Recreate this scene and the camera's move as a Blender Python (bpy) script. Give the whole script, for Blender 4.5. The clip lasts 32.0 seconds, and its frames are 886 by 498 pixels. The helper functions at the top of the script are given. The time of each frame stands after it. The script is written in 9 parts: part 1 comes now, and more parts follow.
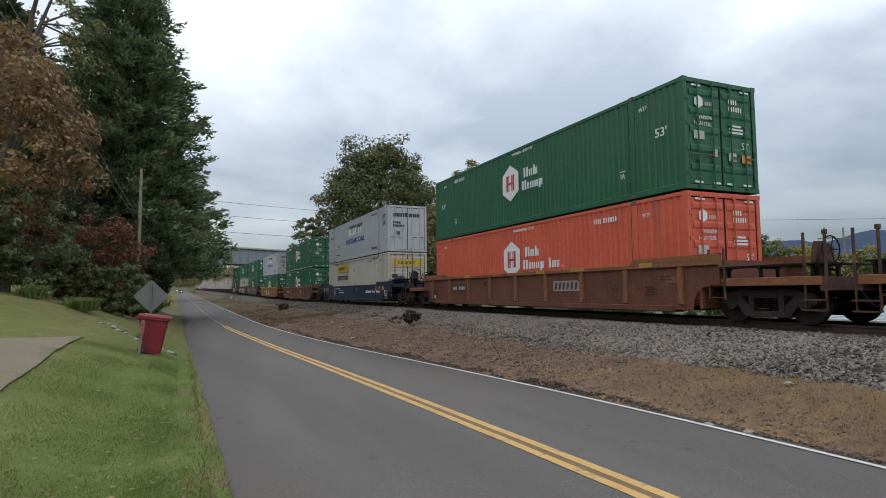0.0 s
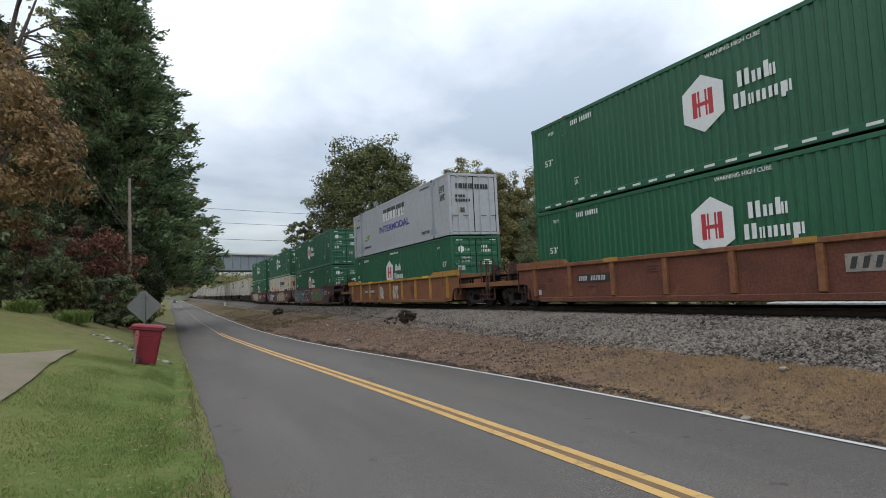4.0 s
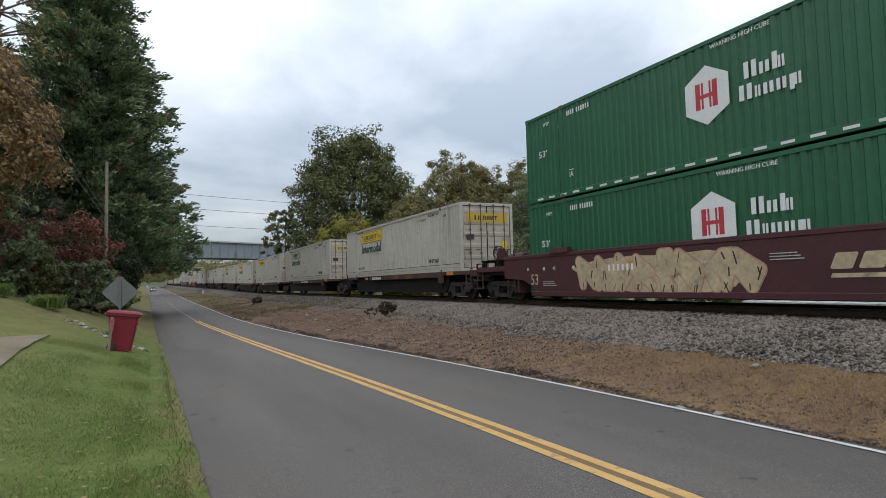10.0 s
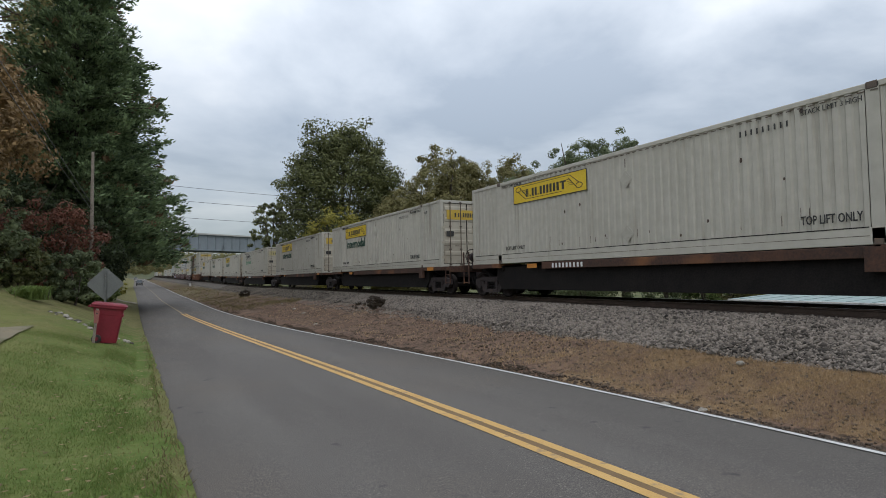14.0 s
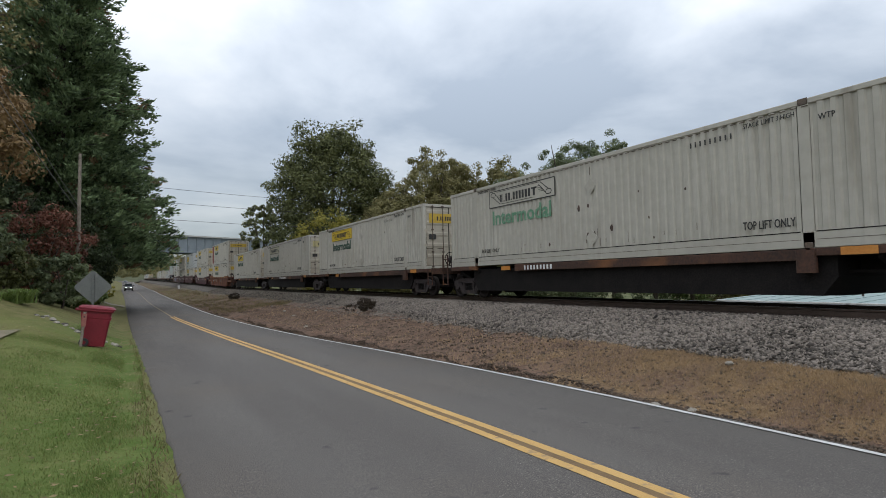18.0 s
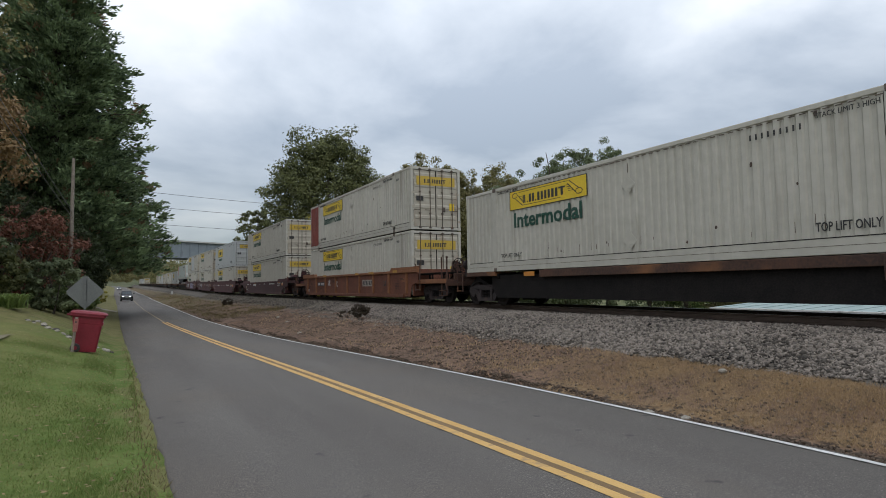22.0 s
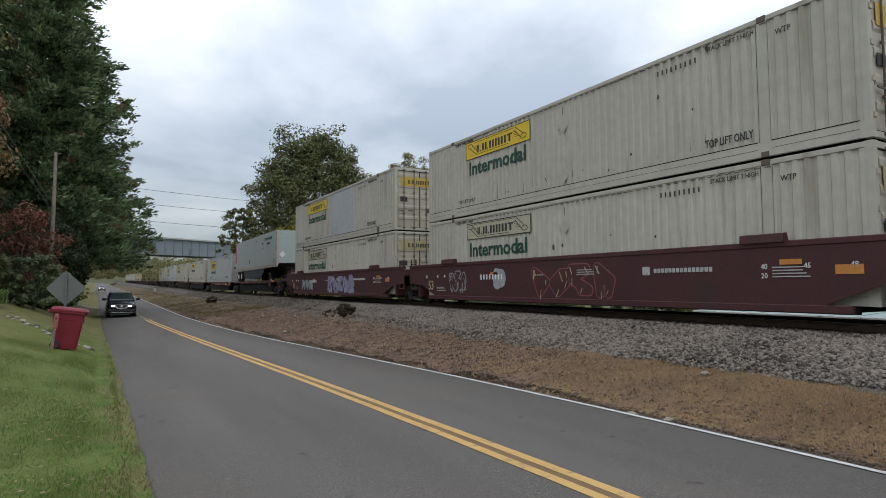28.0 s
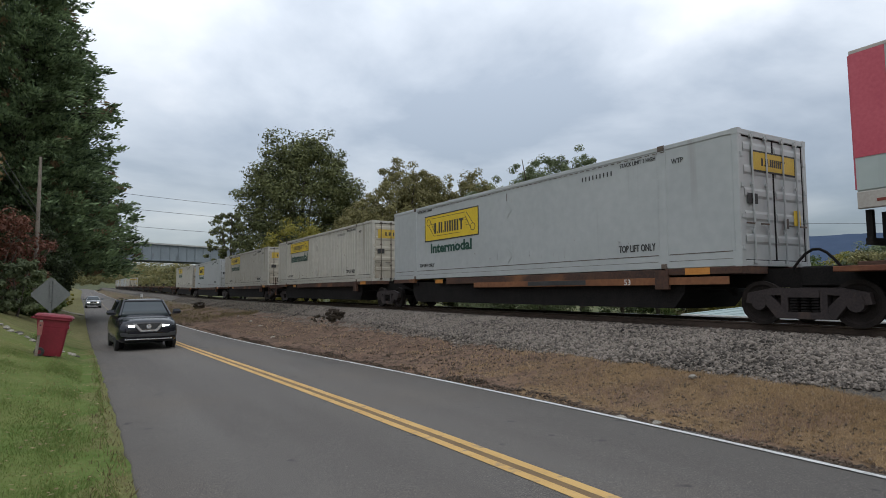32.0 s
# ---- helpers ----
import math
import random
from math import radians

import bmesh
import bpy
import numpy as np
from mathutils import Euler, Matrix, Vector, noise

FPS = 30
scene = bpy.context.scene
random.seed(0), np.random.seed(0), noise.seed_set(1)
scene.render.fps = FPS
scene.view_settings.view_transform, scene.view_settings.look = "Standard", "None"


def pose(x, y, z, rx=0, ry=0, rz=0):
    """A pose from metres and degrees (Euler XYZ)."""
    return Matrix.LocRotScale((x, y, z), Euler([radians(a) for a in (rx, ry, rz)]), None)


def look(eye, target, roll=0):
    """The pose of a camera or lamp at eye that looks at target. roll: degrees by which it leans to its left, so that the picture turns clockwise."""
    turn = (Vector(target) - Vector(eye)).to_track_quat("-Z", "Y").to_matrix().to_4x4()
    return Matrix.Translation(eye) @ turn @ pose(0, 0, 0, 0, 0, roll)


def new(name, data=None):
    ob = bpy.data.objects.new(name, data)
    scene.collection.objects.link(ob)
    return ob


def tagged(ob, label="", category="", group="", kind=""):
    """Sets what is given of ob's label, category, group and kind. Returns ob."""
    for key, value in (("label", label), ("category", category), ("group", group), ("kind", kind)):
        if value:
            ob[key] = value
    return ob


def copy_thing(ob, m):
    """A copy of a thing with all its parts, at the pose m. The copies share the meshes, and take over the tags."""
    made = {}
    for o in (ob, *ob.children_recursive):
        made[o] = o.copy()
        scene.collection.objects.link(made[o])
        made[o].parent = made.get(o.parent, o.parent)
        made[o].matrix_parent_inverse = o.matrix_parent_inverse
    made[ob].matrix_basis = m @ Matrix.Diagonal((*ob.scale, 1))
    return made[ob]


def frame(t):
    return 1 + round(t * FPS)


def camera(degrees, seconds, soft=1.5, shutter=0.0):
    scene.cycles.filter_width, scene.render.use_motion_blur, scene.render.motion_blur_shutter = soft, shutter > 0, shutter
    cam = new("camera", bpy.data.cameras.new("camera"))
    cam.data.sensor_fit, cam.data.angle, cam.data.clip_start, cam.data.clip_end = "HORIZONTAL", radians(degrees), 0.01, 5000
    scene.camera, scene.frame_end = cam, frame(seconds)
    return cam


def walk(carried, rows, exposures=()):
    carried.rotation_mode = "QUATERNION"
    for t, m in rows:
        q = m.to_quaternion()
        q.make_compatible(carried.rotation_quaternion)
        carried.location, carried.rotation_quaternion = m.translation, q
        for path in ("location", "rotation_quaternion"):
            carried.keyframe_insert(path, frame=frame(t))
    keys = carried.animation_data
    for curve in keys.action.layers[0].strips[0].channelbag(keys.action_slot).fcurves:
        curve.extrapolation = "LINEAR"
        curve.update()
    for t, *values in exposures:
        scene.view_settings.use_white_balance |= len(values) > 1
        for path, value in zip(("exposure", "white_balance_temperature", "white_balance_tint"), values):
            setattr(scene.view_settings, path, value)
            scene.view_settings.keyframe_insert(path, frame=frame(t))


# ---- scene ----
EYE = (0.0, 0.0, 1.65)


def aim(t, yaw, tilt, roll):
    """A row of the camera's path: degrees right of the track, up, and lean."""
    a, b = radians(yaw), radians(tilt)
    way = Vector((math.sin(a) * math.cos(b), math.cos(a) * math.cos(b), math.sin(b)))
    return t, look(EYE, Vector(EYE) + way, roll)


cam = camera(73.48, 32.0, soft=0.9, shutter=0.0)
walk(cam, [
    aim(0, 23.60, 4.15, -0.53), aim(0.5, 23.75, 4.10, -1.03), aim(1, 23.88, 4.15, -1.40), aim(1.5, 23.94, 4.17, -1.58), aim(2, 24.04, 4.14, -1.85),
    aim(2.5, 24.13, 4.10, -2.19), aim(3, 24.19, 4.09, -2.45), aim(3.5, 24.28, 4.03, -2.76), aim(5.5, 24.58, 3.84, -1.81), aim(6, 24.77, 3.77, -1.32),
    aim(6.5, 24.94, 3.69, -0.95), aim(7, 25.13, 3.60, -0.90), aim(7.5, 25.32, 3.52, -1.16), aim(8, 25.48, 3.46, -1.41), aim(8.5, 25.64, 3.40, -1.67),
    aim(9, 25.77, 3.30, -1.74), aim(9.5, 25.93, 3.26, -1.66), aim(10, 26.03, 3.19, -1.53), aim(10.5, 26.14, 3.10, -1.36), aim(11, 26.27, 3.02, -1.22),
    aim(11.5, 26.39, 2.98, -1.09), aim(12, 26.49, 2.92, -0.94), aim(12.5, 26.64, 2.87, -0.81), aim(13, 26.78, 2.86, -0.78), aim(13.5, 26.91, 2.78, -0.90),
    aim(14, 27.08, 2.70, -0.93), aim(14.5, 27.22, 2.69, -0.87), aim(16.5, 27.70, 2.76, -0.77), aim(17, 27.81, 2.79, -1.04), aim(17.5, 27.93, 2.80, -1.21),
    aim(18, 27.99, 2.85, -1.12), aim(18.5, 28.04, 2.86, -1.07), aim(19, 28.14, 2.90, -0.96), aim(19.5, 28.20, 3.02, -0.88), aim(20, 28.22, 3.12, -0.87),
    aim(20.5, 28.27, 3.20, -0.85), aim(21, 28.33, 3.31, -0.73), aim(21.5, 28.39, 3.40, -0.76), aim(22, 28.53, 3.47, -0.87), aim(22.5, 28.59, 3.42, -0.97),
    aim(23, 28.68, 3.46, -1.04), aim(23.5, 28.75, 3.51, -1.00), aim(24, 28.81, 3.53, -0.83), aim(24.5, 28.86, 3.53, -0.69), aim(25, 29.05, 3.50, -0.69),
    aim(25.5, 29.23, 3.48, -0.61), aim(27.5, 29.70, 3.48, -0.22), aim(28, 29.83, 3.49, -0.22), aim(28.5, 29.99, 3.50, -0.21), aim(29, 30.11, 3.50, -0.22),
    aim(29.5, 30.31, 3.59, -0.23), aim(30, 30.59, 3.69, -0.07), aim(30.5, 30.69, 3.77, -0.06), aim(31, 30.71, 3.81, -0.20), aim(31.5, 30.78, 3.91, -0.37),
    aim(32, 30.87, 3.93, -0.44),
], [(0, 0.0), (1, 0.14), (2, -0.12), (3, 0.03), (6, 0.14), (7, 0.03), (8, 0.2), (9, 0.07), (10, 0.07), (12, -0.05), (14, -0.13), (17, -0.06), (20, -0.13), (23, -0.1), (24, 0.0), (25, -0.08), (28, -0.03), (30, -0.03), (32, -0.12)])

# ---- world and light: a broken overcast, brighter overhead ----
world = bpy.data.worlds.new("overcast_sky")
scene.world = world
world.use_nodes = True


def build_sky():
    nt = world.node_tree
    n, link = nt.nodes, nt.links
    n.clear()
    out = n.new("ShaderNodeOutputWorld")
    bg = n.new("ShaderNodeBackground")
    tc = n.new("ShaderNodeTexCoord")
    sep = n.new("ShaderNodeSeparateXYZ")
    link.new(tc.outputs["Generated"], sep.inputs[0])
    # flatten the dome so that clouds stretch towards the horizon
    up = n.new("ShaderNodeMath"); up.operation = "ADD"; up.inputs[1].default_value = 0.22
    link.new(sep.outputs["Z"], up.inputs[0])
    comb = n.new("ShaderNodeCombineXYZ")
    for axis in "XY":
        d = n.new("ShaderNodeMath"); d.operation = "DIVIDE"
        link.new(sep.outputs[axis], d.inputs[0]); link.new(up.outputs[0], d.inputs[1])
        link.new(d.outputs[0], comb.inputs[axis])
    big = n.new("ShaderNodeTexNoise")
    big.inputs["Scale"].default_value, big.inputs["Detail"].default_value = 0.95, 7.0
    big.inputs["Roughness"].default_value, big.inputs["Distortion"].default_value = 0.52, 0.25
    link.new(comb.outputs[0], big.inputs["Vector"])
    ramp = n.new("ShaderNodeValToRGB")
    e = ramp.color_ramp.elements
    e[0].position, e[0].color = 0.37, (0.42, 0.475, 0.55, 1)
    e[1].position, e[1].color = 0.64, (0.95, 0.97, 0.99, 1)
    m = e.new(0.5); m.color = (0.65, 0.70, 0.765, 1)
    link.new(big.outputs["Fac"], ramp.inputs[0])
    # an overcast dome is brightest at the zenith
    lift = n.new("ShaderNodeValToRGB")
    steps = lift.color_ramp.elements
    steps[0].position, steps[0].color = 0.0, (0.41, 0.42, 0.435, 1)
    steps[1].position, steps[1].color = 1.0, (1.9, 1.9, 1.9, 1)
    for at, k in ((0.09, 0.51), (0.16, 0.66), (0.24, 0.93), (0.33, 1.16), (0.45, 1.32)):
        steps.new(at).color = (k, k, k, 1)
    link.new(sep.outputs["Z"], lift.inputs["Fac"])
    mul = n.new("ShaderNodeMix"); mul.data_type = "RGBA"; mul.blend_type = "MULTIPLY"; mul.inputs["Factor"].default_value = 1
    link.new(ramp.outputs["Color"], mul.inputs["A"]); link.new(lift.outputs[0], mul.inputs["B"])
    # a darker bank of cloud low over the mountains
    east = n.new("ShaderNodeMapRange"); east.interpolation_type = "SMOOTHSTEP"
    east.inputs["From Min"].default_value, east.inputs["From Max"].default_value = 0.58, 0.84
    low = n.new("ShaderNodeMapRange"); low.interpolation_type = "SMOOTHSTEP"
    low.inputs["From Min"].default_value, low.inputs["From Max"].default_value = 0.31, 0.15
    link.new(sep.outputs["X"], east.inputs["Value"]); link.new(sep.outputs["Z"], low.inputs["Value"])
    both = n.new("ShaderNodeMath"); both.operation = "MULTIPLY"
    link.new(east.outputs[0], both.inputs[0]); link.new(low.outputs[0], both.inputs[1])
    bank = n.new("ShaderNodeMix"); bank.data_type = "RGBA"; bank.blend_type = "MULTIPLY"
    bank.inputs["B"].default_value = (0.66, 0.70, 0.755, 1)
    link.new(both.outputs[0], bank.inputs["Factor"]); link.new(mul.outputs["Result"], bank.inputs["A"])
    sky = n.new("ShaderNodeTexSky"); sky.sky_type = "NISHITA"; sky.sun_disc = False
    sky.sun_elevation, sky.sun_rotation = radians(42), radians(200)
    thin = n.new("ShaderNodeMix"); thin.data_type = "RGBA"; thin.blend_type = "ADD"; thin.inputs["Factor"].default_value = 0.03
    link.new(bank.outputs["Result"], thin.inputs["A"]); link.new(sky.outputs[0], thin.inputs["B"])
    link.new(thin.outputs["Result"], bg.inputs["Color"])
    bg.inputs["Strength"].default_value = 1.0
    link.new(bg.outputs[0], out.inputs[0])


build_sky()
sun = new("sun", bpy.data.lights.new("sun", "SUN"))
sun.data.energy, sun.data.angle, sun.data.color = 0.45, radians(25), (1.0, 0.97, 0.92)
sun.matrix_world = look((-30, -60, 70), (0, 0, 0))
scene.view_settings.exposure = 0.0


# ---- materials ----
def surface(name, dark, light, scale=3.0, rough=0.7, bump=0.0, metal=0.0, fine=8.0, dirt=None, dirt_amount=0.4,
            dirt_scale=0.8, spread=0.0, streak=False, spec=0.5):
    """Two-scale mottled surface; dirt: a third colour in patches, or in runs down the face (streak)."""
    m = bpy.data.materials.new(name)
    m.use_nodes = True
    n, link = m.node_tree.nodes, m.node_tree.links
    b = n["Principled BSDF"]
    tc = n.new("ShaderNodeTexCoord")
    big = n.new("ShaderNodeTexNoise"); big.inputs["Scale"].default_value = scale; big.inputs["Detail"].default_value = 5
    small = n.new("ShaderNodeTexNoise"); small.inputs["Scale"].default_value = scale * fine; small.inputs["Detail"].default_value = 4
    link.new(tc.outputs["Object"], big.inputs["Vector"]); link.new(tc.outputs["Object"], small.inputs["Vector"])
    add = n.new("ShaderNodeMath"); add.operation = "ADD"
    link.new(big.outputs["Fac"], add.inputs[0]); link.new(small.outputs["Fac"], add.inputs[1])
    ramp = n.new("ShaderNodeMapRange")
    ramp.inputs["From Min"].default_value, ramp.inputs["From Max"].default_value = 0.7, 1.3
    link.new(add.outputs[0], ramp.inputs["Value"])
    mix = n.new("ShaderNodeMix"); mix.data_type = "RGBA"
    mix.inputs["A"].default_value, mix.inputs["B"].default_value = (*dark, 1), (*light, 1)
    link.new(ramp.outputs[0], mix.inputs["Factor"])
    col = mix.outputs["Result"]
    if spread:
        info = n.new("ShaderNodeObjectInfo")
        hsv = n.new("ShaderNodeHueSaturation")
        val = n.new("ShaderNodeMapRange"); val.inputs["To Min"].default_value, val.inputs["To Max"].default_value = 1 - spread, 1 + spread
        link.new(info.outputs["Random"], val.inputs["Value"]); link.new(val.outputs[0], hsv.inputs["Value"])
        link.new(col, hsv.inputs["Color"]); col = hsv.outputs["Color"]
    if dirt:
        dn = n.new("ShaderNodeTexNoise"); dn.inputs["Scale"].default_value = dirt_scale; dn.inputs["Detail"].default_value = 6
        if streak:
            mp = n.new("ShaderNodeMapping"); mp.inputs["Scale"].default_value = (1, 3.0, 0.22)
            link.new(tc.outputs["Object"], mp.inputs["Vector"]); link.new(mp.outputs[0], dn.inputs["Vector"])
        else:
            link.new(tc.outputs["Object"], dn.inputs["Vector"])
        dr = n.new("ShaderNodeMapRange")
        dr.inputs["From Min"].default_value, dr.inputs["From Max"].default_value = 0.74 - 0.4 * dirt_amount, 0.86 - 0.3 * dirt_amount
        link.new(dn.outputs["Fac"], dr.inputs["Value"])
        dm = n.new("ShaderNodeMix"); dm.data_type = "RGBA"; dm.inputs["B"].default_value = (*dirt, 1)
        link.new(dr.outputs[0], dm.inputs["Factor"]); link.new(col, dm.inputs["A"]); col = dm.outputs["Result"]
    link.new(col, b.inputs["Base Color"])
    b.inputs["Roughness"].default_value, b.inputs["Metallic"].default_value = rough, metal
    b.inputs["Specular IOR Level"].default_value = spec
    if bump:
        bp = n.new("ShaderNodeBump"); bp.inputs["Strength"].default_value = bump; bp.inputs["Distance"].default_value = 0.02
        link.new(small.outputs["Fac"], bp.inputs["Height"]); link.new(bp.outputs[0], b.inputs["Normal"])
    return m


def leaf_material(name, dark, light, rough=0.6, patch=1.0):
    """Leaves vary one by one, and let some light through."""
    m = bpy.data.materials.new(name)
    m.use_nodes = True
    n, link = m.node_tree.nodes, m.node_tree.links
    b = n["Principled BSDF"]
    geo = n.new("ShaderNodeNewGeometry")
    tc = n.new("ShaderNodeTexCoord")
    nz = n.new("ShaderNodeTexNoise"); nz.inputs["Scale"].default_value = 0.6; nz.inputs["Detail"].default_value = 3
    link.new(tc.outputs["Object"], nz.inputs["Vector"])
    add = n.new("ShaderNodeMath"); add.operation = "MULTIPLY_ADD"; add.inputs[1].default_value = patch
    link.new(nz.outputs["Fac"], add.inputs[0]); link.new(geo.outputs["Random Per Island"], add.inputs[2])
    r = n.new("ShaderNodeMapRange")
    r.inputs["From Min"].default_value, r.inputs["From Max"].default_value = 0.5 * patch - 0.2, 0.5 * patch + 0.85 + 0.1 * (patch - 1)
    link.new(add.outputs[0], r.inputs["Value"])
    mix = n.new("ShaderNodeMix"); mix.data_type = "RGBA"
    mix.inputs["A"].default_value, mix.inputs["B"].default_value = (*dark, 1), (*light, 1)
    link.new(r.outputs[0], mix.inputs["Factor"]); link.new(mix.outputs["Result"], b.inputs["Base Color"])
    b.inputs["Roughness"].default_value = rough
    b.inputs["Specular IOR Level"].default_value = 0.25
    tr = n.new("ShaderNodeBsdfTranslucent"); link.new(mix.outputs["Result"], tr.inputs["Color"])
    ms = n.new("ShaderNodeMixShader"); ms.inputs[0].default_value = 0.3
    link.new(b.outputs[0], ms.inputs[1]); link.new(tr.outputs[0], ms.inputs[2])
    link.new(ms.outputs[0], n["Material Output"].inputs[0])
    return m


# ---- mesh helpers ----
def mesh_of(name, verts, faces, material, smooth=False):
    me = bpy.data.meshes.new(name)
    me.from_pydata([tuple(v) for v in verts], [], [tuple(f) for f in faces])
    for m in material if isinstance(material, (list, tuple)) else [material]:
        me.materials.append(m)
    if smooth:
        me.polygons.foreach_set("use_smooth", [True] * len(me.polygons))
    me.update()
    return me


class Shape:
    """Collects simple solids into one mesh."""

    def __init__(self):
        self.v, self.f = [], []

    def add(self, verts, faces):
        k = len(self.v)
        self.v += [tuple(p) for p in verts]
        self.f += [tuple(i + k for i in q) for q in faces]
        return self

    def box(self, x0, x1, y0, y1, z0, z1, c=0.0):
        """A box, its long edges cut by c."""
        if c <= 0:
            v = [(x, y, z) for x in (x0, x1) for y in (y0, y1) for z in (z0, z1)]
            return self.add(v, [(0, 1, 3, 2), (4, 6, 7, 5), (0, 4, 5, 1), (2, 3, 7, 6), (0, 2, 6, 4), (1, 5, 7, 3)])
        size = (x1 - x0, y1 - y0, z1 - z0)
        long = size.index(max(size))
        lo, hi = [x0, y0, z0], [x1, y1, z1]
        a, b = [k for k in range(3) if k != long]
        ring = [(lo[a] + c, lo[b]), (hi[a] - c, lo[b]), (hi[a], lo[b] + c), (hi[a], hi[b] - c),
                (hi[a] - c, hi[b]), (lo[a] + c, hi[b]), (lo[a], hi[b] - c), (lo[a], lo[b] + c)]
        v = []
        for end in (lo[long], hi[long]):
            for p, q in ring:
                w = [0, 0, 0]; w[a], w[b], w[long] = p, q, end
                v.append(w)
        f = [(i, (i + 1) % 8, 8 + (i + 1) % 8, 8 + i) for i in range(8)] + [tuple(range(7, -1, -1)), tuple(range(8, 16))]
        return self.add(v, f)

    def tube(self, p, q, r, sides=8, r2=None):
        p, q = Vector(p), Vector(q)
        d = (q - p).normalized()
        a = d.orthogonal().normalized(); b = d.cross(a)
        r2 = r if r2 is None else r2
        v = []
        for c, s in ((p, r), (q, r2)):
            for i in range(sides):
                t = 2 * math.pi * i / sides
                v.append(c + (a * math.cos(t) + b * math.sin(t)) * s)
        f = [(i, (i + 1) % sides, sides + (i + 1) % sides, sides + i) for i in range(sides)]
        f += [tuple(range(sides - 1, -1, -1)), tuple(range(sides, 2 * sides))]
        return self.add(v, f)

    def run(self, points, r, sides=6):
        """One tube through all the points."""
        pts = [Vector(p) for p in points]
        v, f = [], []
        for i, p in enumerate(pts):
            d = (pts[min(i + 1, len(pts) - 1)] - pts[max(i - 1, 0)]).normalized()
            a = d.cross(Vector((0.31, 0.17, 0.94))).normalized(); b = d.cross(a)
            v += [p + (a * math.cos(2 * math.pi * k / sides) + b * math.sin(2 * math.pi * k / sides)) * r for k in range(sides)]
        for j in range(len(pts) - 1):
            f += [(j * sides + k, j * sides + (k + 1) % sides, (j + 1) * sides + (k + 1) % sides, (j + 1) * sides + k) for k in range(sides)]
        f += [tuple(range(sides - 1, -1, -1)), tuple(range((len(pts) - 1) * sides, len(pts) * sides))]
        return self.add(v, f)

    def prism(self, outline, axis, a, b):
        """An outline (pairs) drawn out along an axis from a to b."""
        k = "xyz".index(axis)
        rest = [i for i in range(3) if i != k]
        v = []
        for end in (a, b):
            for p, q in outline:
                w = [0, 0, 0]; w[rest[0]], w[rest[1]], w[k] = p, q, end
                v.append(w)
        m = len(outline)
        f = [(i, (i + 1) % m, m + (i + 1) % m, m + i) for i in range(m)] + [tuple(range(m - 1, -1, -1)), tuple(range(m, 2 * m))]
        return self.add(v, f)

    def lathe(self, profile, origin, axis="x", sides=20):
        """Rings of (along, radius) turned about an axis through origin."""
        k = "xyz".index(axis)
        a, b = [i for i in range(3) if i != k]
        v, f = [], []
        for along, r in profile:
            for i in range(sides):
                t = 2 * math.pi * i / sides
                w = list(origin); w[k] += along; w[a] += r * math.cos(t); w[b] += r * math.sin(t)
                v.append(w)
        for j in range(len(profile) - 1):
            f += [(j * sides + i, j * sides + (i + 1) % sides, (j + 1) * sides + (i + 1) % sides, (j + 1) * sides + i) for i in range(sides)]
        f += [tuple(range(sides - 1, -1, -1)), tuple(range((len(profile) - 1) * sides, len(profile) * sides))]
        return self.add(v, f)

    def mesh(self, name, material, smooth=False):
        me = mesh_of(name, self.v, self.f, material, smooth)
        bm = bmesh.new(); bm.from_mesh(me)
        bmesh.ops.recalc_face_normals(bm, faces=bm.faces)
        bm.to_mesh(me); bm.free()
        return me


def part(name, shape, material, parent, label="", smooth=False, at=None):
    """One mesh object under a thing or under a part."""
    me = shape if isinstance(shape, bpy.types.Mesh) else shape.mesh(name, material, smooth)
    ob = new(name, me)
    ob.parent = parent
    if at is not None:
        ob.matrix_local = at
    if label:
        ob["label"] = label
    if name in SPECKS:
        ob["kind"] = "stuff"
    return ob


SPECKS = {"number_stencil", "data_stencil", "stencil", "rust_scuff", "reflective_strip", "red_reflector", "white_reflector", "panel_seam", "graffiti_outline", "graffiti_mark", "graffiti", "scroll_motif", "spring_set"}


def thing(name, label, category, group="", kind="", at=None):
    ob = new(name)
    ob.empty_display_size = 0.2
    if at is not None:
        ob.matrix_world = at
    return tagged(ob, label, category, group, kind)


def lettering(name, words, size, material, parent, at, stretch=1.0, label="", bold=0.0):
    """Raised paint letters, as a mesh, in the built-in font."""
    cu = bpy.data.curves.new(name, "FONT")
    cu.body, cu.size, cu.align_x, cu.align_y = words, size, "LEFT", "BOTTOM_BASELINE"
    cu.resolution_u, cu.extrude, cu.offset = 2, 0.004, bold
    ob = bpy.data.objects.new("word", cu)
    scene.collection.objects.link(ob)
    bpy.context.view_layer.update()
    me = bpy.data.meshes.new_from_object(ob.evaluated_get(bpy.context.evaluated_depsgraph_get()))
    bpy.data.objects.remove(ob)
    me.transform(Matrix.Diagonal((stretch, 1, 1, 1)))
    me.materials.clear(); me.materials.append(material)
    return part(name, me, material, parent, label, at=at)


def lerp_table(table, x):
    for (a, p), (b, q) in zip(table, table[1:]):
        if x <= b:
            t = min(max((x - a) / (b - a), 0), 1)
            return p + (q - p) * t
    return table[-1][1]


def smooth(a, b, x):
    t = min(max((x - a) / (b - a), 0), 1)
    return t * t * (3 - 2 * t)

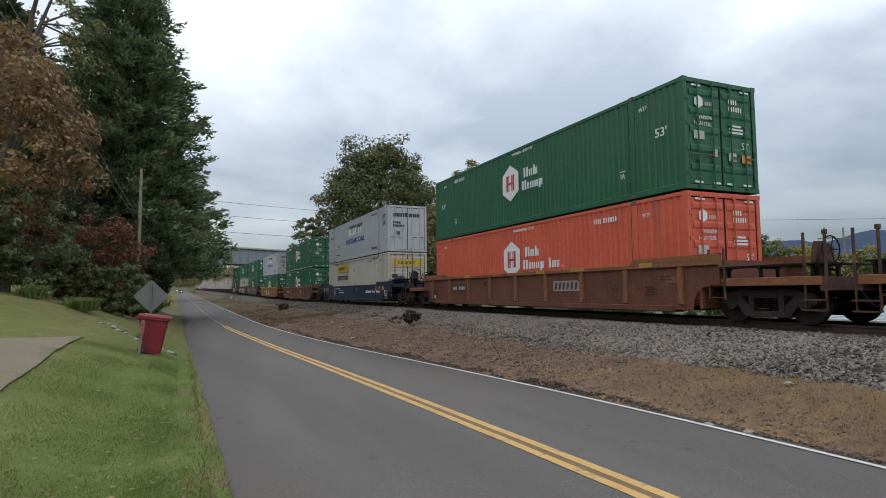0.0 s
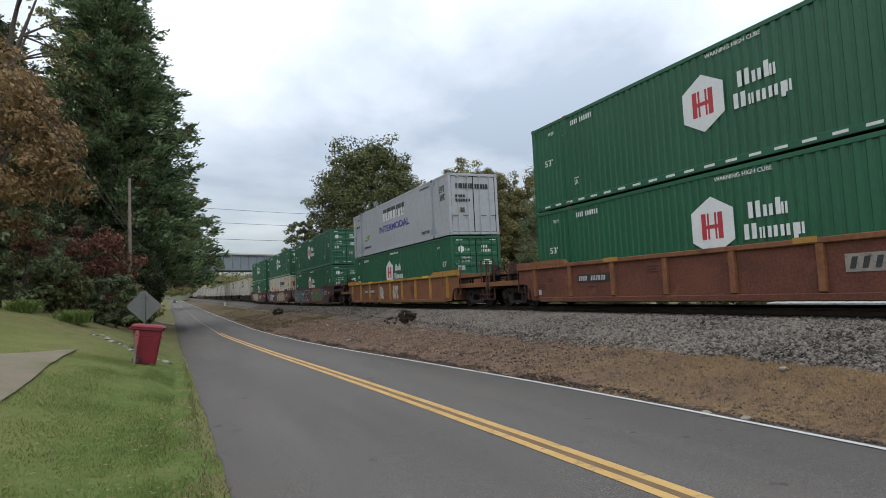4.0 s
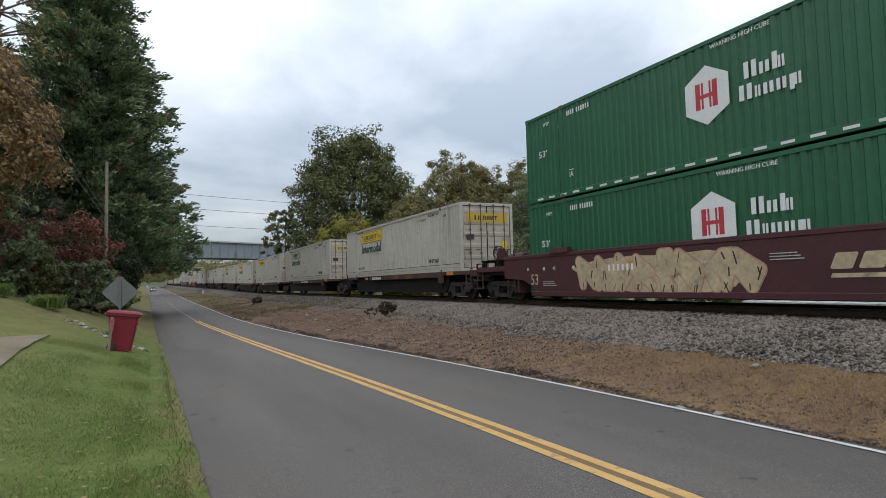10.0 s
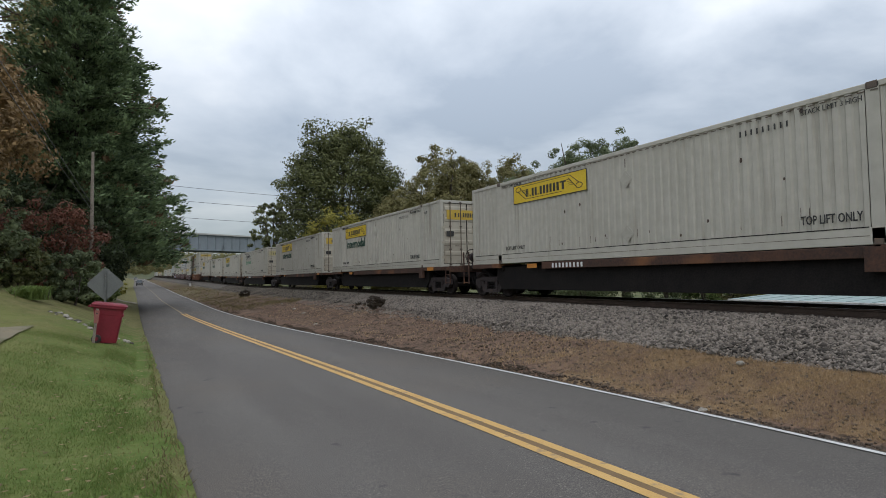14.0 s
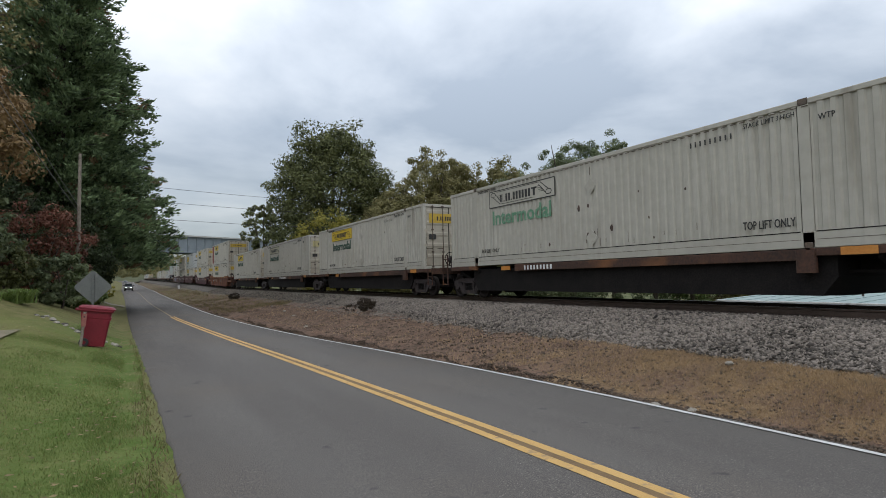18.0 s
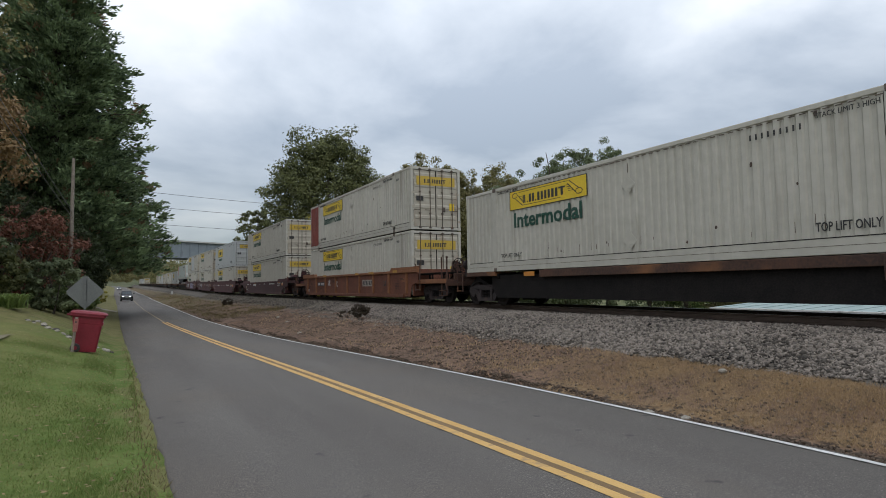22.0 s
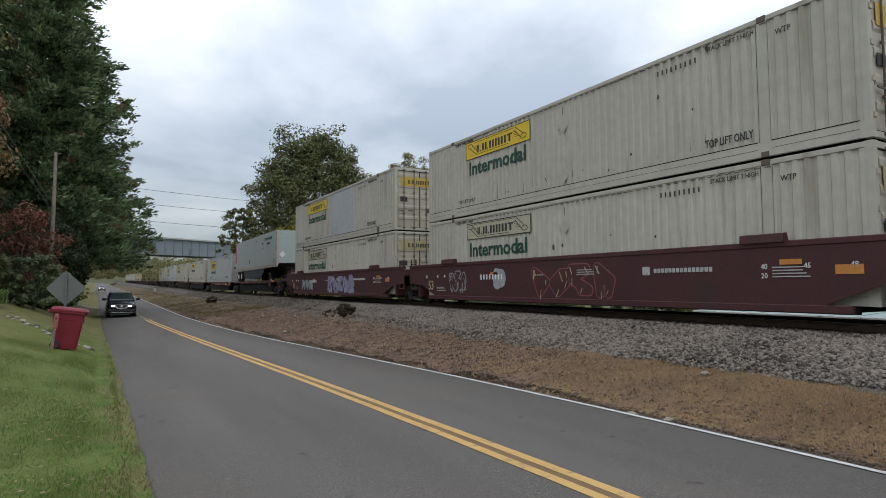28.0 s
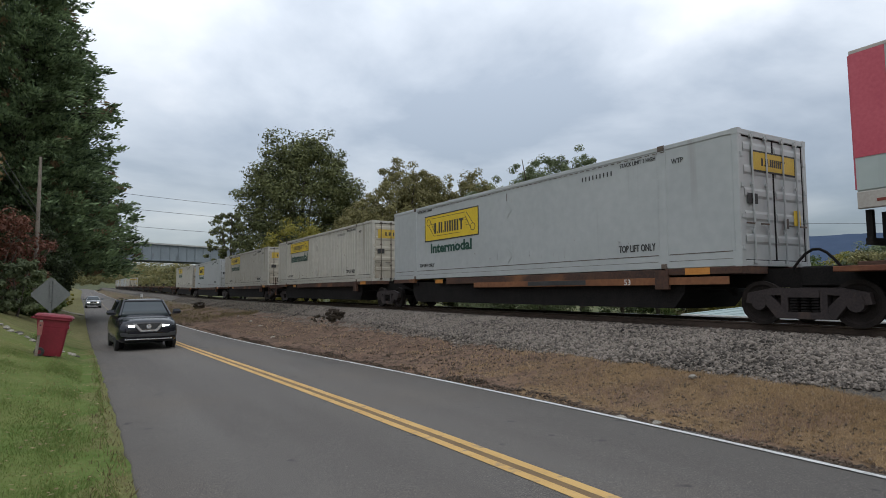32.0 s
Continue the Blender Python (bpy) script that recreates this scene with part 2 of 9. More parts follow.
# ---- plan: +y runs along the track, away from the eye; x to the right of it ----
TRACK_X, RAIL_Z = 12.83, 0.92
ROAD_Z = [(-80, 0.0), (6, 0.0), (12, -0.08), (24, -0.28), (40, -0.40), (60, -0.38), (84, -0.31), (117, -0.1), (140, 0.18),
          (163, 0.36), (198, 0.56), (244, 1.1), (296, 1.55), (400, 3.1), (600, 5.0), (5000, 5.0)]
ROAD_LEFT = [(-80, 0.45), (5, 0.41), (8, 0.39), (15, 0.32), (23, 0.2), (41, 0.0), (80, -0.3), (117, -0.7), (163, -1.4),
             (244, -1.9), (296, -2.1), (400, -3.2), (600, -9)]
ROAD_MID = [(-80, 3.7), (3, 3.48), (5.4, 3.38), (11, 3.22), (16, 3.08), (24, 2.87), (37, 2.44), (67, 2.05), (117, 1.95), (140, 1.55),
            (163, 1.3), (244, 1.1), (296, 0.9), (400, -0.4), (600, -6)]
ROAD_RIGHT = [(-80, 6.1), (3, 5.97), (6.4, 5.86), (9.5, 5.76), (13.5, 5.58), (19, 5.3), (26, 5.05), (32, 4.9), (45, 4.78), (75, 4.95),
              (140, 4.9), (245, 4.6), (400, 2.4), (600, -3)]


def road_z(y):
    return sum(lerp_table(ROAD_Z, y + d) for d in (-4, -2, 0, 2, 4)) / 5


def edge(table, y):
    return sum(lerp_table(table, y + d) for d in (-3, -1.5, 0, 1.5, 3)) / 5


def rise(y):
    """How far the track has climbed at y."""
    return 0.009 * max(y - 60, 0) * smooth(60, 120, y) if y < 700 else 5.76


def ground_z(x, y):
    zr = road_z(y)
    left, right = edge(ROAD_LEFT, y), edge(ROAD_RIGHT, y) + 0.16
    if x < left:
        d = left - x
        bank = -0.05 * smooth(0, 0.25, d) - 0.06 * smooth(0.5, 1.1, d) * (1 - smooth(1.2, 1.9, d)) + 0.5 * smooth(0.7, 3.0, d) + 0.8 * smooth(2.4, 7.5, d)
        bank *= 0.75 + 0.35 * smooth(8, 26, y) - 0.3 * smooth(40, 90, y)
        bank += 0.30 * smooth(0.25, 1.0, d) * smooth(7, 16, y) * (1 - smooth(60, 90, y))
        bank += 0.5 * smooth(1.5, 5, d) * smooth(22, 28, y) + 2.5 * smooth(9, 40, d)
        return zr + bank + 0.03 * noise.noise((x * 0.9, y * 0.9, 0))
    if x < right:
        return zr - 0.04
    bed = RAIL_Z - 0.22 + rise(y)
    d = x - right
    toe = 8.7
    if x < 11.6:
        t = smooth(0.0, toe - right, d)
        low = zr - 0.07 + (0.36 - zr * 0.5) * t
        u = smooth(toe, 11.3, x)
        z = low + (bed - 0.12 - low) * u + rise(y) * 0.0
        rough = 0.05 * noise.noise((x * 1.3, y * 1.3, 3)) + (0.15 * noise.noise((x * 0.8, y * 0.55, 11)) + 0.085 * noise.noise((x * 2.6, y * 2.1, 5))) * smooth(7, 12, y) * (1 - smooth(8.4, 9.4, x))
        lip = 0.11 * smooth(0.10, 0.26, d) * (1 - smooth(0.5, 1.6, d)) * smooth(-0.25, 0.3, noise.noise((x * 0.5, y * 0.6, 21)) + 0.15) * smooth(5, 9, y)
        return z + lip + rough * smooth(0.05, 0.5, d)
    if x < 14.2:
        return bed - 0.12
    down = smooth(14.2, 20, x)
    return (bed - 0.12) * (1 - down) + (-2.4 + 0.6 * rise(y)) * down + 1.6 * smooth(60, 400, x)


def build_ground():
    ys = [-60, -30, -15, -8, -4]
    y = -2.0
    while y < 36: ys.append(y); y += 0.25
    while y < 120: ys.append(y); y += 2.5
    while y < 420: ys.append(y); y += 10
    ys += [450, 500, 600, 800, 1200, 2000, 3200, 5000]
    xs = [-4000, -2000, -900, -400, -200, -120, -80, -60, -45, -35, -28, -22, -18, -15, -13, -11.5]
    x = -10.0
    while x < 21: xs.append(x); x += 0.15 if 5.0 < x < 9.6 else 0.3
    xs += [23, 26, 30, 36, 45, 60, 80, 110, 160, 240, 400, 800, 1600, 3000, 4500]
    v = [(x, y, ground_z(x, y)) for y in ys for x in xs]
    w = len(xs)
    f = [(j * w + i, j * w + i + 1, (j + 1) * w + i + 1, (j + 1) * w + i) for j in range(len(ys) - 1) for i in range(w - 1)]
    m = bpy.data.materials.new("ground_cover")
    m.use_nodes = True
    n, link = m.node_tree.nodes, m.node_tree.links
    b = n["Principled BSDF"]; b.inputs["Roughness"].default_value = 0.95; b.inputs["Specular IOR Level"].default_value = 0.15
    tc = n.new("ShaderNodeTexCoord"); sep = n.new("ShaderNodeSeparateXYZ"); link.new(tc.outputs["Object"], sep.inputs[0])

    def nz(scale, detail=5.0):
        t = n.new("ShaderNodeTexNoise"); t.inputs["Scale"].default_value = scale; t.inputs["Detail"].default_value = detail
        link.new(tc.outputs["Object"], t.inputs["Vector"])
        return t.outputs["Fac"]

    def ramp(value, a, c, lo=0.0, hi=1.0):
        r = n.new("ShaderNodeMapRange"); r.inputs["From Min"].default_value, r.inputs["From Max"].default_value = a, c
        r.inputs["To Min"].default_value, r.inputs["To Max"].default_value = lo, hi
        link.new(value, r.inputs["Value"])
        return r.outputs[0]

    def mix(fac, a, c):
        k = n.new("ShaderNodeMix"); k.data_type = "RGBA"
        link.new(fac, k.inputs["Factor"])
        for key, value in (("A", a), ("B", c)):
            if isinstance(value, tuple): k.inputs[key].default_value = (*value, 1)
            else: link.new(value, k.inputs[key])
        return k.outputs["Result"]

    def add(a, c):
        k = n.new("ShaderNodeMath"); k.operation = "ADD"; link.new(a, k.inputs[0]); link.new(c, k.inputs[1])
        return k.outputs[0]

    lawn = mix(ramp(nz(0.7), 0.38, 0.62), (0.120, 0.140, 0.040), (0.185, 0.185, 0.068))
    lawn = mix(ramp(nz(9), 0.40, 0.62), lawn, (0.150, 0.165, 0.052))
    ditch = add(sep.outputs["X"], ramp(nz(0.8), 0.3, 0.7, -0.8, 0.8))
    rich = mix(ramp(nz(5), 0.38, 0.62), (0.076, 0.122, 0.024), (0.118, 0.154, 0.042))
    lawn = mix(ramp(ditch, -2.6, -0.2), lawn, rich)
    lawn = mix(ramp(ditch, 0.05, 0.40), lawn, (0.150, 0.150, 0.058))
    rank = mix(ramp(nz(2.2), 0.36, 0.64), (0.110, 0.108, 0.042), (0.172, 0.152, 0.068))
    lawn = mix(ramp(add(sep.outputs["Y"], ramp(nz(0.5), 0.3, 0.7, -5, 5)), 20, 30), lawn, rank)
    lawn = mix(ramp(nz(26), 0.58, 0.74), lawn, (0.095, 0.105, 0.036))
    dead = mix(ramp(nz(1.1), 0.36, 0.62), (0.082, 0.050, 0.038), (0.145, 0.092, 0.065))
    dead = mix(ramp(nz(22), 0.42, 0.7), dead, (0.205, 0.140, 0.097))
    straw = mix(ramp(nz(14), 0.4, 0.65), (0.150, 0.098, 0.054), (0.235, 0.160, 0.092))
    near = add(ramp(sep.outputs["Y"], 10.5, 7.0, 0.0, 0.5), ramp(nz(0.9), 0.35, 0.65, 0.0, 0.55))
    dead = mix(ramp(near, 0.62, 0.85), dead, straw)
    dead = mix(ramp(nz(5.5), 0.55, 0.66), dead, (0.054, 0.039, 0.029))
    scrub = mix(ramp(nz(0.35), 0.4, 0.6), (0.055, 0.075, 0.025), (0.17, 0.16, 0.085))
    grit = mix(ramp(nz(28), 0.35, 0.7), (0.085, 0.074, 0.062), (0.26, 0.235, 0.205))
    wob = ramp(nz(1.6), 0.3, 0.7, -0.9, 0.9)
    xw = add(sep.outputs["X"], wob)
    green = mix(ramp(sep.outputs["Y"], 52, 90), dead, mix(ramp(nz(0.5), 0.42, 0.6), dead, (0.105, 0.095, 0.042)))
    right = mix(ramp(xw, 9.3, 10.4), green, grit)
    right = mix(ramp(xw, 15, 17.5), right, scrub)
    col = mix(ramp(sep.outputs["X"], 2.9, 3.1), lawn, right)
    link.new(col, b.inputs["Base Color"])
    bp = n.new("ShaderNodeBump"); bp.inputs["Strength"].default_value = 0.7; bp.inputs["Distance"].default_value = 0.05
    link.new(nz(18, 6), bp.inputs["Height"]); link.new(bp.outputs[0], b.inputs["Normal"])
    ob = new("ground", mesh_of("ground", v, f, m, True))
    tagged(ob, "mown green lawn, brown roadside dirt and dry grass", "ground", kind="structure")


build_ground()


def strip(y0, y1, step, cols, lift):
    """A strip along the road: cols(y) gives the x of each line of points."""
    v, f = [], []
    y, rows = y0, 0
    while y <= y1:
        c = cols(y)
        v += [(x, y, road_z(y) + lift + dz) for x, dz in c]
        rows += 1
        y += step if y < 60 else step * 3
    w = len(c)
    f = [(j * w + i, j * w + i + 1, (j + 1) * w + i + 1, (j + 1) * w + i) for j in range(rows - 1) for i in range(w - 1)]
    return v, f


def asphalt_material():
    m = bpy.data.materials.new("asphalt"); m.use_nodes = True
    n, link = m.node_tree.nodes, m.node_tree.links
    b = n["Principled BSDF"]; b.inputs["Roughness"].default_value = 0.88; b.inputs["Specular IOR Level"].default_value = 0.3
    tc = n.new("ShaderNodeTexCoord")

    def layer(scale, detail, lo, hi, stretch=None):
        t = n.new("ShaderNodeTexNoise"); t.inputs["Scale"].default_value, t.inputs["Detail"].default_value = scale, detail
        src = tc.outputs["Object"]
        if stretch:
            mp = n.new("ShaderNodeMapping"); mp.inputs["Scale"].default_value = stretch
            link.new(src, mp.inputs["Vector"]); src = mp.outputs[0]
        link.new(src, t.inputs["Vector"])
        r = n.new("ShaderNodeMapRange"); r.inputs["From Min"].default_value, r.inputs["From Max"].default_value = lo, hi
        link.new(t.outputs["Fac"], r.inputs["Value"])
        return r.outputs[0], t.outputs["Fac"]

    def mix(fac, a, c):
        k = n.new("ShaderNodeMix"); k.data_type = "RGBA"; link.new(fac, k.inputs["Factor"])
        for key, value in (("A", a), ("B", c)):
            if isinstance(value, tuple): k.inputs[key].default_value = (*value, 1)
            else: link.new(value, k.inputs[key])
        return k.outputs["Result"]

    lane, _ = layer(0.9, 4, 0.36, 0.66, (1.0, 0.10, 1))     # wheel-worn bands
    col = mix(lane, (0.126, 0.112, 0.101), (0.165, 0.150, 0.136))
    stain, _ = layer(0.28, 5, 0.48, 0.66)
    col = mix(stain, col, (0.158, 0.134, 0.112))
    grain, raw = layer(95, 3, 0.42, 0.60)
    col = mix(grain, mix(lane, (0.074, 0.067, 0.062), (0.092, 0.085, 0.078)), col)
    chip, _ = layer(60, 2, 0.64, 0.72)
    col = mix(chip, col, (0.26, 0.24, 0.215))
    tar, _ = layer(3.2, 6, 0.66, 0.72)
    col = mix(tar, col, (0.062, 0.058, 0.056))
    link.new(col, b.inputs["Base Color"])
    bp = n.new("ShaderNodeBump"); bp.inputs["Strength"].default_value = 0.5; bp.inputs["Distance"].default_value = 0.012
    link.new(raw, bp.inputs["Height"]); link.new(bp.outputs[0], b.inputs["Normal"])
    return m


ASPHALT = asphalt_material()
YELLOW_PAINT = surface("road_yellow", (0.46, 0.265, 0.075), (0.58, 0.375, 0.135), 1.5, 0.8, 0.2, fine=60, dirt=(0.22, 0.17, 0.115), dirt_amount=0.42, dirt_scale=9)
FADED_PAINT = surface("faded_yellow", (0.20, 0.155, 0.09), (0.36, 0.27, 0.15), 1.5, 0.85, 0.2, fine=40, dirt=(0.14, 0.125, 0.11), dirt_amount=0.5, dirt_scale=5)
GAP_PAINT = surface("stained_asphalt", (0.135, 0.085, 0.040), (0.205, 0.130, 0.062), 2, 0.85, 0.2, fine=40)
WHITE_PAINT = surface("road_white", (0.42, 0.41, 0.39), (0.60, 0.60, 0.58), 2, 0.8, 0.2, fine=60, dirt=(0.16, 0.15, 0.14), dirt_amount=0.38, dirt_scale=6)


def build_road():
    def cols(y):
        a, b, c = edge(ROAD_LEFT, y), edge(ROAD_MID, y), edge(ROAD_RIGHT, y) + 0.14
        ra = a + 0.05 * noise.noise((y * 1.7, 0, 0)) + 0.03 * noise.noise((y * 6.0, 4, 0))
        rc = c + 0.05 * noise.noise((y * 1.9, 7, 0)) + 0.03 * noise.noise((y * 6.5, 9, 0))
        return [(ra, -0.05), (ra + 0.02, 0.0), (a + 1.0, 0.012), (b - 1, 0.025), (b, 0.035), (b + 1, 0.02), (rc - 0.03, 0.0), (rc, -0.06)]
    v, f = strip(-40, 560, 0.25, cols, 0.0)
    tagged(new("road", mesh_of("road", v, f, ASPHALT, True)), "worn grey asphalt two-lane road", "road", kind="structure")

    def line(name, table, off, half, mat, label, crown, until, start=-40):
        def cols(y, half=half):
            half *= 1 - 0.45 * smooth(30, 70, y) if table is ROAD_MID else 1
            b = edge(table, y) + off
            j = 0.008 * noise.noise((y * 3, off * 9, 2))
            return [(b - half + j, crown), (b + half + j, crown)]
        v, f = strip(start, until, 0.5, cols, 0.005)
        tagged(new(name, mesh_of(name, v, f, mat)), label, "road marking", kind="structure")
    line("centre_line", ROAD_MID, -0.10, 0.055, YELLOW_PAINT, "yellow double centre line painted on asphalt", 0.034, 40)
    line("centre_line", ROAD_MID, -0.02, 0.062, FADED_PAINT, "faded older centre line on asphalt", 0.034, 330, 40.5)
    line("centre_line", ROAD_MID, 0.10, 0.055, YELLOW_PAINT, "yellow double centre line painted on asphalt", 0.034, 40)
    line("worn_gap", ROAD_MID, 0.0, 0.044, GAP_PAINT, "brown-stained asphalt between the yellow lines", 0.033, 40)
    line("edge_line", ROAD_RIGHT, 0.0, 0.038, WHITE_PAINT, "thin white edge line painted on asphalt", 0.006, 400)


build_road()

# ---- track ----
STEEL = surface("rail_steel", (0.055, 0.038, 0.03), (0.10, 0.07, 0.055), 6, 0.6, 0.2, metal=0.5)
RAIL_TOP = surface("rail_head", (0.35, 0.35, 0.36), (0.5, 0.5, 0.5), 8, 0.3, metal=1.0)
TIE_WOOD = surface("creosoted_tie", (0.035, 0.028, 0.024), (0.085, 0.07, 0.058), 4, 0.9, 0.5, spread=0.3)
BALLAST = surface("ballast_bed", (0.036, 0.030, 0.025), (0.150, 0.130, 0.108), 10, 0.95, 1.0, fine=4)


BED = [(8.55, 0.30), (8.9, 0.36), (9.6, 0.50), (10.3, 0.62), (10.9, 0.70), (11.4, 0.725), (12, 0.715), (13.6, 0.715), (14.3, 0.72), (15.2, 0.45), (16.6, -0.35)]


def bed_toe(y):
    """How far the foot of the ballast wanders towards the track."""
    return 0.35 * noise.noise((y * 0.35, 2, 0)) + 0.15 * noise.noise((y * 1.7, 5, 0)) - 0.5 * (1 - smooth(3.5, 6, y)) + 1.3 * smooth(12, 28, y)


def bed_row(y):
    """The ballast's cross-section at y: x and z."""
    toe, row = bed_toe(y), []
    for i, (x, z) in enumerate(BED):
        t = 1 - i / 5 if i < 5 else 0
        x += toe * t
        g = ground_z(x, y)
        row.append((x, g - 0.03 if i == 0 else max(z + rise(y) * 0.9, g + 0.02) if i < 4 else z + rise(y)))
    return row


def build_track():
    ys = [-40 + 4 * i for i in range(40)] + [120 + 15 * i for i in range(40)]
    out = [(-0.07, 0), (-0.07, 0.02), (-0.012, 0.04), (-0.012, 0.13), (-0.036, 0.145), (-0.036, 0.178), (0.036, 0.178), (0.036, 0.145), (0.012, 0.13), (0.012, 0.04), (0.07, 0.02), (0.07, 0)]
    for side in (-1, 1):
        v = [(TRACK_X + side * 0.753 + x, y, RAIL_Z - 0.178 + rise(y) + z) for y in ys for x, z in out]
        k = len(out)
        f = [(j * k + i, j * k + (i + 1) % k, (j + 1) * k + (i + 1) % k, (j + 1) * k + i) for j in range(len(ys) - 1) for i in range(k)]
        me = mesh_of("rail", v, f, [STEEL, RAIL_TOP])
        for p in me.polygons:
            if p.center.z and abs(p.normal.z) > 0.95 and (p.index % k) == 5: p.material_index = 1
        tagged(new("rail", me), "rusty steel rail with a worn bright head", "rail", kind="structure")
    # ballast bed, in courses across
    v = []
    ys = [-30 + 0.5 * i for i in range(150)] + [45 + 6 * i for i in range(110)]
    for y in ys:
        v += [(x, y, z + 0.02 * noise.noise((x * 5, y * 5, 1))) for x, z in bed_row(y)]
    k = len(BED)
    f = [(j * k + i, j * k + i + 1, (j + 1) * k + i + 1, (j + 1) * k + i) for j in range(len(ys) - 1) for i in range(k - 1)]
    tagged(new("ballast_bed", mesh_of("ballast_bed", v, f, BALLAST, True)), "grey crushed stone ballast under the track", "ballast", kind="structure")
    ties = thing("railway_ties", "dark creosoted wooden ties in ballast", "railway tie", kind="structure")
    me = Shape().box(-1.3, 1.3, -0.115, 0.115, -0.17, 0, 0.012).mesh("tie", TIE_WOOD)
    for i in range(170):
        y = -10 + i * 0.52
        part("tie", me, TIE_WOOD, ties, at=pose(TRACK_X + random.uniform(-0.04, 0.04), y, RAIL_Z - 0.185 + rise(y), 0, 0, random.uniform(-1, 1)))


build_track()

# ---- train: paints ----
HUB_GREEN = surface("green_container_paint", (0.007, 0.080, 0.034), (0.011, 0.100, 0.044), 0.7, 0.5, dirt=(0.03, 0.075, 0.045), dirt_amount=0.25, streak=True, spread=0.06)
HUB_ORANGE = surface("orange_container_paint", (0.46, 0.075, 0.038), (0.56, 0.105, 0.052), 0.7, 0.6, dirt=(0.26, 0.085, 0.05), dirt_amount=0.28, streak=True)
JB_WHITE = surface("offwhite_container_paint", (0.366, 0.349, 0.298), (0.440, 0.421, 0.366), 0.5, 0.6, spread=0.06, dirt=(0.259, 0.238, 0.194), dirt_amount=0.34, streak=True)
JB_DOOR = surface("offwhite_door_paint", (0.345, 0.314, 0.252), (0.415, 0.382, 0.314), 0.6, 0.6, spread=0.05, dirt=(0.160, 0.075, 0.034), dirt_amount=0.54, dirt_scale=1.1, streak=True)
JB_CLEAN = surface("white_container_paint", (0.345, 0.362, 0.358), (0.40, 0.415, 0.41), 0.5, 0.5, dirt=(0.29, 0.29, 0.275), dirt_amount=0.26, streak=True)
PRIME_GREY = surface("pale_grey_container_paint", (0.335, 0.352, 0.365), (0.400, 0.418, 0.434), 0.5, 0.55, dirt=(0.274, 0.274, 0.266), dirt_amount=0.3, streak=True)
POST_GREY = surface("mid_grey_post_paint", (0.24, 0.27, 0.30), (0.30, 0.33, 0.36), 0.8, 0.55)
CREAM = surface("cream_container_paint", (0.440, 0.385, 0.290), (0.520, 0.460, 0.355), 0.5, 0.6, dirt=(0.281, 0.237, 0.178), dirt_amount=0.33, streak=True)
TRAILER_PAINT = surface("pale_green_trailer_paint", (0.319, 0.365, 0.350), (0.365, 0.410, 0.395), 0.4, 0.45, dirt=(0.274, 0.296, 0.281), dirt_amount=0.25, streak=True)
RUST_RED = surface("rusty_brown_car_paint", (0.075, 0.024, 0.015), (0.150, 0.052, 0.026), 1.6, 0.85, 0.3, fine=12, dirt=(0.200, 0.080, 0.034), dirt_amount=0.38, dirt_scale=1.3)
DARK_RUST = surface("soot_stained_rust", (0.030, 0.016, 0.013), (0.085, 0.038, 0.024), 2.2, 0.9, 0.3, fine=10, dirt=(0.20, 0.085, 0.035), dirt_amount=0.42, dirt_scale=2.6)
RUST_ORANGE = surface("faded_orange_car_paint", (0.145, 0.056, 0.024), (0.235, 0.098, 0.040), 1.2, 0.85, 0.3, dirt=(0.085, 0.032, 0.018), dirt_amount=0.48, dirt_scale=1.2)
CHORD_YELLOW = surface("weathered_yellow_chord_paint", (0.30, 0.155, 0.030), (0.42, 0.225, 0.045), 1.2, 0.8, 0.2, dirt=(0.17, 0.075, 0.03), dirt_amount=0.42, dirt_scale=1.4)
SPINE_BROWN = surface("soot_brown_car_paint", (0.034, 0.019, 0.014), (0.085, 0.038, 0.022), 1.4, 0.85, 0.3, fine=12, dirt=(0.175, 0.075, 0.030), dirt_amount=0.48, dirt_scale=1.1)
MAROON = surface("maroon_car_paint", (0.043, 0.010, 0.013), (0.068, 0.016, 0.018), 0.8, 0.7, 0.1, dirt=(0.026, 0.013, 0.011), dirt_amount=0.42, spread=0.12, fine=14)
NAVY = surface("navy_car_paint", (0.006, 0.014, 0.034), (0.010, 0.022, 0.050), 0.8, 0.75, 0.1, dirt=(0.02, 0.02, 0.025), dirt_amount=0.3)
BLACK_STEEL = surface("sooty_black_steel", (0.006, 0.0055, 0.0055), (0.016, 0.013, 0.012), 3, 0.85, 0.3, spec=0.2)
TRUCK_STEEL = surface("dusty_cast_steel", (0.016, 0.012, 0.012), (0.040, 0.028, 0.027), 3, 0.85, 0.3, dirt=(0.060, 0.036, 0.027), dirt_amount=0.38, dirt_scale=2.5)
WHEEL_STEEL = surface("wheel_steel", (0.010, 0.008, 0.007), (0.024, 0.018, 0.016), 5, 0.85, 0.2, spec=0.2)
ROD_STEEL = surface("dark_lock_rod_steel", (0.050, 0.040, 0.034), (0.120, 0.088, 0.064), 6, 0.65, dirt=(0.14, 0.060, 0.028), dirt_amount=0.42, dirt_scale=4)
DULL_MARK = surface("dull_white_plate", (0.34, 0.34, 0.33), (0.44, 0.44, 0.43), 9, 0.7, dirt=(0.10, 0.11, 0.10), dirt_amount=0.42, dirt_scale=11)
WHITE_MARK = surface("white_lettering", (0.60, 0.61, 0.60), (0.70, 0.71, 0.70), 2, 0.7)
DARK_MARK = surface("black_lettering", (0.02, 0.02, 0.02), (0.045, 0.045, 0.045), 2, 0.7)
RED_MARK = surface("red_logo_paint", (0.36, 0.025, 0.035), (0.45, 0.04, 0.05), 2, 0.6)
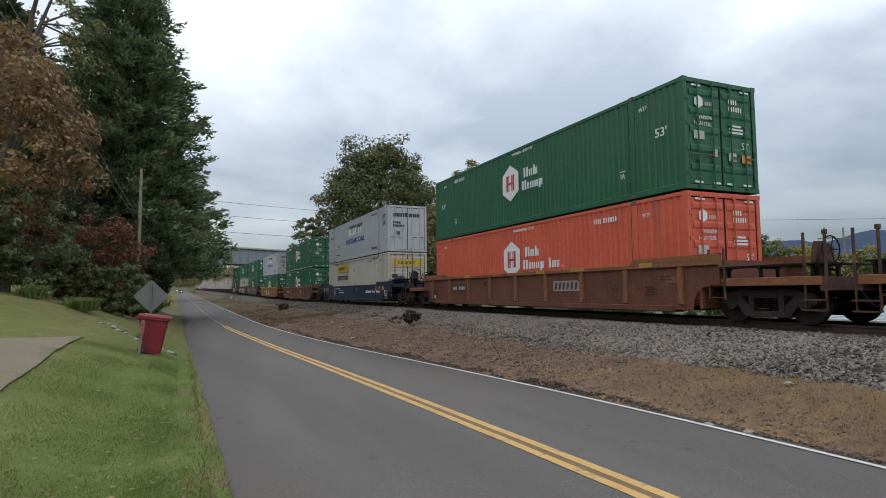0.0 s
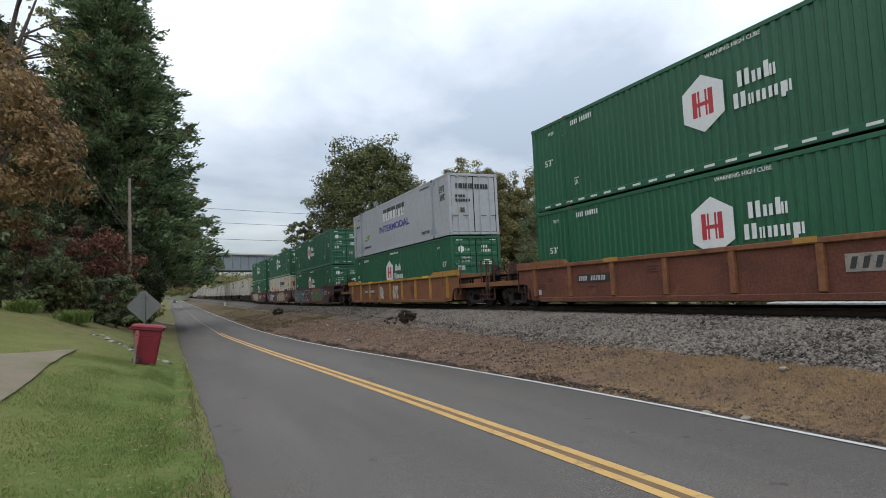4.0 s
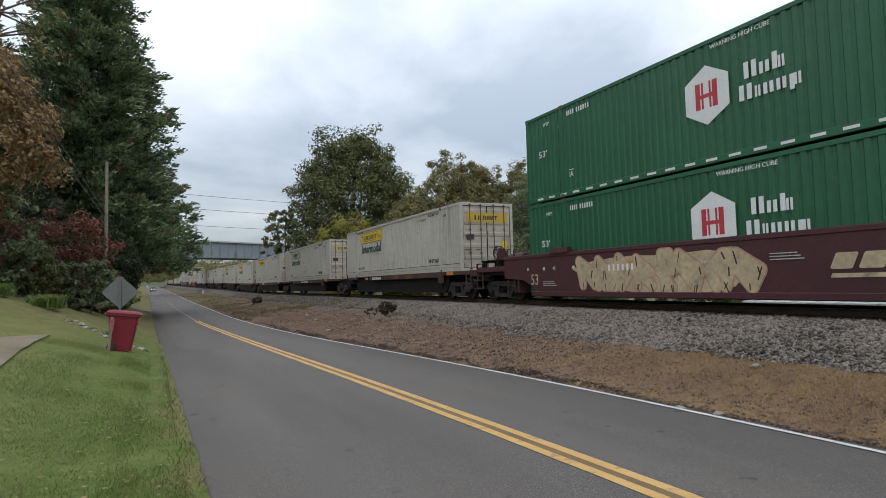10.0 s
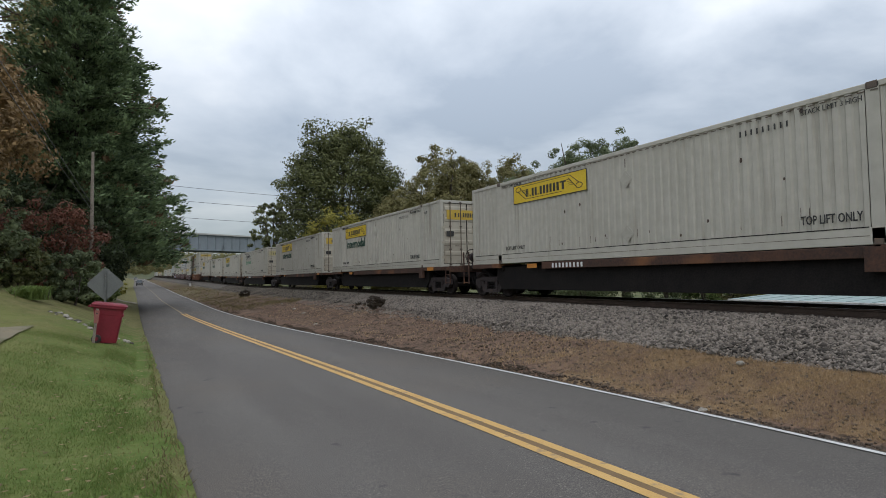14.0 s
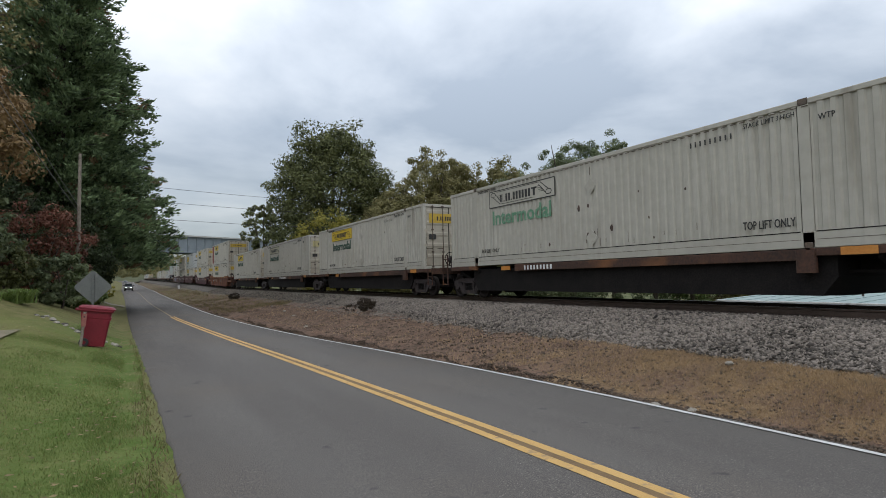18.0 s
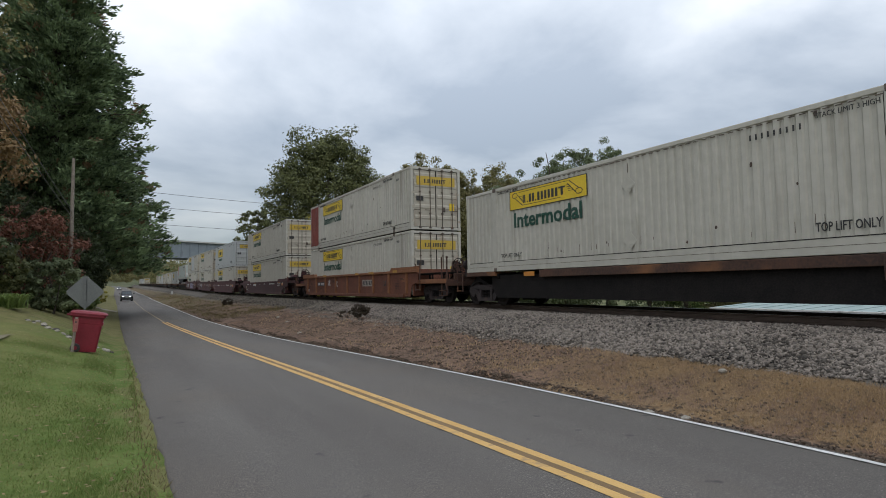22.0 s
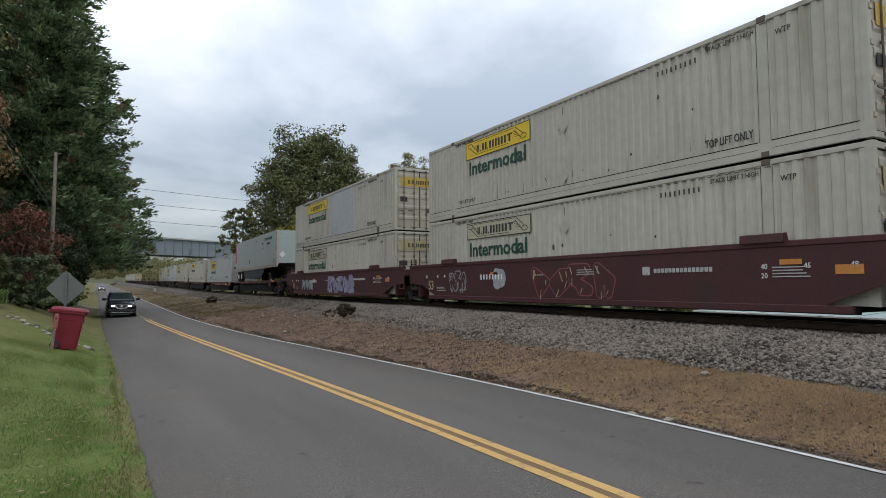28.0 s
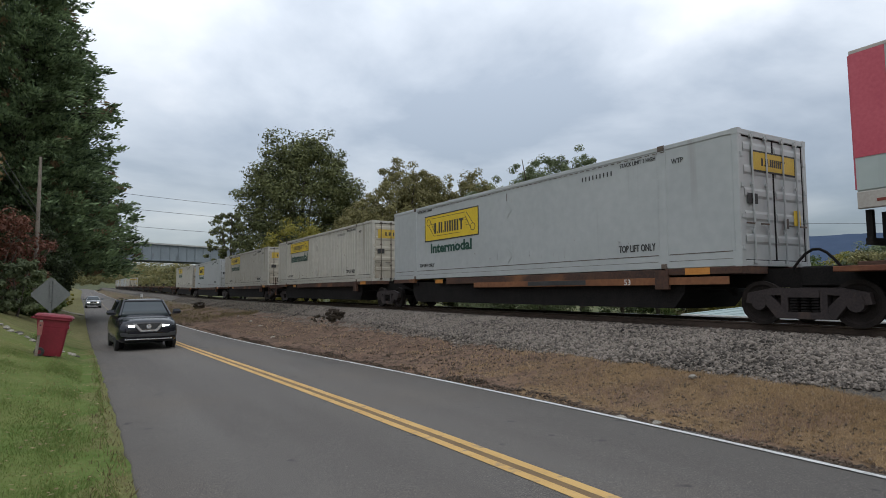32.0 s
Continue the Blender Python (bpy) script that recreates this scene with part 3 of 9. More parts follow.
YELLOW_MARK = surface("yellow_logo_paint", (0.58, 0.40, 0.02), (0.68, 0.48, 0.03), 2, 0.6, dirt=(0.42, 0.29, 0.05), dirt_amount=0.2)
DOOR_YELLOW = surface("mustard_door_sign_paint", (0.42, 0.28, 0.035), (0.52, 0.36, 0.05), 3, 0.65, dirt=(0.24, 0.15, 0.05), dirt_amount=0.36, dirt_scale=3)
PALE_YELLOW = surface("worn_yellow_paint", (0.36, 0.315, 0.14), (0.44, 0.39, 0.20), 4, 0.7, dirt=(0.42, 0.40, 0.32), dirt_amount=0.35, dirt_scale=5)
BLEACHED_PANEL = surface("sun_bleached_sign_paint", (0.36, 0.335, 0.235), (0.44, 0.415, 0.315), 3, 0.7, dirt=(0.42, 0.345, 0.13), dirt_amount=0.34, dirt_scale=1.2)
GREEN_MARK = surface("green_lettering", (0.006, 0.046, 0.030), (0.010, 0.062, 0.040), 2, 0.6)
FADED_GREEN = surface("faded_green_lettering", (0.05, 0.20, 0.11), (0.22, 0.34, 0.24), 9, 0.7)
VIOLET_MARK = surface("violet_lettering", (0.05, 0.04, 0.22), (0.07, 0.055, 0.28), 2, 0.6)
LIME_MARK = surface("lime_logo_paint", (0.20, 0.32, 0.03), (0.30, 0.42, 0.05), 2, 0.6)
ORANGE_MARK = surface("orange_reflector", (0.44, 0.17, 0.03), (0.54, 0.23, 0.045), 3, 0.5)
RUBBER = surface("tyre_rubber", (0.009, 0.009, 0.010), (0.018, 0.018, 0.018), 6, 0.9, 0.2, spec=0.2)
SKIRT_NAVY = surface("dark_blue_skirt", (0.014, 0.020, 0.032), (0.022, 0.030, 0.045), 2, 0.6)
PINK_DOOR = surface("pink_red_door_paint", (0.42, 0.06, 0.09), (0.50, 0.09, 0.12), 2, 0.6)
BARE_RED = surface("red_panel_paint", (0.150, 0.026, 0.018), (0.250, 0.052, 0.034), 1.5, 0.75, 0.1, dirt=(0.30, 0.19, 0.155), dirt_amount=0.40, dirt_scale=1.6, streak=True)
SCUFF = surface("dark_scuffed_steel", (0.035, 0.028, 0.024), (0.10, 0.06, 0.04), 9, 0.8)
ALLOY = surface("trailer_alloy_rail", (0.34, 0.31, 0.28), (0.42, 0.39, 0.35), 3, 0.5, metal=0.2)

LEN, HIGH, HALF = 16.154, 2.896, 1.295


def speed_path(t):
    """How far the train has come at t."""
    return 14.2798 * t + 0.006241 * t * t - 0.00017328 * t ** 3


def on_side(y, z, out=-0.006):
    """Lettering on the face towards the road; y: where it begins."""
    return Matrix(((0, 0, -1, -HALF - out), (-1, 0, 0, y), (0, 1, 0, z), (0, 0, 0, 1)))


def on_door(x, z, out=-0.004):
    return Matrix(((1, 0, 0, x), (0, 0, -1, -out), (0, 1, 0, z), (0, 0, 0, 1)))


def plate(points, thick=0.006):
    """A flat shape in its own x, y plane, a few millimetres thick."""
    return Shape().prism(points, "z", 0, thick)


def rect(w, h, x=0.0, y=0.0):
    return [(x, y), (x + w, y), (x + w, y + h), (x, y + h)]


def blocks(rows, slant=0.0):
    """A brand name as plain blocks: rows of (x, y, height, widths, gap)."""
    s = Shape()
    for x, y, h, widths, gap in rows:
        for w in widths:
            c = min(w, h) * 0.09
            s.prism([(x + c, y), (x + w - c, y), (x + w, y + c), (x + w + slant * h, y + h - c), (x + w - c + slant * h, y + h), (x + c + slant * h, y + h), (x + slant * h, y + h - c), (x, y + c)], "z", 0, 0.007)
            x += w + gap
    return s


def stems(rows, slant=0.0):
    """A brand name as plain upright bars, two for each letter's width: rows of (x, y, height, widths, gap)."""
    s = Shape()

    def bar(x, y, w, h, base):
        a, b = slant * (y - base), slant * (y + h - base)
        s.prism([(x + a, y), (x + w + a, y), (x + w + b, y + h), (x + b, y + h)], "z", 0, 0.007)
    for x, y, h, widths, gap in rows:
        for w in widths:
            if w > 0.42 * h:
                k = 0.38 * w
                bar(x, y, k, h, y); bar(x + w - k, y, k, h, y)
            else:
                bar(x, y, w, h, y)
            x += w + gap
    return s


def brand_rows(third=False):
    """A two-row brand name as plain blocks of letter width, tall and short."""
    rows = [(0.10, 0.40, 0.36, [0.21], 0), (0.36, 0.40, 0.25, [0.16], 0), (0.57, 0.40, 0.36, [0.08], 0), (0.66, 0.40, 0.25, [0.10], 0),
            (0.0, -0.06, 0.34, [0.22], 0), (0.27, -0.06, 0.24, [0.09], 0), (0.41, -0.06, 0.24, [0.16], 0), (0.62, -0.06, 0.24, [0.15], 0), (0.82, -0.14, 0.32, [0.07], 0), (0.89, -0.06, 0.24, [0.10], 0)]
    if third:
        rows += [(1.20, -0.06, 0.34, [0.08], 0), (1.34, -0.06, 0.24, [0.16, 0.14], 0.05), (1.74, -0.06, 0.06, [0.06], 0)]
    return stems([(1.4 * x, y, h, [1.4 * w[0]] + list(w[1:]), g) for x, y, h, w, g in rows])


def bars(count, w, h, gap):
    """Writing that cannot be read."""
    return blocks([(0, 0, h, [0.62 * w] * count, gap + 0.38 * w)])


def corrugated(y0, y1, z0, z1, pitch=0.30, deep=0.045):
    """A pressed steel wall at x = 0: out at 0, in by deep."""
    n = max(1, round((y1 - y0) / pitch))
    p = (y1 - y0) / n
    prof = []
    for i in range(n):
        a = y0 + i * p
        prof += [(a, 0), (a + p * 0.40, 0), (a + p * 0.54, deep), (a + p * 0.86, deep)]
    prof.append((y1, 0))
    v = [(x, y, z) for y, x in prof for z in (z0, z1)]
    f = [(2 * i, 2 * i + 2, 2 * i + 3, 2 * i + 1) for i in range(len(prof) - 1)]
    return v, f


class Stock:
    """Builds a kind of thing once; further ones are copies."""

    def __init__(self, make):
        self.make, self.first, self.used = make, None, False

    def get(self):
        if self.first is None:
            self.first = self.make()
            return self.first
        return copy_thing(self.first, Matrix())


def container_base(label, paint, door_paint, post_paint=None, ribbed=True, open_end=0.0):
    box = thing("shipping_container", label, "container", "containers on the train")
    post_paint = post_paint or paint
    sill, top = (0.31 if paint in (JB_WHITE, CREAM, JB_CLEAN) else 0.17), 0.11
    inner = 1.93
    slot = 0.117 if paint in (JB_CLEAN, PRIME_GREY) else 0.128 if paint in (JB_WHITE, CREAM) else 0.14
    cuts = [0.14, inner - slot, inner + slot, LEN - inner - slot, LEN - inner + slot, LEN - max(0.14, open_end)]
    for side, name in ((-1, "side_wall"), (1, "side_wall")):
        for a, b in zip(cuts[::2], cuts[1::2]):
            s = Shape()
            if ribbed:
                v, f = corrugated(a, b, sill - 0.01, HIGH - top + 0.01, 0.235, 0.036)
                s.add([(side * (HALF - 0.012 - x), y, z) for x, y, z in v], f)
                part(name, mesh_of(name, s.v, s.f, paint), paint, box)
            else:
                part(name, s.box(side * (HALF - 0.05), side * (HALF - 0.016), a, b, sill - 0.01, HIGH - top + 0.01), paint, box)
        x0, x1 = sorted((side * HALF, side * (HALF - 0.07)))
        part("bottom_rail", Shape().box(x0, x1, 0.1, LEN - 0.1, 0.0, sill, 0.012), paint, box)
        part("top_rail", Shape().box(x0, x1, 0.1, LEN - 0.1, HIGH - top, HIGH, 0.012), paint, box)
        for y in (inner, LEN - inner):
            part("lift_post", Shape().box(side * HALF if side < 0 else side * (HALF - 0.09), side * (HALF - 0.09) if side < 0 else side * HALF, y - 0.115, y + 0.115, 0.02, HIGH - 0.02, 0.01), post_paint, box)
            part("lift_casting", Shape().box(side * HALF - 0.012, side * HALF + 0.012, y - 0.09, y + 0.09, HIGH - 0.12, HIGH + 0.012, 0.01), ROD_STEEL, box)
            if side < 0:
                part("lift_casting", Shape().box(side * HALF - 0.012, side * HALF + 0.012, y - 0.08, y + 0.08, -0.005, 0.11, 0.01), ROD_STEEL, box)
        for y in (0.0, LEN):
            y0, y1 = (0.0, 0.15) if y == 0 else (LEN - 0.15, LEN)
            x0, x1 = sorted((side * HALF, side * (HALF - 0.14)))
            part("corner_post", Shape().box(x0, x1, y0, y1, 0.0, HIGH, 0.015), paint, box)
            for z0, z1 in ((HIGH - 0.12, HIGH + 0.004), (-0.004, 0.115)):
                part("corner_casting", Shape().box(x0 - 0.004, x1 + 0.004, y0 - 0.004, y1 + 0.004, z0, z1), post_paint, box)
        if open_end:
            # the bare end frame behind the last wall
            x0, x1 = sorted((side * (HALF - 0.02), side * (HALF - 0.07)))
            for z in (0.75, 1.45, 2.15):
                part("frame_rung", Shape().box(x0, x1, LEN - open_end, LEN - 0.15, z, z + 0.06), paint, box)
            part("frame_stile", Shape().box(x0, x1, LEN - open_end - 0.02, LEN - open_end + 0.05, 0.17, HIGH - 0.1), paint, box)
    part("roof", Shape().box(-HALF + 0.06, HALF - 0.06, 0.08, LEN - max(0.08, open_end), HIGH - 0.06, HIGH - 0.03), paint, box)
    part("floor", Shape().box(-HALF + 0.06, HALF - 0.06, 0.08, LEN - 0.08, 0.06, 0.16), BLACK_STEEL, box)
    part("end_wall", Shape().box(-HALF + 0.05, HALF - 0.05, LEN - 0.06 - open_end, LEN - 0.03 - open_end, 0.1, HIGH - 0.08), paint, box)
    part("door_header", Shape().box(-HALF + 0.12, HALF - 0.12, 0.0, 0.08, HIGH - 0.13, HIGH - 0.005, 0.01), paint, box)
    part("door_sill", Shape().box(-HALF + 0.12, HALF - 0.12, 0.0, 0.08, 0.0, 0.12, 0.01), paint, box)
    for side in (-1, 1):
        s = Shape()
        x0, x1 = (-HALF + 0.15, -0.012) if side < 0 else (0.012, HALF - 0.15)
        s.box(x0, x1, 0.035, 0.065, 0.125, HIGH - 0.135)
        door = part("door", s, door_paint, box)
        seal = Shape()
        for q in ((x0 - 0.018, x0 + 0.008, 0.12, HIGH - 0.13), (x1 - 0.008, x1 + 0.011, 0.12, HIGH - 0.13)):
            seal.box(q[0], q[1], 0.022, 0.050, q[2], q[3])
        seal.box(x0, x1, 0.022, 0.050, HIGH - 0.15, HIGH - 0.125).box(x0, x1, 0.022, 0.050, 0.115, 0.14)
        part("door_seal", seal, BLACK_STEEL, door, "black rubber door seal")
        for z in (0.46, 0.95, 1.44, 1.93, 2.42) if door_paint != PRIME_GREY else ():
            part("door_rib", Shape().prism([(0.036, z), (0.012, z + 0.06), (0.012, z + 0.16), (0.036, z + 0.22)], "x", x0 + 0.06, x1 - 0.06), door_paint, door)
        for k in (0.27, 0.73):
            x = x0 + (x1 - x0) * k
            part("lock_rod", Shape().tube((x, -0.022, 0.06), (x, -0.022, HIGH - 0.06), 0.020, 6)
                 .box(x - 0.06, x + 0.06, -0.03, 0.01, 0.06, 0.12).box(x - 0.06, x + 0.06, -0.03, 0.01, HIGH - 0.16, HIGH - 0.09)
                 .box(x - 0.05, x + 0.05, -0.03, 0.01, 0.72, 0.78).box(x - 0.05, x + 0.05, -0.03, 0.01, 1.72, 1.77), ROD_STEEL if paint in (JB_WHITE, CREAM) else door_paint, door)
            hx = x + (0.02 if side > 0 else -0.30)
            part("lock_handle", Shape().box(hx, hx + 0.28, -0.045, -0.028, 0.88, 0.915), ROD_STEEL, door)
        for z in (0.35, 1.0, 1.65, 2.3):
            hx = x0 - 0.10 if side < 0 else x1
            part("hinge", Shape().box(hx, hx + 0.10, -0.02, 0.03, z, z + 0.09), door_paint, door)
    return box


def fit_text(box, words, y0, y1, z, cap, mat, bold=0.0, out=-0.006):
    """Lettering on the road side from y0 to y1 with capitals of a given height."""
    ob = lettering("lettering", words, cap / 0.69, mat, box, on_side(y0, z, out), 1.0, bold=bold)
    xs = [v.co.x for v in ob.data.vertices]
    ob.data.transform(Matrix.Diagonal(((y0 - y1) / (max(xs) - min(xs)), 1, 1, 1)) @ Matrix.Translation((-min(xs), 0, 0)))
    return ob


def place_text(box, words, size, mat, y, z, stretch=0.85, bold=0.0):
    return lettering("lettering", words, size, mat, box, on_side(y, z), stretch, bold=bold)


def hub_container(label, paint, dashes):
    box = container_base(label, paint, paint)
    cy, cz = LEN - 7.4, 1.62
    hexa = [(0, -0.70), (0.60, -0.36), (0.60, 0.36), (0, 0.70), (-0.60, 0.36), (-0.60, -0.36)]
    badge = part("badge", plate(hexa), WHITE_MARK, box, "white hexagonal badge", at=on_side(cy, cz, -0.008))
    red = Shape()
    for p in (rect(0.13, 0.62, -0.30, -0.31), rect(0.13, 0.62, 0.17, -0.31), rect(0.05, 0.62, -0.13, -0.31), rect(0.05, 0.62, 0.08, -0.31), rect(0.42, 0.09, -0.21, -0.06)):
        red.prism(p, "z", 0.006, 0.012)
    part("badge_mark", red, RED_MARK, badge)
    part("brand_blocks", brand_rows(paint == HUB_ORANGE), WHITE_MARK, box, at=on_side(LEN - 8.25, 1.27))
    if paint == HUB_GREEN:
        fit_text(box, "53'", 1.03, 0.61, 1.52, 0.235, WHITE_MARK, 0.003)
        fit_text(box, "53'", LEN - 0.72, LEN - 1.16, 1.46, 0.20, WHITE_MARK, 0.002)
    place_text(box, "WTP", 0.17, WHITE_MARK, 1.62, 2.38)
    place_text(box, "WTP", 0.17, WHITE_MARK, LEN - 1.0, 2.45)
    fit_text(box, "WARNING HIGH CUBE", LEN - 7.55, LEN - 9.04, 2.64, 0.10, WHITE_MARK)
    for y, z in ((2.45, 0.64), (LEN - 2.28, 0.58)):
        place_text(box, "IA", 0.24, WHITE_MARK, y, z)
        part("mark_bar", plate(rect(0.22, 0.03)), WHITE_MARK, box, at=on_side(y, z + 0.20))
    part("number_stencil", blocks([(0, 0, 0.15, [0.05] * 4, 0.045), (0.46, 0, 0.15, [0.055] * 6, 0.05)]), WHITE_MARK, box, at=on_side(*((3.72, 2.42) if paint == HUB_ORANGE else (LEN - 2.25, 2.50))))
    if dashes:
        s = Shape()
        for i in range(26):
            s.box(i * 0.61, i * 0.61 + 0.30, 0, 0.06, 0, 0.006)
        part("reflective_strip", s, WHITE_MARK, box, at=on_side(LEN - 0.6, 0.06, 0.004))
    # door end markings
    part("door_badge", plate([(p * 0.24, q * 0.24) for p, q in hexa]), WHITE_MARK, box, at=on_door(-0.78, 2.28))
    part("door_brand_blocks", bars(4, 0.04, 0.10, 0.03), WHITE_MARK, box, at=on_door(-0.56, 2.20))
    part("number_stencil", blocks([(0, 0.19, 0.13, [0.045] * 4, 0.04), (0, 0, 0.13, [0.045] * 6, 0.04)]), WHITE_MARK, box, at=on_door(0.28, 2.14))
    lettering("door_lettering", "WARNING", 0.15, WHITE_MARK, box, on_door(-0.85, 1.83), 0.8)
    lettering("door_lettering", "HIGH CUBE", 0.15, WHITE_MARK, box, on_door(-0.95, 1.66), 0.8)
    lettering("door_lettering", "53'", 0.26, WHITE_MARK, box, on_door(0.70, 1.15), 0.9)
    part("data_stencil", blocks([(0, 0, 0.05, [0.5], 0), (0, 0.09, 0.05, [0.5], 0), (0, 0.18, 0.05, [0.42], 0)]), WHITE_MARK, box, at=on_door(0.28, 1.55))
    part("door_placard", plate(rect(0.34, 0.22)), ORANGE_MARK, box, "orange placard", at=on_door(0.70, 0.78))
    part("door_placard", plate(rect(0.36, 0.22)), DULL_MARK, box, "white data plate", at=on_door(-0.98, 1.30))
    part("door_placard", plate(rect(0.16, 0.20)), DULL_MARK, box, "white data plate", at=on_door(-0.34, 0.88))
    part("door_placard", plate(rect(0.28, 0.22)), DULL_MARK, box, "white data plate", at=on_door(0.22, 0.80))
    part("reflective_strip", blocks([(-1.0, 0.0, 0.05, [0.28], 0), (-0.35, 0, 0.05, [0.25], 0), (0.12, 0, 0.05, [0.25], 0), (0.72, 0, 0.05, [0.28], 0), (-1.02, 2.52, 0.05, [0.32], 0), (0.72, 2.52, 0.05, [0.32], 0)]), WHITE_MARK, box, at=on_door(0, 0.16))
    return box


def scroll_panel(box, at, w, h, mat, border, faded=False, small=False):
    """The sign panel: frame, name blocks, and scroll motifs at both ends."""
    if faded:
        fr = Shape()
        for q in (rect(w, 0.03), rect(w, 0.03, 0, h - 0.03), rect(0.03, h - 0.06, 0, 0.03), rect(0.03, h - 0.06, w - 0.03, 0.03)):
            fr.prism(q, "z", 0, 0.006)
        p = part("sign_panel", plate(rect(w, h), 0.003), mat, box, "worn pale yellow sign panel", at=at)
        part("sign_border", fr, DARK_MARK, p)
    else:
        p = part("sign_panel", plate(rect(w, h)), mat, box, "yellow sign panel", at=at)
        if not small:
            fr, e = Shape(), (0.04 if border else 0.022)
            for q in (rect(w + 2 * e, e, -e, -e), rect(w + 2 * e, e, -e, h), rect(e, h, -e, 0), rect(e, h, w, 0)):
                fr.prism(q, "z", 0, 0.009)
            part("sign_border", fr, DARK_MARK, p)
    k = h * 0.44
    u = w / 3.74
    part("brand_blocks", stems([(0.72 * u, h * 0.26, k, [0.13 * u], 0), (0.93 * u, h * 0.26, k * 0.2, [0.05 * u], 0), (1.05 * u, h * 0.26, k, [0.27 * u], 0), (1.37 * u, h * 0.26, k * 0.2, [0.05 * u], 0),
                                (1.49 * u, h * 0.26, k, [0.28 * u, 0.27 * u, 0.29 * u], 0.07 * u), (2.62 * u, h * 0.26, k, [0.10 * u], 0), (2.52 * u, h * 0.26 + k * 0.8, k * 0.2, [0.30 * u], 0)]), DARK_MARK, p, at=Matrix.Translation((0, 0, 0.006)))
    s = Shape()
    def stroke(a, b, wide=0.014):
        d = Vector((b[0] - a[0], b[1] - a[1])).normalized() * wide
        s.prism([(a[0] - d.y, a[1] + d.x), (a[0] + d.y, a[1] - d.x), (b[0] + d.y, b[1] - d.x), (b[0] - d.y, b[1] + d.x)], "z", 0.006, 0.010)
    # a rolled sheet: curls at two corners, lines of shading beside them
    for cx, cy, way in ((0.27 * u, h * 0.76, 1), (3.42 * u, h * 0.30, -1)):
        for i in range(8):
            a, b = i * math.pi / 4, (i + 1) * math.pi / 4
            stroke((cx + 0.15 * u * math.cos(a), cy + h * 0.14 * math.sin(a)), (cx + 0.15 * u * math.cos(b), cy + h * 0.14 * math.sin(b)), 0.012)
        stroke((cx, cy - way * h * 0.14), (cx + way * 0.42 * u, cy - way * h * 0.60), 0.012)
        stroke((cx + way * 0.12 * u, cy + way * h * 0.06), (cx + way * 0.50 * u, cy - way * h * 0.48), 0.012)
        for i in range(4):
            y = cy - way * h * (0.10 + 0.10 * i)
            stroke((cx + way * (0.20 + 0.07 * i) * u, y), (cx + way * (0.46 + 0.04 * i) * u, y), 0.007)
    stroke((0.69 * u, h * 0.16), (2.6 * u, h * 0.16), 0.008)
    stroke((0.5 * u, h * 0.90), (2.95 * u, h * 0.90), 0.008)
    if not small:
        part("scroll_motif", s, DARK_MARK, p)
    return p


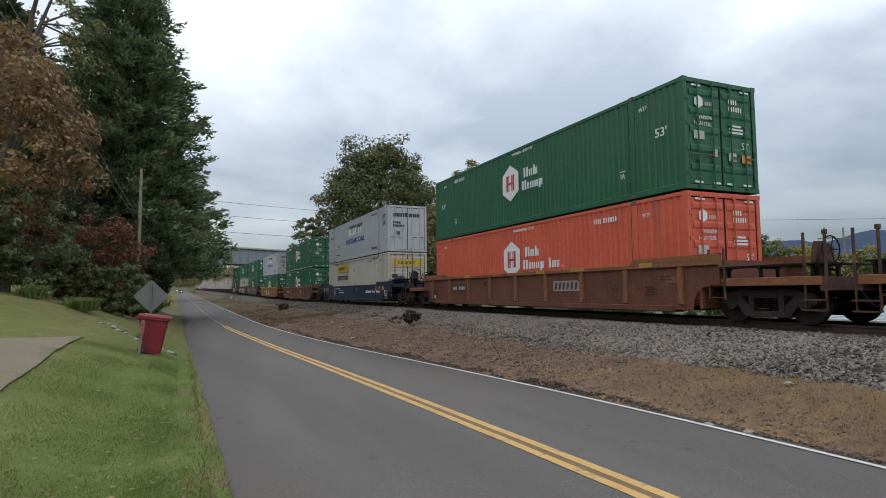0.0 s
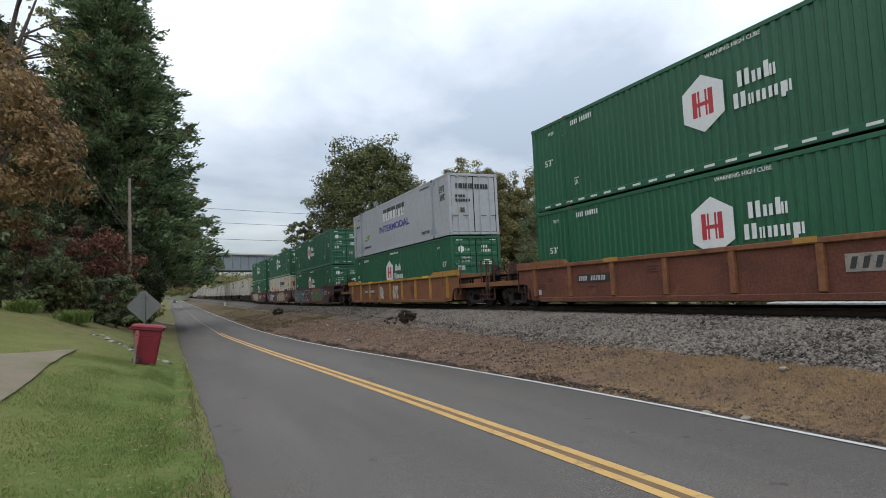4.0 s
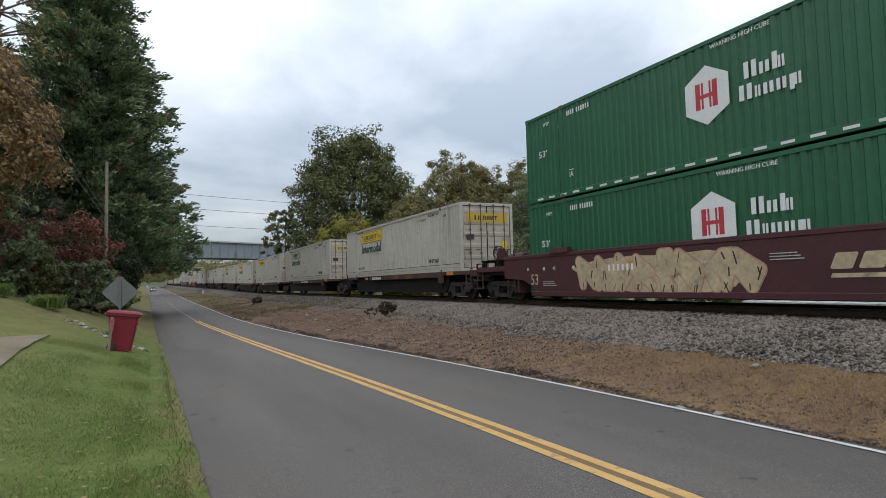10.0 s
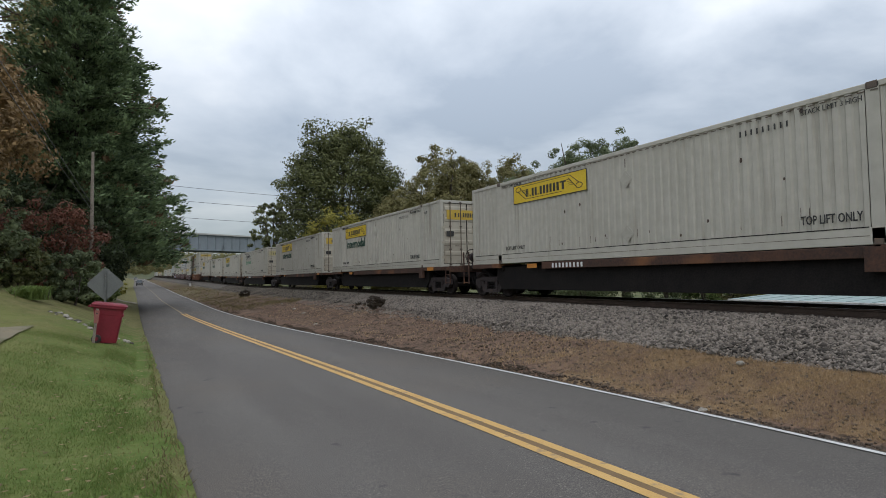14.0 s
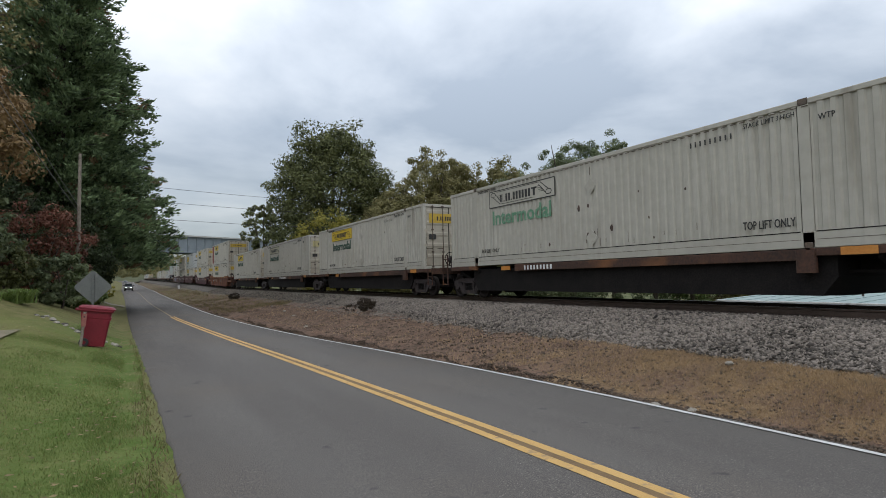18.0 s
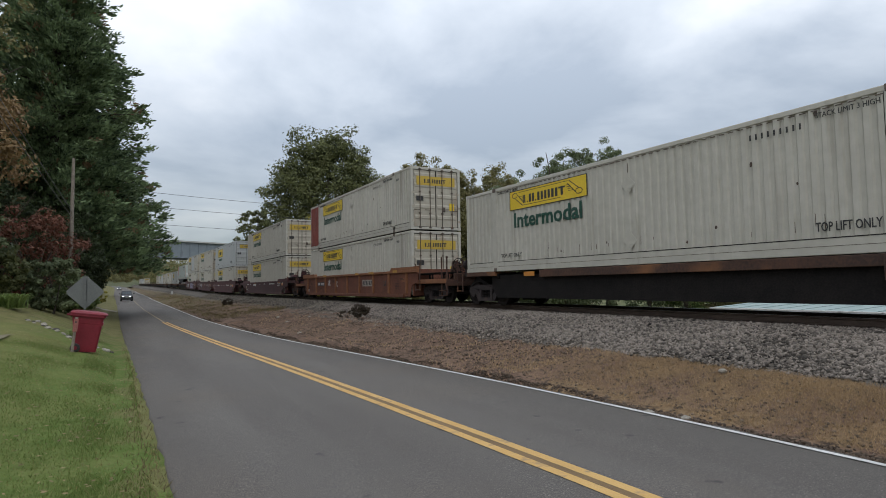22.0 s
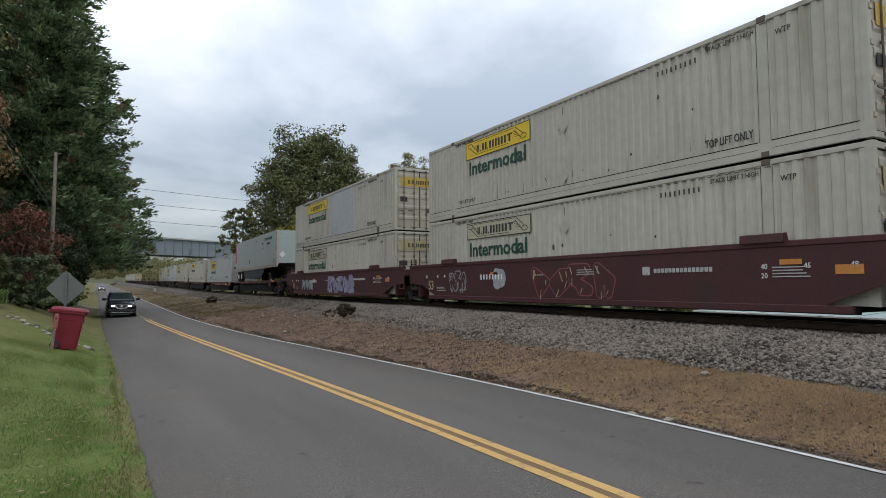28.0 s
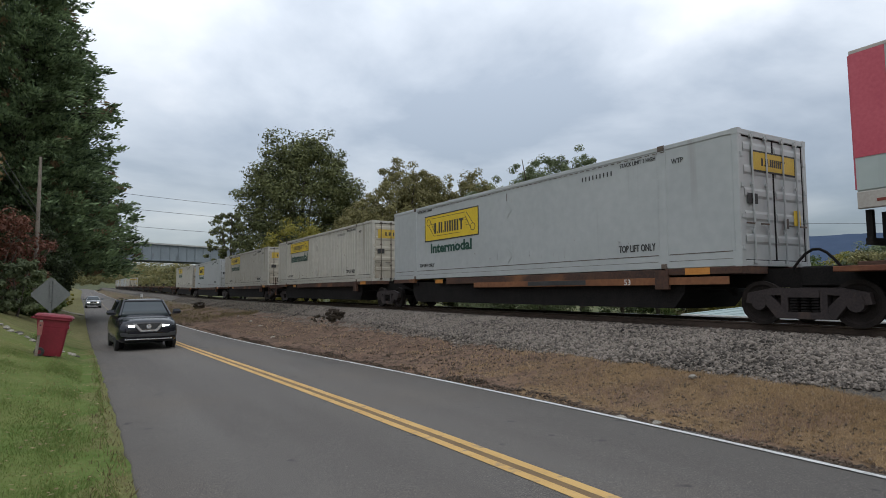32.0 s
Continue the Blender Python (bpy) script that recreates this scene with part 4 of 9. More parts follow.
def jb_container(label, paint=None, ribbed=True, faded=False, word=GREEN_MARK, border=False, panel_w=3.74, red_end=False, lighter=False):
    paint = paint or JB_WHITE
    box = container_base(label, paint, JB_DOOR if ribbed else JB_CLEAN, ribbed=ribbed)
    far = LEN - 2.90
    if ribbed:
        scroll_panel(box, on_side(far, 2.03, -0.008), panel_w, 0.60, (JB_WHITE if word == FADED_GREEN else BLEACHED_PANEL) if faded else YELLOW_MARK, border, faded)
    else:
        scroll_panel(box, on_side(LEN - 2.80, 1.49, -0.010), 3.72, 0.94, YELLOW_MARK, border, faded)
    if word:
        fit_text(box, "Intermodal", *((LEN - 3.10, LEN - 6.42, 1.43, 0.47) if ribbed else (LEN - 3.22, LEN - 6.11, 1.00, 0.35)), word, 0.016)
    fit_text(box, "TOP LIFT ONLY", 3.30, 2.17, 0.45, 0.17, DARK_MARK, 0.003)
    fit_text(box, "TOP LIFT ONLY", LEN - 2.30, LEN - 3.48, 0.46, 0.13, DARK_MARK)
    place_text(box, "WTP", 0.17, DARK_MARK, 1.65, 2.42)
    fit_text(box, "STACK LIMIT 3 HIGH", 3.20, 2.10, 2.60, 0.10, DARK_MARK)
    fit_text(box, "STACK LIMIT 3 HIGH", LEN - 2.15, LEN - 3.3, 2.66, 0.09, DARK_MARK)
    part("number_stencil", bars(9, 0.055, 0.12, 0.075), DARK_MARK, box, at=on_side(4.55, 2.46))
    loops = Shape()
    for i in range(56):
        loops.box(i * 0.22, i * 0.22 + 0.13, 0, 0.02, 0, 0.006)
    part("lashing_rail", loops, ROD_STEEL, box, at=on_side(LEN - 2.1, HIGH - 0.16, 0.004))["kind"] = "stuff"
    for z in (0.42, 1.88):
        y = LEN - 8.2
        d = 0.24
        part("placard_holder", Shape().prism([(0, -d), (d, 0), (0, d), (-d, 0)], "z", 0, 0.008).prism([(0, -d * 0.7), (d * 0.7, 0), (0, d * 0.7), (-d * 0.7, 0)], "z", 0.008, 0.012), paint, box, at=on_side(y, z + 0.2, -0.008))
    part("side_mark", plate(rect(0.022, 0.24)), ROD_STEEL, box, at=on_side(LEN - 8.18, 2.40))
    for a, b in ((LEN - 0.2, LEN - 1.78), (LEN - 2.08, 2.08), (1.78, 0.2)):
        # dark strip drawn as the ledge's shadow under the wall; thinner line mid-sill
        part("sill_groove", Shape().box(0, a - b, 0, 0.020, 0, 0.004), BLACK_STEEL if ribbed else ROD_STEEL, box, at=on_side(a, 0.308, -0.001))
        part("sill_groove", Shape().box(0, a - b, 0, 0.009, 0, 0.004), ROD_STEEL, box, at=on_side(a, 0.16, -0.001))
    scuffs = Shape()
    rnd = random.Random(round(panel_w * 100) + (7 if faded else 3) + (5 if ribbed else 0))
    for _ in range(10):
        x, y, r = rnd.uniform(1.0, 9.0), rnd.choice((rnd.uniform(0.1, 0.5), rnd.uniform(0.1, 2.4))), rnd.uniform(0.015, 0.05) * (1.5 if faded else 1)
        scuffs.prism([(x + r * math.cos(a) * rnd.uniform(0.6, 1.2), y + 1.4 * r * math.sin(a)) for a in (0, 1.05, 2.1, 3.14, 4.2, 5.25)], "z", 0, 0.004)
    for _ in range(14):
        x, y, h = rnd.uniform(0.3, 10.5), rnd.uniform(0.0, 0.25), rnd.uniform(0.06, 0.30)
        w = rnd.uniform(0.008, 0.022)
        scuffs.prism([(x, y), (x + w, y), (x + w * 0.8, y + h), (x + w * 0.2, y + h)], "z", 0, 0.003)
    part("rust_scuff", scuffs, SCUFF if faded or ribbed else DULL_MARK, box, "rust spots", at=on_side(LEN - 4.0, 0.36, -0.010))
    if red_end:
        s = Shape()
        for a, b in ((0.16, 0.95), (1.0, 1.80)):
            s.box(-HALF - 0.006, -HALF + 0.02, LEN - b, LEN - a, 0.2, HIGH - 0.13)
        part("red_panel", s, BARE_RED, box, "bare red replacement panel")
    if lighter:
        part("patch_panel", Shape().box(-HALF - 0.001, -HALF + 0.01, 5.2, 8.6, 0.33, HIGH - 0.13), PRIME_GREY, box, "smooth grey replacement panel")
    if ribbed:
        scroll_panel(box, on_door(-1.0, 2.05), 2.0, 0.42, PALE_YELLOW if faded else DOOR_YELLOW, border, False, small=True)
    else:
        part("sign_border", plate(rect(1.66, 0.46), 0.004), DARK_MARK, box, "black sign border", at=on_door(-0.83, 2.02))
        scroll_panel(box, on_door(-0.79, 2.06, 0.0), 1.58, 0.38, DOOR_YELLOW, False, False, small=True)
    part("door_placard", plate(rect(0.36, 0.22)), DARK_MARK, box, "dark data plate", at=on_door(-1.02, 1.32))
    part("door_placard", plate(rect(0.26, 0.34)), YELLOW_MARK, box, "yellow placard", at=on_door(0.70, 0.92))
    part("door_placard", plate(rect(0.16, 0.22)), ROD_STEEL, box, "grey plate", at=on_door(0.32, 0.84))
    return box


def prime_container():
    box = container_base("pale grey smooth-sided reefer-style container with dark grey posts", PRIME_GREY, PRIME_GREY, POST_GREY, ribbed=False, open_end=0.62)
    part("brand_shadow", stems([(0, 0.10, 0.62, [0.44, 0.42, 0.22, 0.58, 0.40], 0.04), (2.42, 0.10, 0.60, [0.20, 0.40, 0.38, 0.10], 0.06)], 0.16), DARK_MARK, box, "black shadow of the brand blocks", at=on_side(LEN - 6.5, 1.76, -0.013))
    part("brand_blocks", blocks([(0.06, -0.02, 0.50, [0.36, 0.36, 0.16, 0.50, 0.34], 0.11), (2.50, -0.02, 0.44, [0.11, 0.30, 0.28, 0.08], 0.15)]), WHITE_MARK, box, at=on_side(LEN - 6.5, 1.78, -0.008))
    fit_text(box, "INTERMODAL", LEN - 5.80, LEN - 10.95, 1.15, 0.36, VIOLET_MARK, 0.012)
    swoosh = [(-0.50, -0.10), (-0.30, -0.13), (0.05, -0.11), (0.30, -0.06), (0.48, 0.06), (0.55, 0.16), (0.20, 0.13), (-0.10, 0.10), (-0.38, 0.05)]
    leaf = part("leaf_logo", plate([(1.07 * p, 1.22 * q) for p, q in swoosh], 0.004), DARK_MARK, box, "dark-edged green leaf-shaped logo", at=on_side(LEN - 3.15, 1.08))
    part("leaf_fill", plate(swoosh, 0.004), LIME_MARK, leaf, "lime green leaf shape", at=Matrix.Translation((0, 0, 0.004)))
    part("logo_blocks", blocks([(-0.40, -0.06, 0.10, [0.13, 0.11, 0.13], 0.05)], 0.15), WHITE_MARK, leaf, at=Matrix.Translation((0, 0, 0.008)))
    fit_text(box, "TOP LIFT ONLY", 3.53, 2.35, 0.33, 0.15, DARK_MARK, 0.003)
    fit_text(box, "TOP LIFT ONLY", LEN - 2.6, LEN - 3.9, 0.45, 0.13, DARK_MARK)
    fit_text(box, "STACK LIMIT 3 HIGH", 3.51, 2.32, 2.60, 0.10, DARK_MARK)
    fit_text(box, "53FT", 1.08, 0.46, 2.08, 0.30, DARK_MARK, 0.004)
    fit_text(box, "XHC", 1.02, 0.46, 1.69, 0.30, DARK_MARK, 0.004)
    for y in (1.93, LEN - 1.93):
        flare = [(-0.46, 0.14), (0.46, 0.14), (0.30, 0.26), (0.16, 0.46), (0.115, 0.8), (-0.115, 0.8), (-0.16, 0.46), (-0.30, 0.26)]
        part("post_foot", plate([(p, q) for p, q in flare], 0.01), POST_GREY, box, at=on_side(y, 0.06, 0.004))
        part("post_head", plate([(p, -q) for p, q in flare], 0.01), POST_GREY, box, at=on_side(y, HIGH - 0.0, 0.004))
    place_text(box, "WTP", 0.16, DARK_MARK, LEN - 1.15, 2.45)
    part("number_stencil", blocks([(0, 0, 0.14, [0.05] * 4, 0.035), (0.42, 0, 0.14, [0.05] * 5, 0.035)]), DARK_MARK, box, at=on_side(LEN - 0.80, 1.98))
    part("door_brand_blocks", blocks([(0, 0, 0.24, [0.16, 0.16, 0.09, 0.2, 0.16], 0.03), (1.0, 0, 0.22, [0.08, 0.13, 0.13, 0.1, 0.13], 0.03)]), DARK_MARK, box, at=on_door(-0.92, 2.18))
    part("number_stencil", blocks([(0, 0.2, 0.13, [0.1] * 4, 0.03), (0, 0, 0.13, [0.1] * 6, 0.03)]), DARK_MARK, box, at=on_door(-0.95, 1.55))
    part("door_placard", plate(rect(0.22, 0.22)), ROD_STEEL, box, at=on_door(-0.72, 1.05))
    return box


def cream_container():
    box = container_base("cream container with red brand blocks and a crest", CREAM, CREAM, ribbed=False, open_end=0.62)
    part("brand_blocks", stems([(0, 0, 0.62, [0.40], 0), (0.46, 0, 0.12, [0.10], 0), (0.64, 0, 0.62, [0.44], 0), (1.13, 0, 0.12, [0.10], 0), (1.32, 0, 0.62, [0.44], 0), (1.84, 0, 0.42, [0.31, 0.30], 0.07),
                                (2.58, 0, 0.62, [0.12], 0), (2.77, 0, 0.42, [0.31, 0.31], 0.07), (3.53, 0, 0.62, [0.31], 0)], 0.06), RED_MARK, box, "dark red brand shapes", at=on_side(LEN - 4.1, 0.92))
    crest = part("crest", plate([(0.28, 0.42), (0.55, 0.10), (0.82, 0.42), (0.82, 0.78), (0.28, 0.78)]), VIOLET_MARK, box, "blue shield between red and gold supporters", at=on_side(LEN - 2.35, 0.78))
    part("crest_gold", Shape().prism([(0.06, 0.20), (0.24, 0.16), (0.26, 0.75), (0.10, 0.95)], "z", 0, 0.006).prism([(1.04, 0.20), (0.86, 0.16), (0.84, 0.75), (1.00, 0.95)], "z", 0, 0.006).prism(rect(0.30, 0.20, 0.40, 1.02), "z", 0, 0.006).prism(rect(0.44, 0.09, 0.33, 0.52), "z", 0.006, 0.010), YELLOW_MARK, crest)
    part("crest_red", Shape().prism(rect(0.50, 0.16, 0.30, 0.82), "z", 0, 0.006).prism([(0.10, 0.97), (0.24, 0.80), (0.30, 0.98), (0.16, 1.10)], "z", 0, 0.007).prism([(1.0, 0.97), (0.86, 0.80), (0.80, 0.98), (0.94, 1.10)], "z", 0, 0.007), RED_MARK, crest)
    slate = surface("slate_blue_logo_paint", (0.05, 0.11, 0.17), (0.07, 0.14, 0.21), 2)
    part("brand_line", stems([(0, 0.16, 0.36, [0.30, 0.28, 0.36, 0.28], 0.09)], 0.1), slate, box, at=on_side(LEN - 8.9, 1.80))
    part("brand_line", stems([(0, 0.16, 0.36, [0.28, 0.26, 0.32, 0.28, 0.30], 0.08)], 0.1), surface("dark_slate_logo_paint", (0.04, 0.05, 0.08), (0.06, 0.07, 0.10), 2), box, at=on_side(LEN - 10.48, 1.80))
    part("brand_bar", bars(22, 0.10, 0.08, 0.05), ROD_STEEL, box, at=on_side(LEN - 8.95, 1.78))
    for i in range(9):
        part("panel_seam", Shape().box(-HALF + 0.002, -HALF + 0.012, 2.9 + 1.3 * i, 2.915 + 1.3 * i, 0.33, HIGH - 0.13), ROD_STEEL, box)
    fit_text(box, "STACK LIMIT 3 HIGH", 3.9, 2.6, 2.58, 0.09, ROD_STEEL)
    place_text(box, "53 ft", 0.42, DARK_MARK, 1.55, 1.75)
    place_text(box, "XHC", 0.40, DARK_MARK, 1.45, 1.22)
    place_text(box, "WTP", 0.20, DARK_MARK, 1.7, 2.45)
    place_text(box, "WTP", 0.20, DARK_MARK, LEN - 0.95, 2.40)
    part("number_stencil", bars(7, 0.12, 0.15, 0.05), DARK_MARK, box, at=on_side(LEN - 0.5, 2.12))
    part("door_placard", plate(rect(0.30, 0.52)), RED_MARK, box, "red placard", at=on_door(-1.04, 1.72))
    part("door_crest", plate([(0, 0.1), (0.16, 0), (0.32, 0.1), (0.36, 0.45), (0.22, 0.62), (0.10, 0.62), (-0.04, 0.45)]), BARE_RED, box, "faded red and brown crest", at=on_door(0.55, 1.45))
    return box


CONTAINERS = {
    "hub_green": Stock(lambda: hub_container("dark green corrugated steel container with a white hexagon badge", HUB_GREEN, False)),
    "hub_dashed": Stock(lambda: hub_container("dark green corrugated container with white dashes along its sill", HUB_GREEN, True)),
    "hub_orange": Stock(lambda: hub_container("faded orange corrugated container with a white hexagon badge", HUB_ORANGE, False)),
    "jb": Stock(lambda: jb_container("off-white corrugated container with a yellow sign panel")),
    "jb_plain": Stock(lambda: jb_container("off-white corrugated container with a yellow panel alone", word=None)),
    "jb_framed": Stock(lambda: jb_container("off-white corrugated container with a worn framed sign", faded=True)),
    "jb_faded": Stock(lambda: jb_container("off-white rust-spotted container with faded green lettering", faded=True, word=FADED_GREEN)),
    "jb_smooth": Stock(lambda: jb_container("clean white smooth-sided container with a bordered yellow sign", JB_CLEAN, False, border=True, panel_w=3.3)),
    "jb_red": Stock(lambda: jb_container("off-white corrugated container with a red panel at its far end", JB_WHITE, True, red_end=True)),
    "jb_patch": Stock(lambda: jb_container("off-white corrugated container with a grey patched panel", lighter=True)),
    "prime": Stock(prime_container),
    "cream": Stock(cream_container),
}


# ---- railway cars; y = 0 at the near end of the load, z = 0 at the rail head ----
def wheelset(parent, y):
    s = Shape()
    for side in (-1, 1):
        prof = [(0, 0.10), (0.0, 0.36), (-side * 0.01, 0.42), (side * 0.125, 0.425), (side * 0.125, 0.445), (side * 0.155, 0.445), (side * 0.155, 0.37), (side * 0.12, 0.33), (side * 0.09, 0.18), (side * 0.14, 0.15), (side * 0.14, 0.02)]
        s.lathe([(-side * a, r) for a, r in prof], (side * 0.815, 0, 0), "x", 22)
        for i in range(3):
            t = 2 * math.pi * i / 3
            s.tube((side * 0.80, 0.26 * math.cos(t), 0.26 * math.sin(t)), (side * 0.845, 0.26 * math.cos(t), 0.26 * math.sin(t)), 0.035, 6)
    s.tube((-1.02, 0, 0), (1.02, 0, 0), 0.085, 10)
    return part("wheelset", s, WHEEL_STEEL, parent, at=pose(0, y, 0.42))


def bogie(car, y, base=1.78):
    h = base / 2
    top = part("bogie", Shape().box(-0.95, 0.95, -0.2, 0.2, 0.42, 0.72, 0.03).box(-0.3, 0.3, -0.3, 0.3, 0.6, 0.80, 0.02), BLACK_STEEL, car, at=pose(0, y, 0))
    for side in (-1, 1):
        x = side * 1.02
        s = Shape()
        # cast frame: arched top member with pedestals, two slanting legs round the windows, spring seat, columns
        s.prism([(-h - 0.27, 0.42), (-h - 0.23, 0.62), (-0.62, 0.715), (0.62, 0.715), (h + 0.23, 0.62), (h + 0.27, 0.42), (h + 0.15, 0.40), (h + 0.06, 0.55), (0.45, 0.575), (-0.45, 0.575), (-h - 0.06, 0.55), (-h - 0.15, 0.40)], "x", x - 0.065, x + 0.065)
        for k in (-1, 1):
            s.prism([(k * (h + 0.02), 0.57), (k * (h - 0.24), 0.57), (k * 0.36, 0.29), (k * 0.36, 0.12), (k * 0.54, 0.12), (k * (h - 0.13), 0.40)], "x", x - 0.062, x + 0.062)
            s.prism([(k * 0.30, 0.22), (k * 0.43, 0.22), (k * 0.43, 0.62), (k * 0.30, 0.62)], "x", x - 0.075, x + 0.075)
        s.prism([(-0.52, 0.12), (0.52, 0.12), (0.42, 0.25), (-0.42, 0.25)], "x", x - 0.08, x + 0.08)
        s.prism([(-0.30, 0.53), (0.30, 0.53), (0.30, 0.66), (-0.30, 0.66)], "x", x - 0.09, x + 0.09)
        for k in (-h, h):
            s.lathe([(-0.07, 0.05), (-0.07, 0.15), (0.07, 0.15), (0.10, 0.11), (0.10, 0.05)], (x, k, 0.42), "x", 12)
            s.prism([(k - 0.15, 0.46), (k + 0.15, 0.46), (k + 0.10, 0.60), (k - 0.10, 0.60)], "x", x - 0.08, x + 0.08)
        part("side_frame", s, TRUCK_STEEL, top)
        sp = Shape()
        for k in (-0.2, 0, 0.2):
            for r in range(5):
                sp.lathe([(0, 0.05), (0.012, 0.085), (0.036, 0.085), (0.046, 0.05)], (x, k, 0.25 + r * 0.055), "z", 10)
        part("spring_set", sp, BLACK_STEEL, top)
    for k in (-h, h):
        wheelset(top, k)
    return top


def coupler(car, y, way):
    s = Shape().box(-0.11, 0.11, min(y, y + way * 0.55), max(y, y + way * 0.55), 0.72, 0.94, 0.03)
    s.prism([(-0.16, y + way * 0.45), (0.2, y + way * 0.45), (0.2, y + way * 0.62), (0.06, y + way * 0.78), (-0.16, y + way * 0.70)], "z", 0.68, 0.98)
    part("coupler", s, TRUCK_STEEL, car)
    pts = [Vector((-0.35, y + way * (0.05 + 0.09 * i), 0.70 - 0.34 * math.sin(math.pi * i / 7))) for i in range(8)]
    part("air_hose", Shape().run(pts, 0.022), BLACK_STEEL, car)


def hand_brake(car, x, y, z, way):
    s = Shape()
    n = 16
    for i in range(n):
        a, b = 2 * math.pi * i / n, 2 * math.pi * (i + 1) / n
        s.tube((x + 0.28 * math.cos(a), y, z + 0.28 * math.sin(a)), (x + 0.28 * math.cos(b), y, z + 0.28 * math.sin(b)), 0.016, 5)
    for i in range(5):
        a = 2 * math.pi * i / 5
        s.tube((x, y, z), (x + 0.28 * math.cos(a), y, z + 0.28 * math.sin(a)), 0.012, 5)
    part("brake_wheel", s, BLACK_STEEL, car)
    part("brake_housing", Shape().lathe([(0.03, 0.04), (0.05, 0.17), (0.20, 0.17), (0.22, 0.06)] if way > 0 else [(-0.03, 0.04), (-0.05, 0.17), (-0.20, 0.17), (-0.22, 0.06)], (x, y, z - 0.04), "y", 14).box(x - 0.06, x + 0.06, y + way * 0.08, y + way * 0.20, 1.05, z - 0.1, 0.01).tube((x, y + way * 0.15, z - 0.35), (x + 0.45, y + way * 0.15, z - 0.45), 0.03, 6), TRUCK_STEEL, car)


def ladder(car, x, y, z0, z1, w=0.42):
    s = Shape()
    for k in (-w / 2, w / 2):
        s.box(x - 0.02, x + 0.02, y + k - 0.02, y + k + 0.02, z0, z1)
    n = int((z1 - z0) / 0.34)
    for i in range(n + 1):
        z = z0 + 0.04 + i * 0.34
        s.tube((x, y - w / 2, z), (x, y + w / 2, z), 0.014, 5)
    part("ladder", s, DARK_RUST, car)


def end_platform(car, y0, y1, paint, way, brake, masts):
    """The deck over a bogie; way: -1 towards the near coupler."""
    a, b = min(y0, y1), max(y0, y1)
    drop = 0.26 if masts else 0.0
    z = 1.18 - drop
    s = Shape().box(-0.32, 0.32, a, b, 0.72, z - 0.02, 0.02).box(-1.35, 1.35, a, b, z - 0.03, z + 0.03, 0.01)
    e = y0 if way < 0 else y1
    part("end_deck", s, BLACK_STEEL, car)
    part("end_sill", Shape().box(-1.42, 1.42, e - 0.06, e + 0.06, 0.95 - drop, 1.22 - drop, 0.01), paint, car)
    for side in (-1, 1):
        part("deck_edge", Shape().box(side * 1.42 - 0.03, side * 1.42 + 0.03, a, b, 1.06 - drop, 1.24 - drop, 0.01), RUST_ORANGE if masts else paint, car)
        step = Shape()
        for zz in (0.42 - drop * 0.5, 0.75 - drop):
            step.box(side * 1.40 - 0.16, side * 1.40 + 0.02, e - way * 0.15 - 0.22, e - way * 0.15 + 0.22, zz, zz + 0.03)
        for k in (-0.22, 0.20):
            step.box(side * 1.41 - 0.02, side * 1.41 + 0.02, e - way * 0.15 + k, e - way * 0.15 + k + 0.03, 0.42 - drop * 0.5, 1.06 - drop)
        part("step", step, DARK_RUST, car)
        grab = Shape()
        for k in (-0.22, 0.22):
            yy = e - way * 0.15 + k
            grab.box(side * 1.41 - 0.025, side * 1.41 + 0.025, yy - 0.018, yy + 0.018, 1.06 - drop, 1.86 if masts else 1.40)
        if masts:
            grab.box(side * 1.41 - 0.03, side * 1.41 + 0.03, e - way * 0.15 - 0.26, e - way * 0.15 - 0.18, 1.79, 1.88)
        else:
            grab.tube((side * 1.41, e - way * 0.15 - 0.22, 1.39), (side * 1.41, e - way * 0.15 + 0.22, 1.39), 0.018, 6)
        part("grab_post", grab, DARK_RUST if masts else BLACK_STEEL, car)
        if not masts:
            part("side_beam", Shape().box(side * 1.30 - 0.05, side * 1.30 + 0.05, a, b - 0.2, 0.93, 1.07, 0.01), BLACK_STEEL, car)
    part("end_web", Shape().box(-0.75, 0.75, a + 0.3, b - 0.1, 0.62, 0.95 - drop * 0.3, 0.03).box(-1.1, 1.1, e - way * 0.55 - 0.1, e - way * 0.55 + 0.1, 0.70, 1.15 - drop, 0.02), BLACK_STEEL, car)
    if brake:
        yb = e - way * 0.55
        hand_brake(car, -0.62, yb + way * 0.22, 1.80 - drop, -way)
        part("brake_stand", Shape().prism([(p, q - drop) for p, q in ((-0.92, 0.98), (-0.36, 0.98), (-0.44, 1.62), (-0.56, 1.98), (-0.76, 1.98), (-0.86, 1.60))], "y", yb - 0.06, yb + 0.06).box(-0.80, -0.48, yb - 0.22, yb + 0.10, 1.52 - drop, 1.86 - drop, 0.04), paint, car, "rusty brake stand plate")
        part("brake_chain", Shape().tube((-0.5, yb, 1.5 - drop), (-0.1, yb - way * 0.5, 1.05 - drop), 0.02, 5).tube((-0.75, yb + way * 0.1, 1.4 - drop), (-1.2, yb + way * 0.1, 1.1 - drop), 0.018, 5), BLACK_STEEL, car)
    # raised crossover walkway on brackets
    walk_z = z + 0.30
    deck = Shape()
    for k in range(5):
        x = -1.30 + 0.14 * k
        deck.box(x, x + 0.09, a + 0.05, b - 0.05, walk_z, walk_z + 0.035)
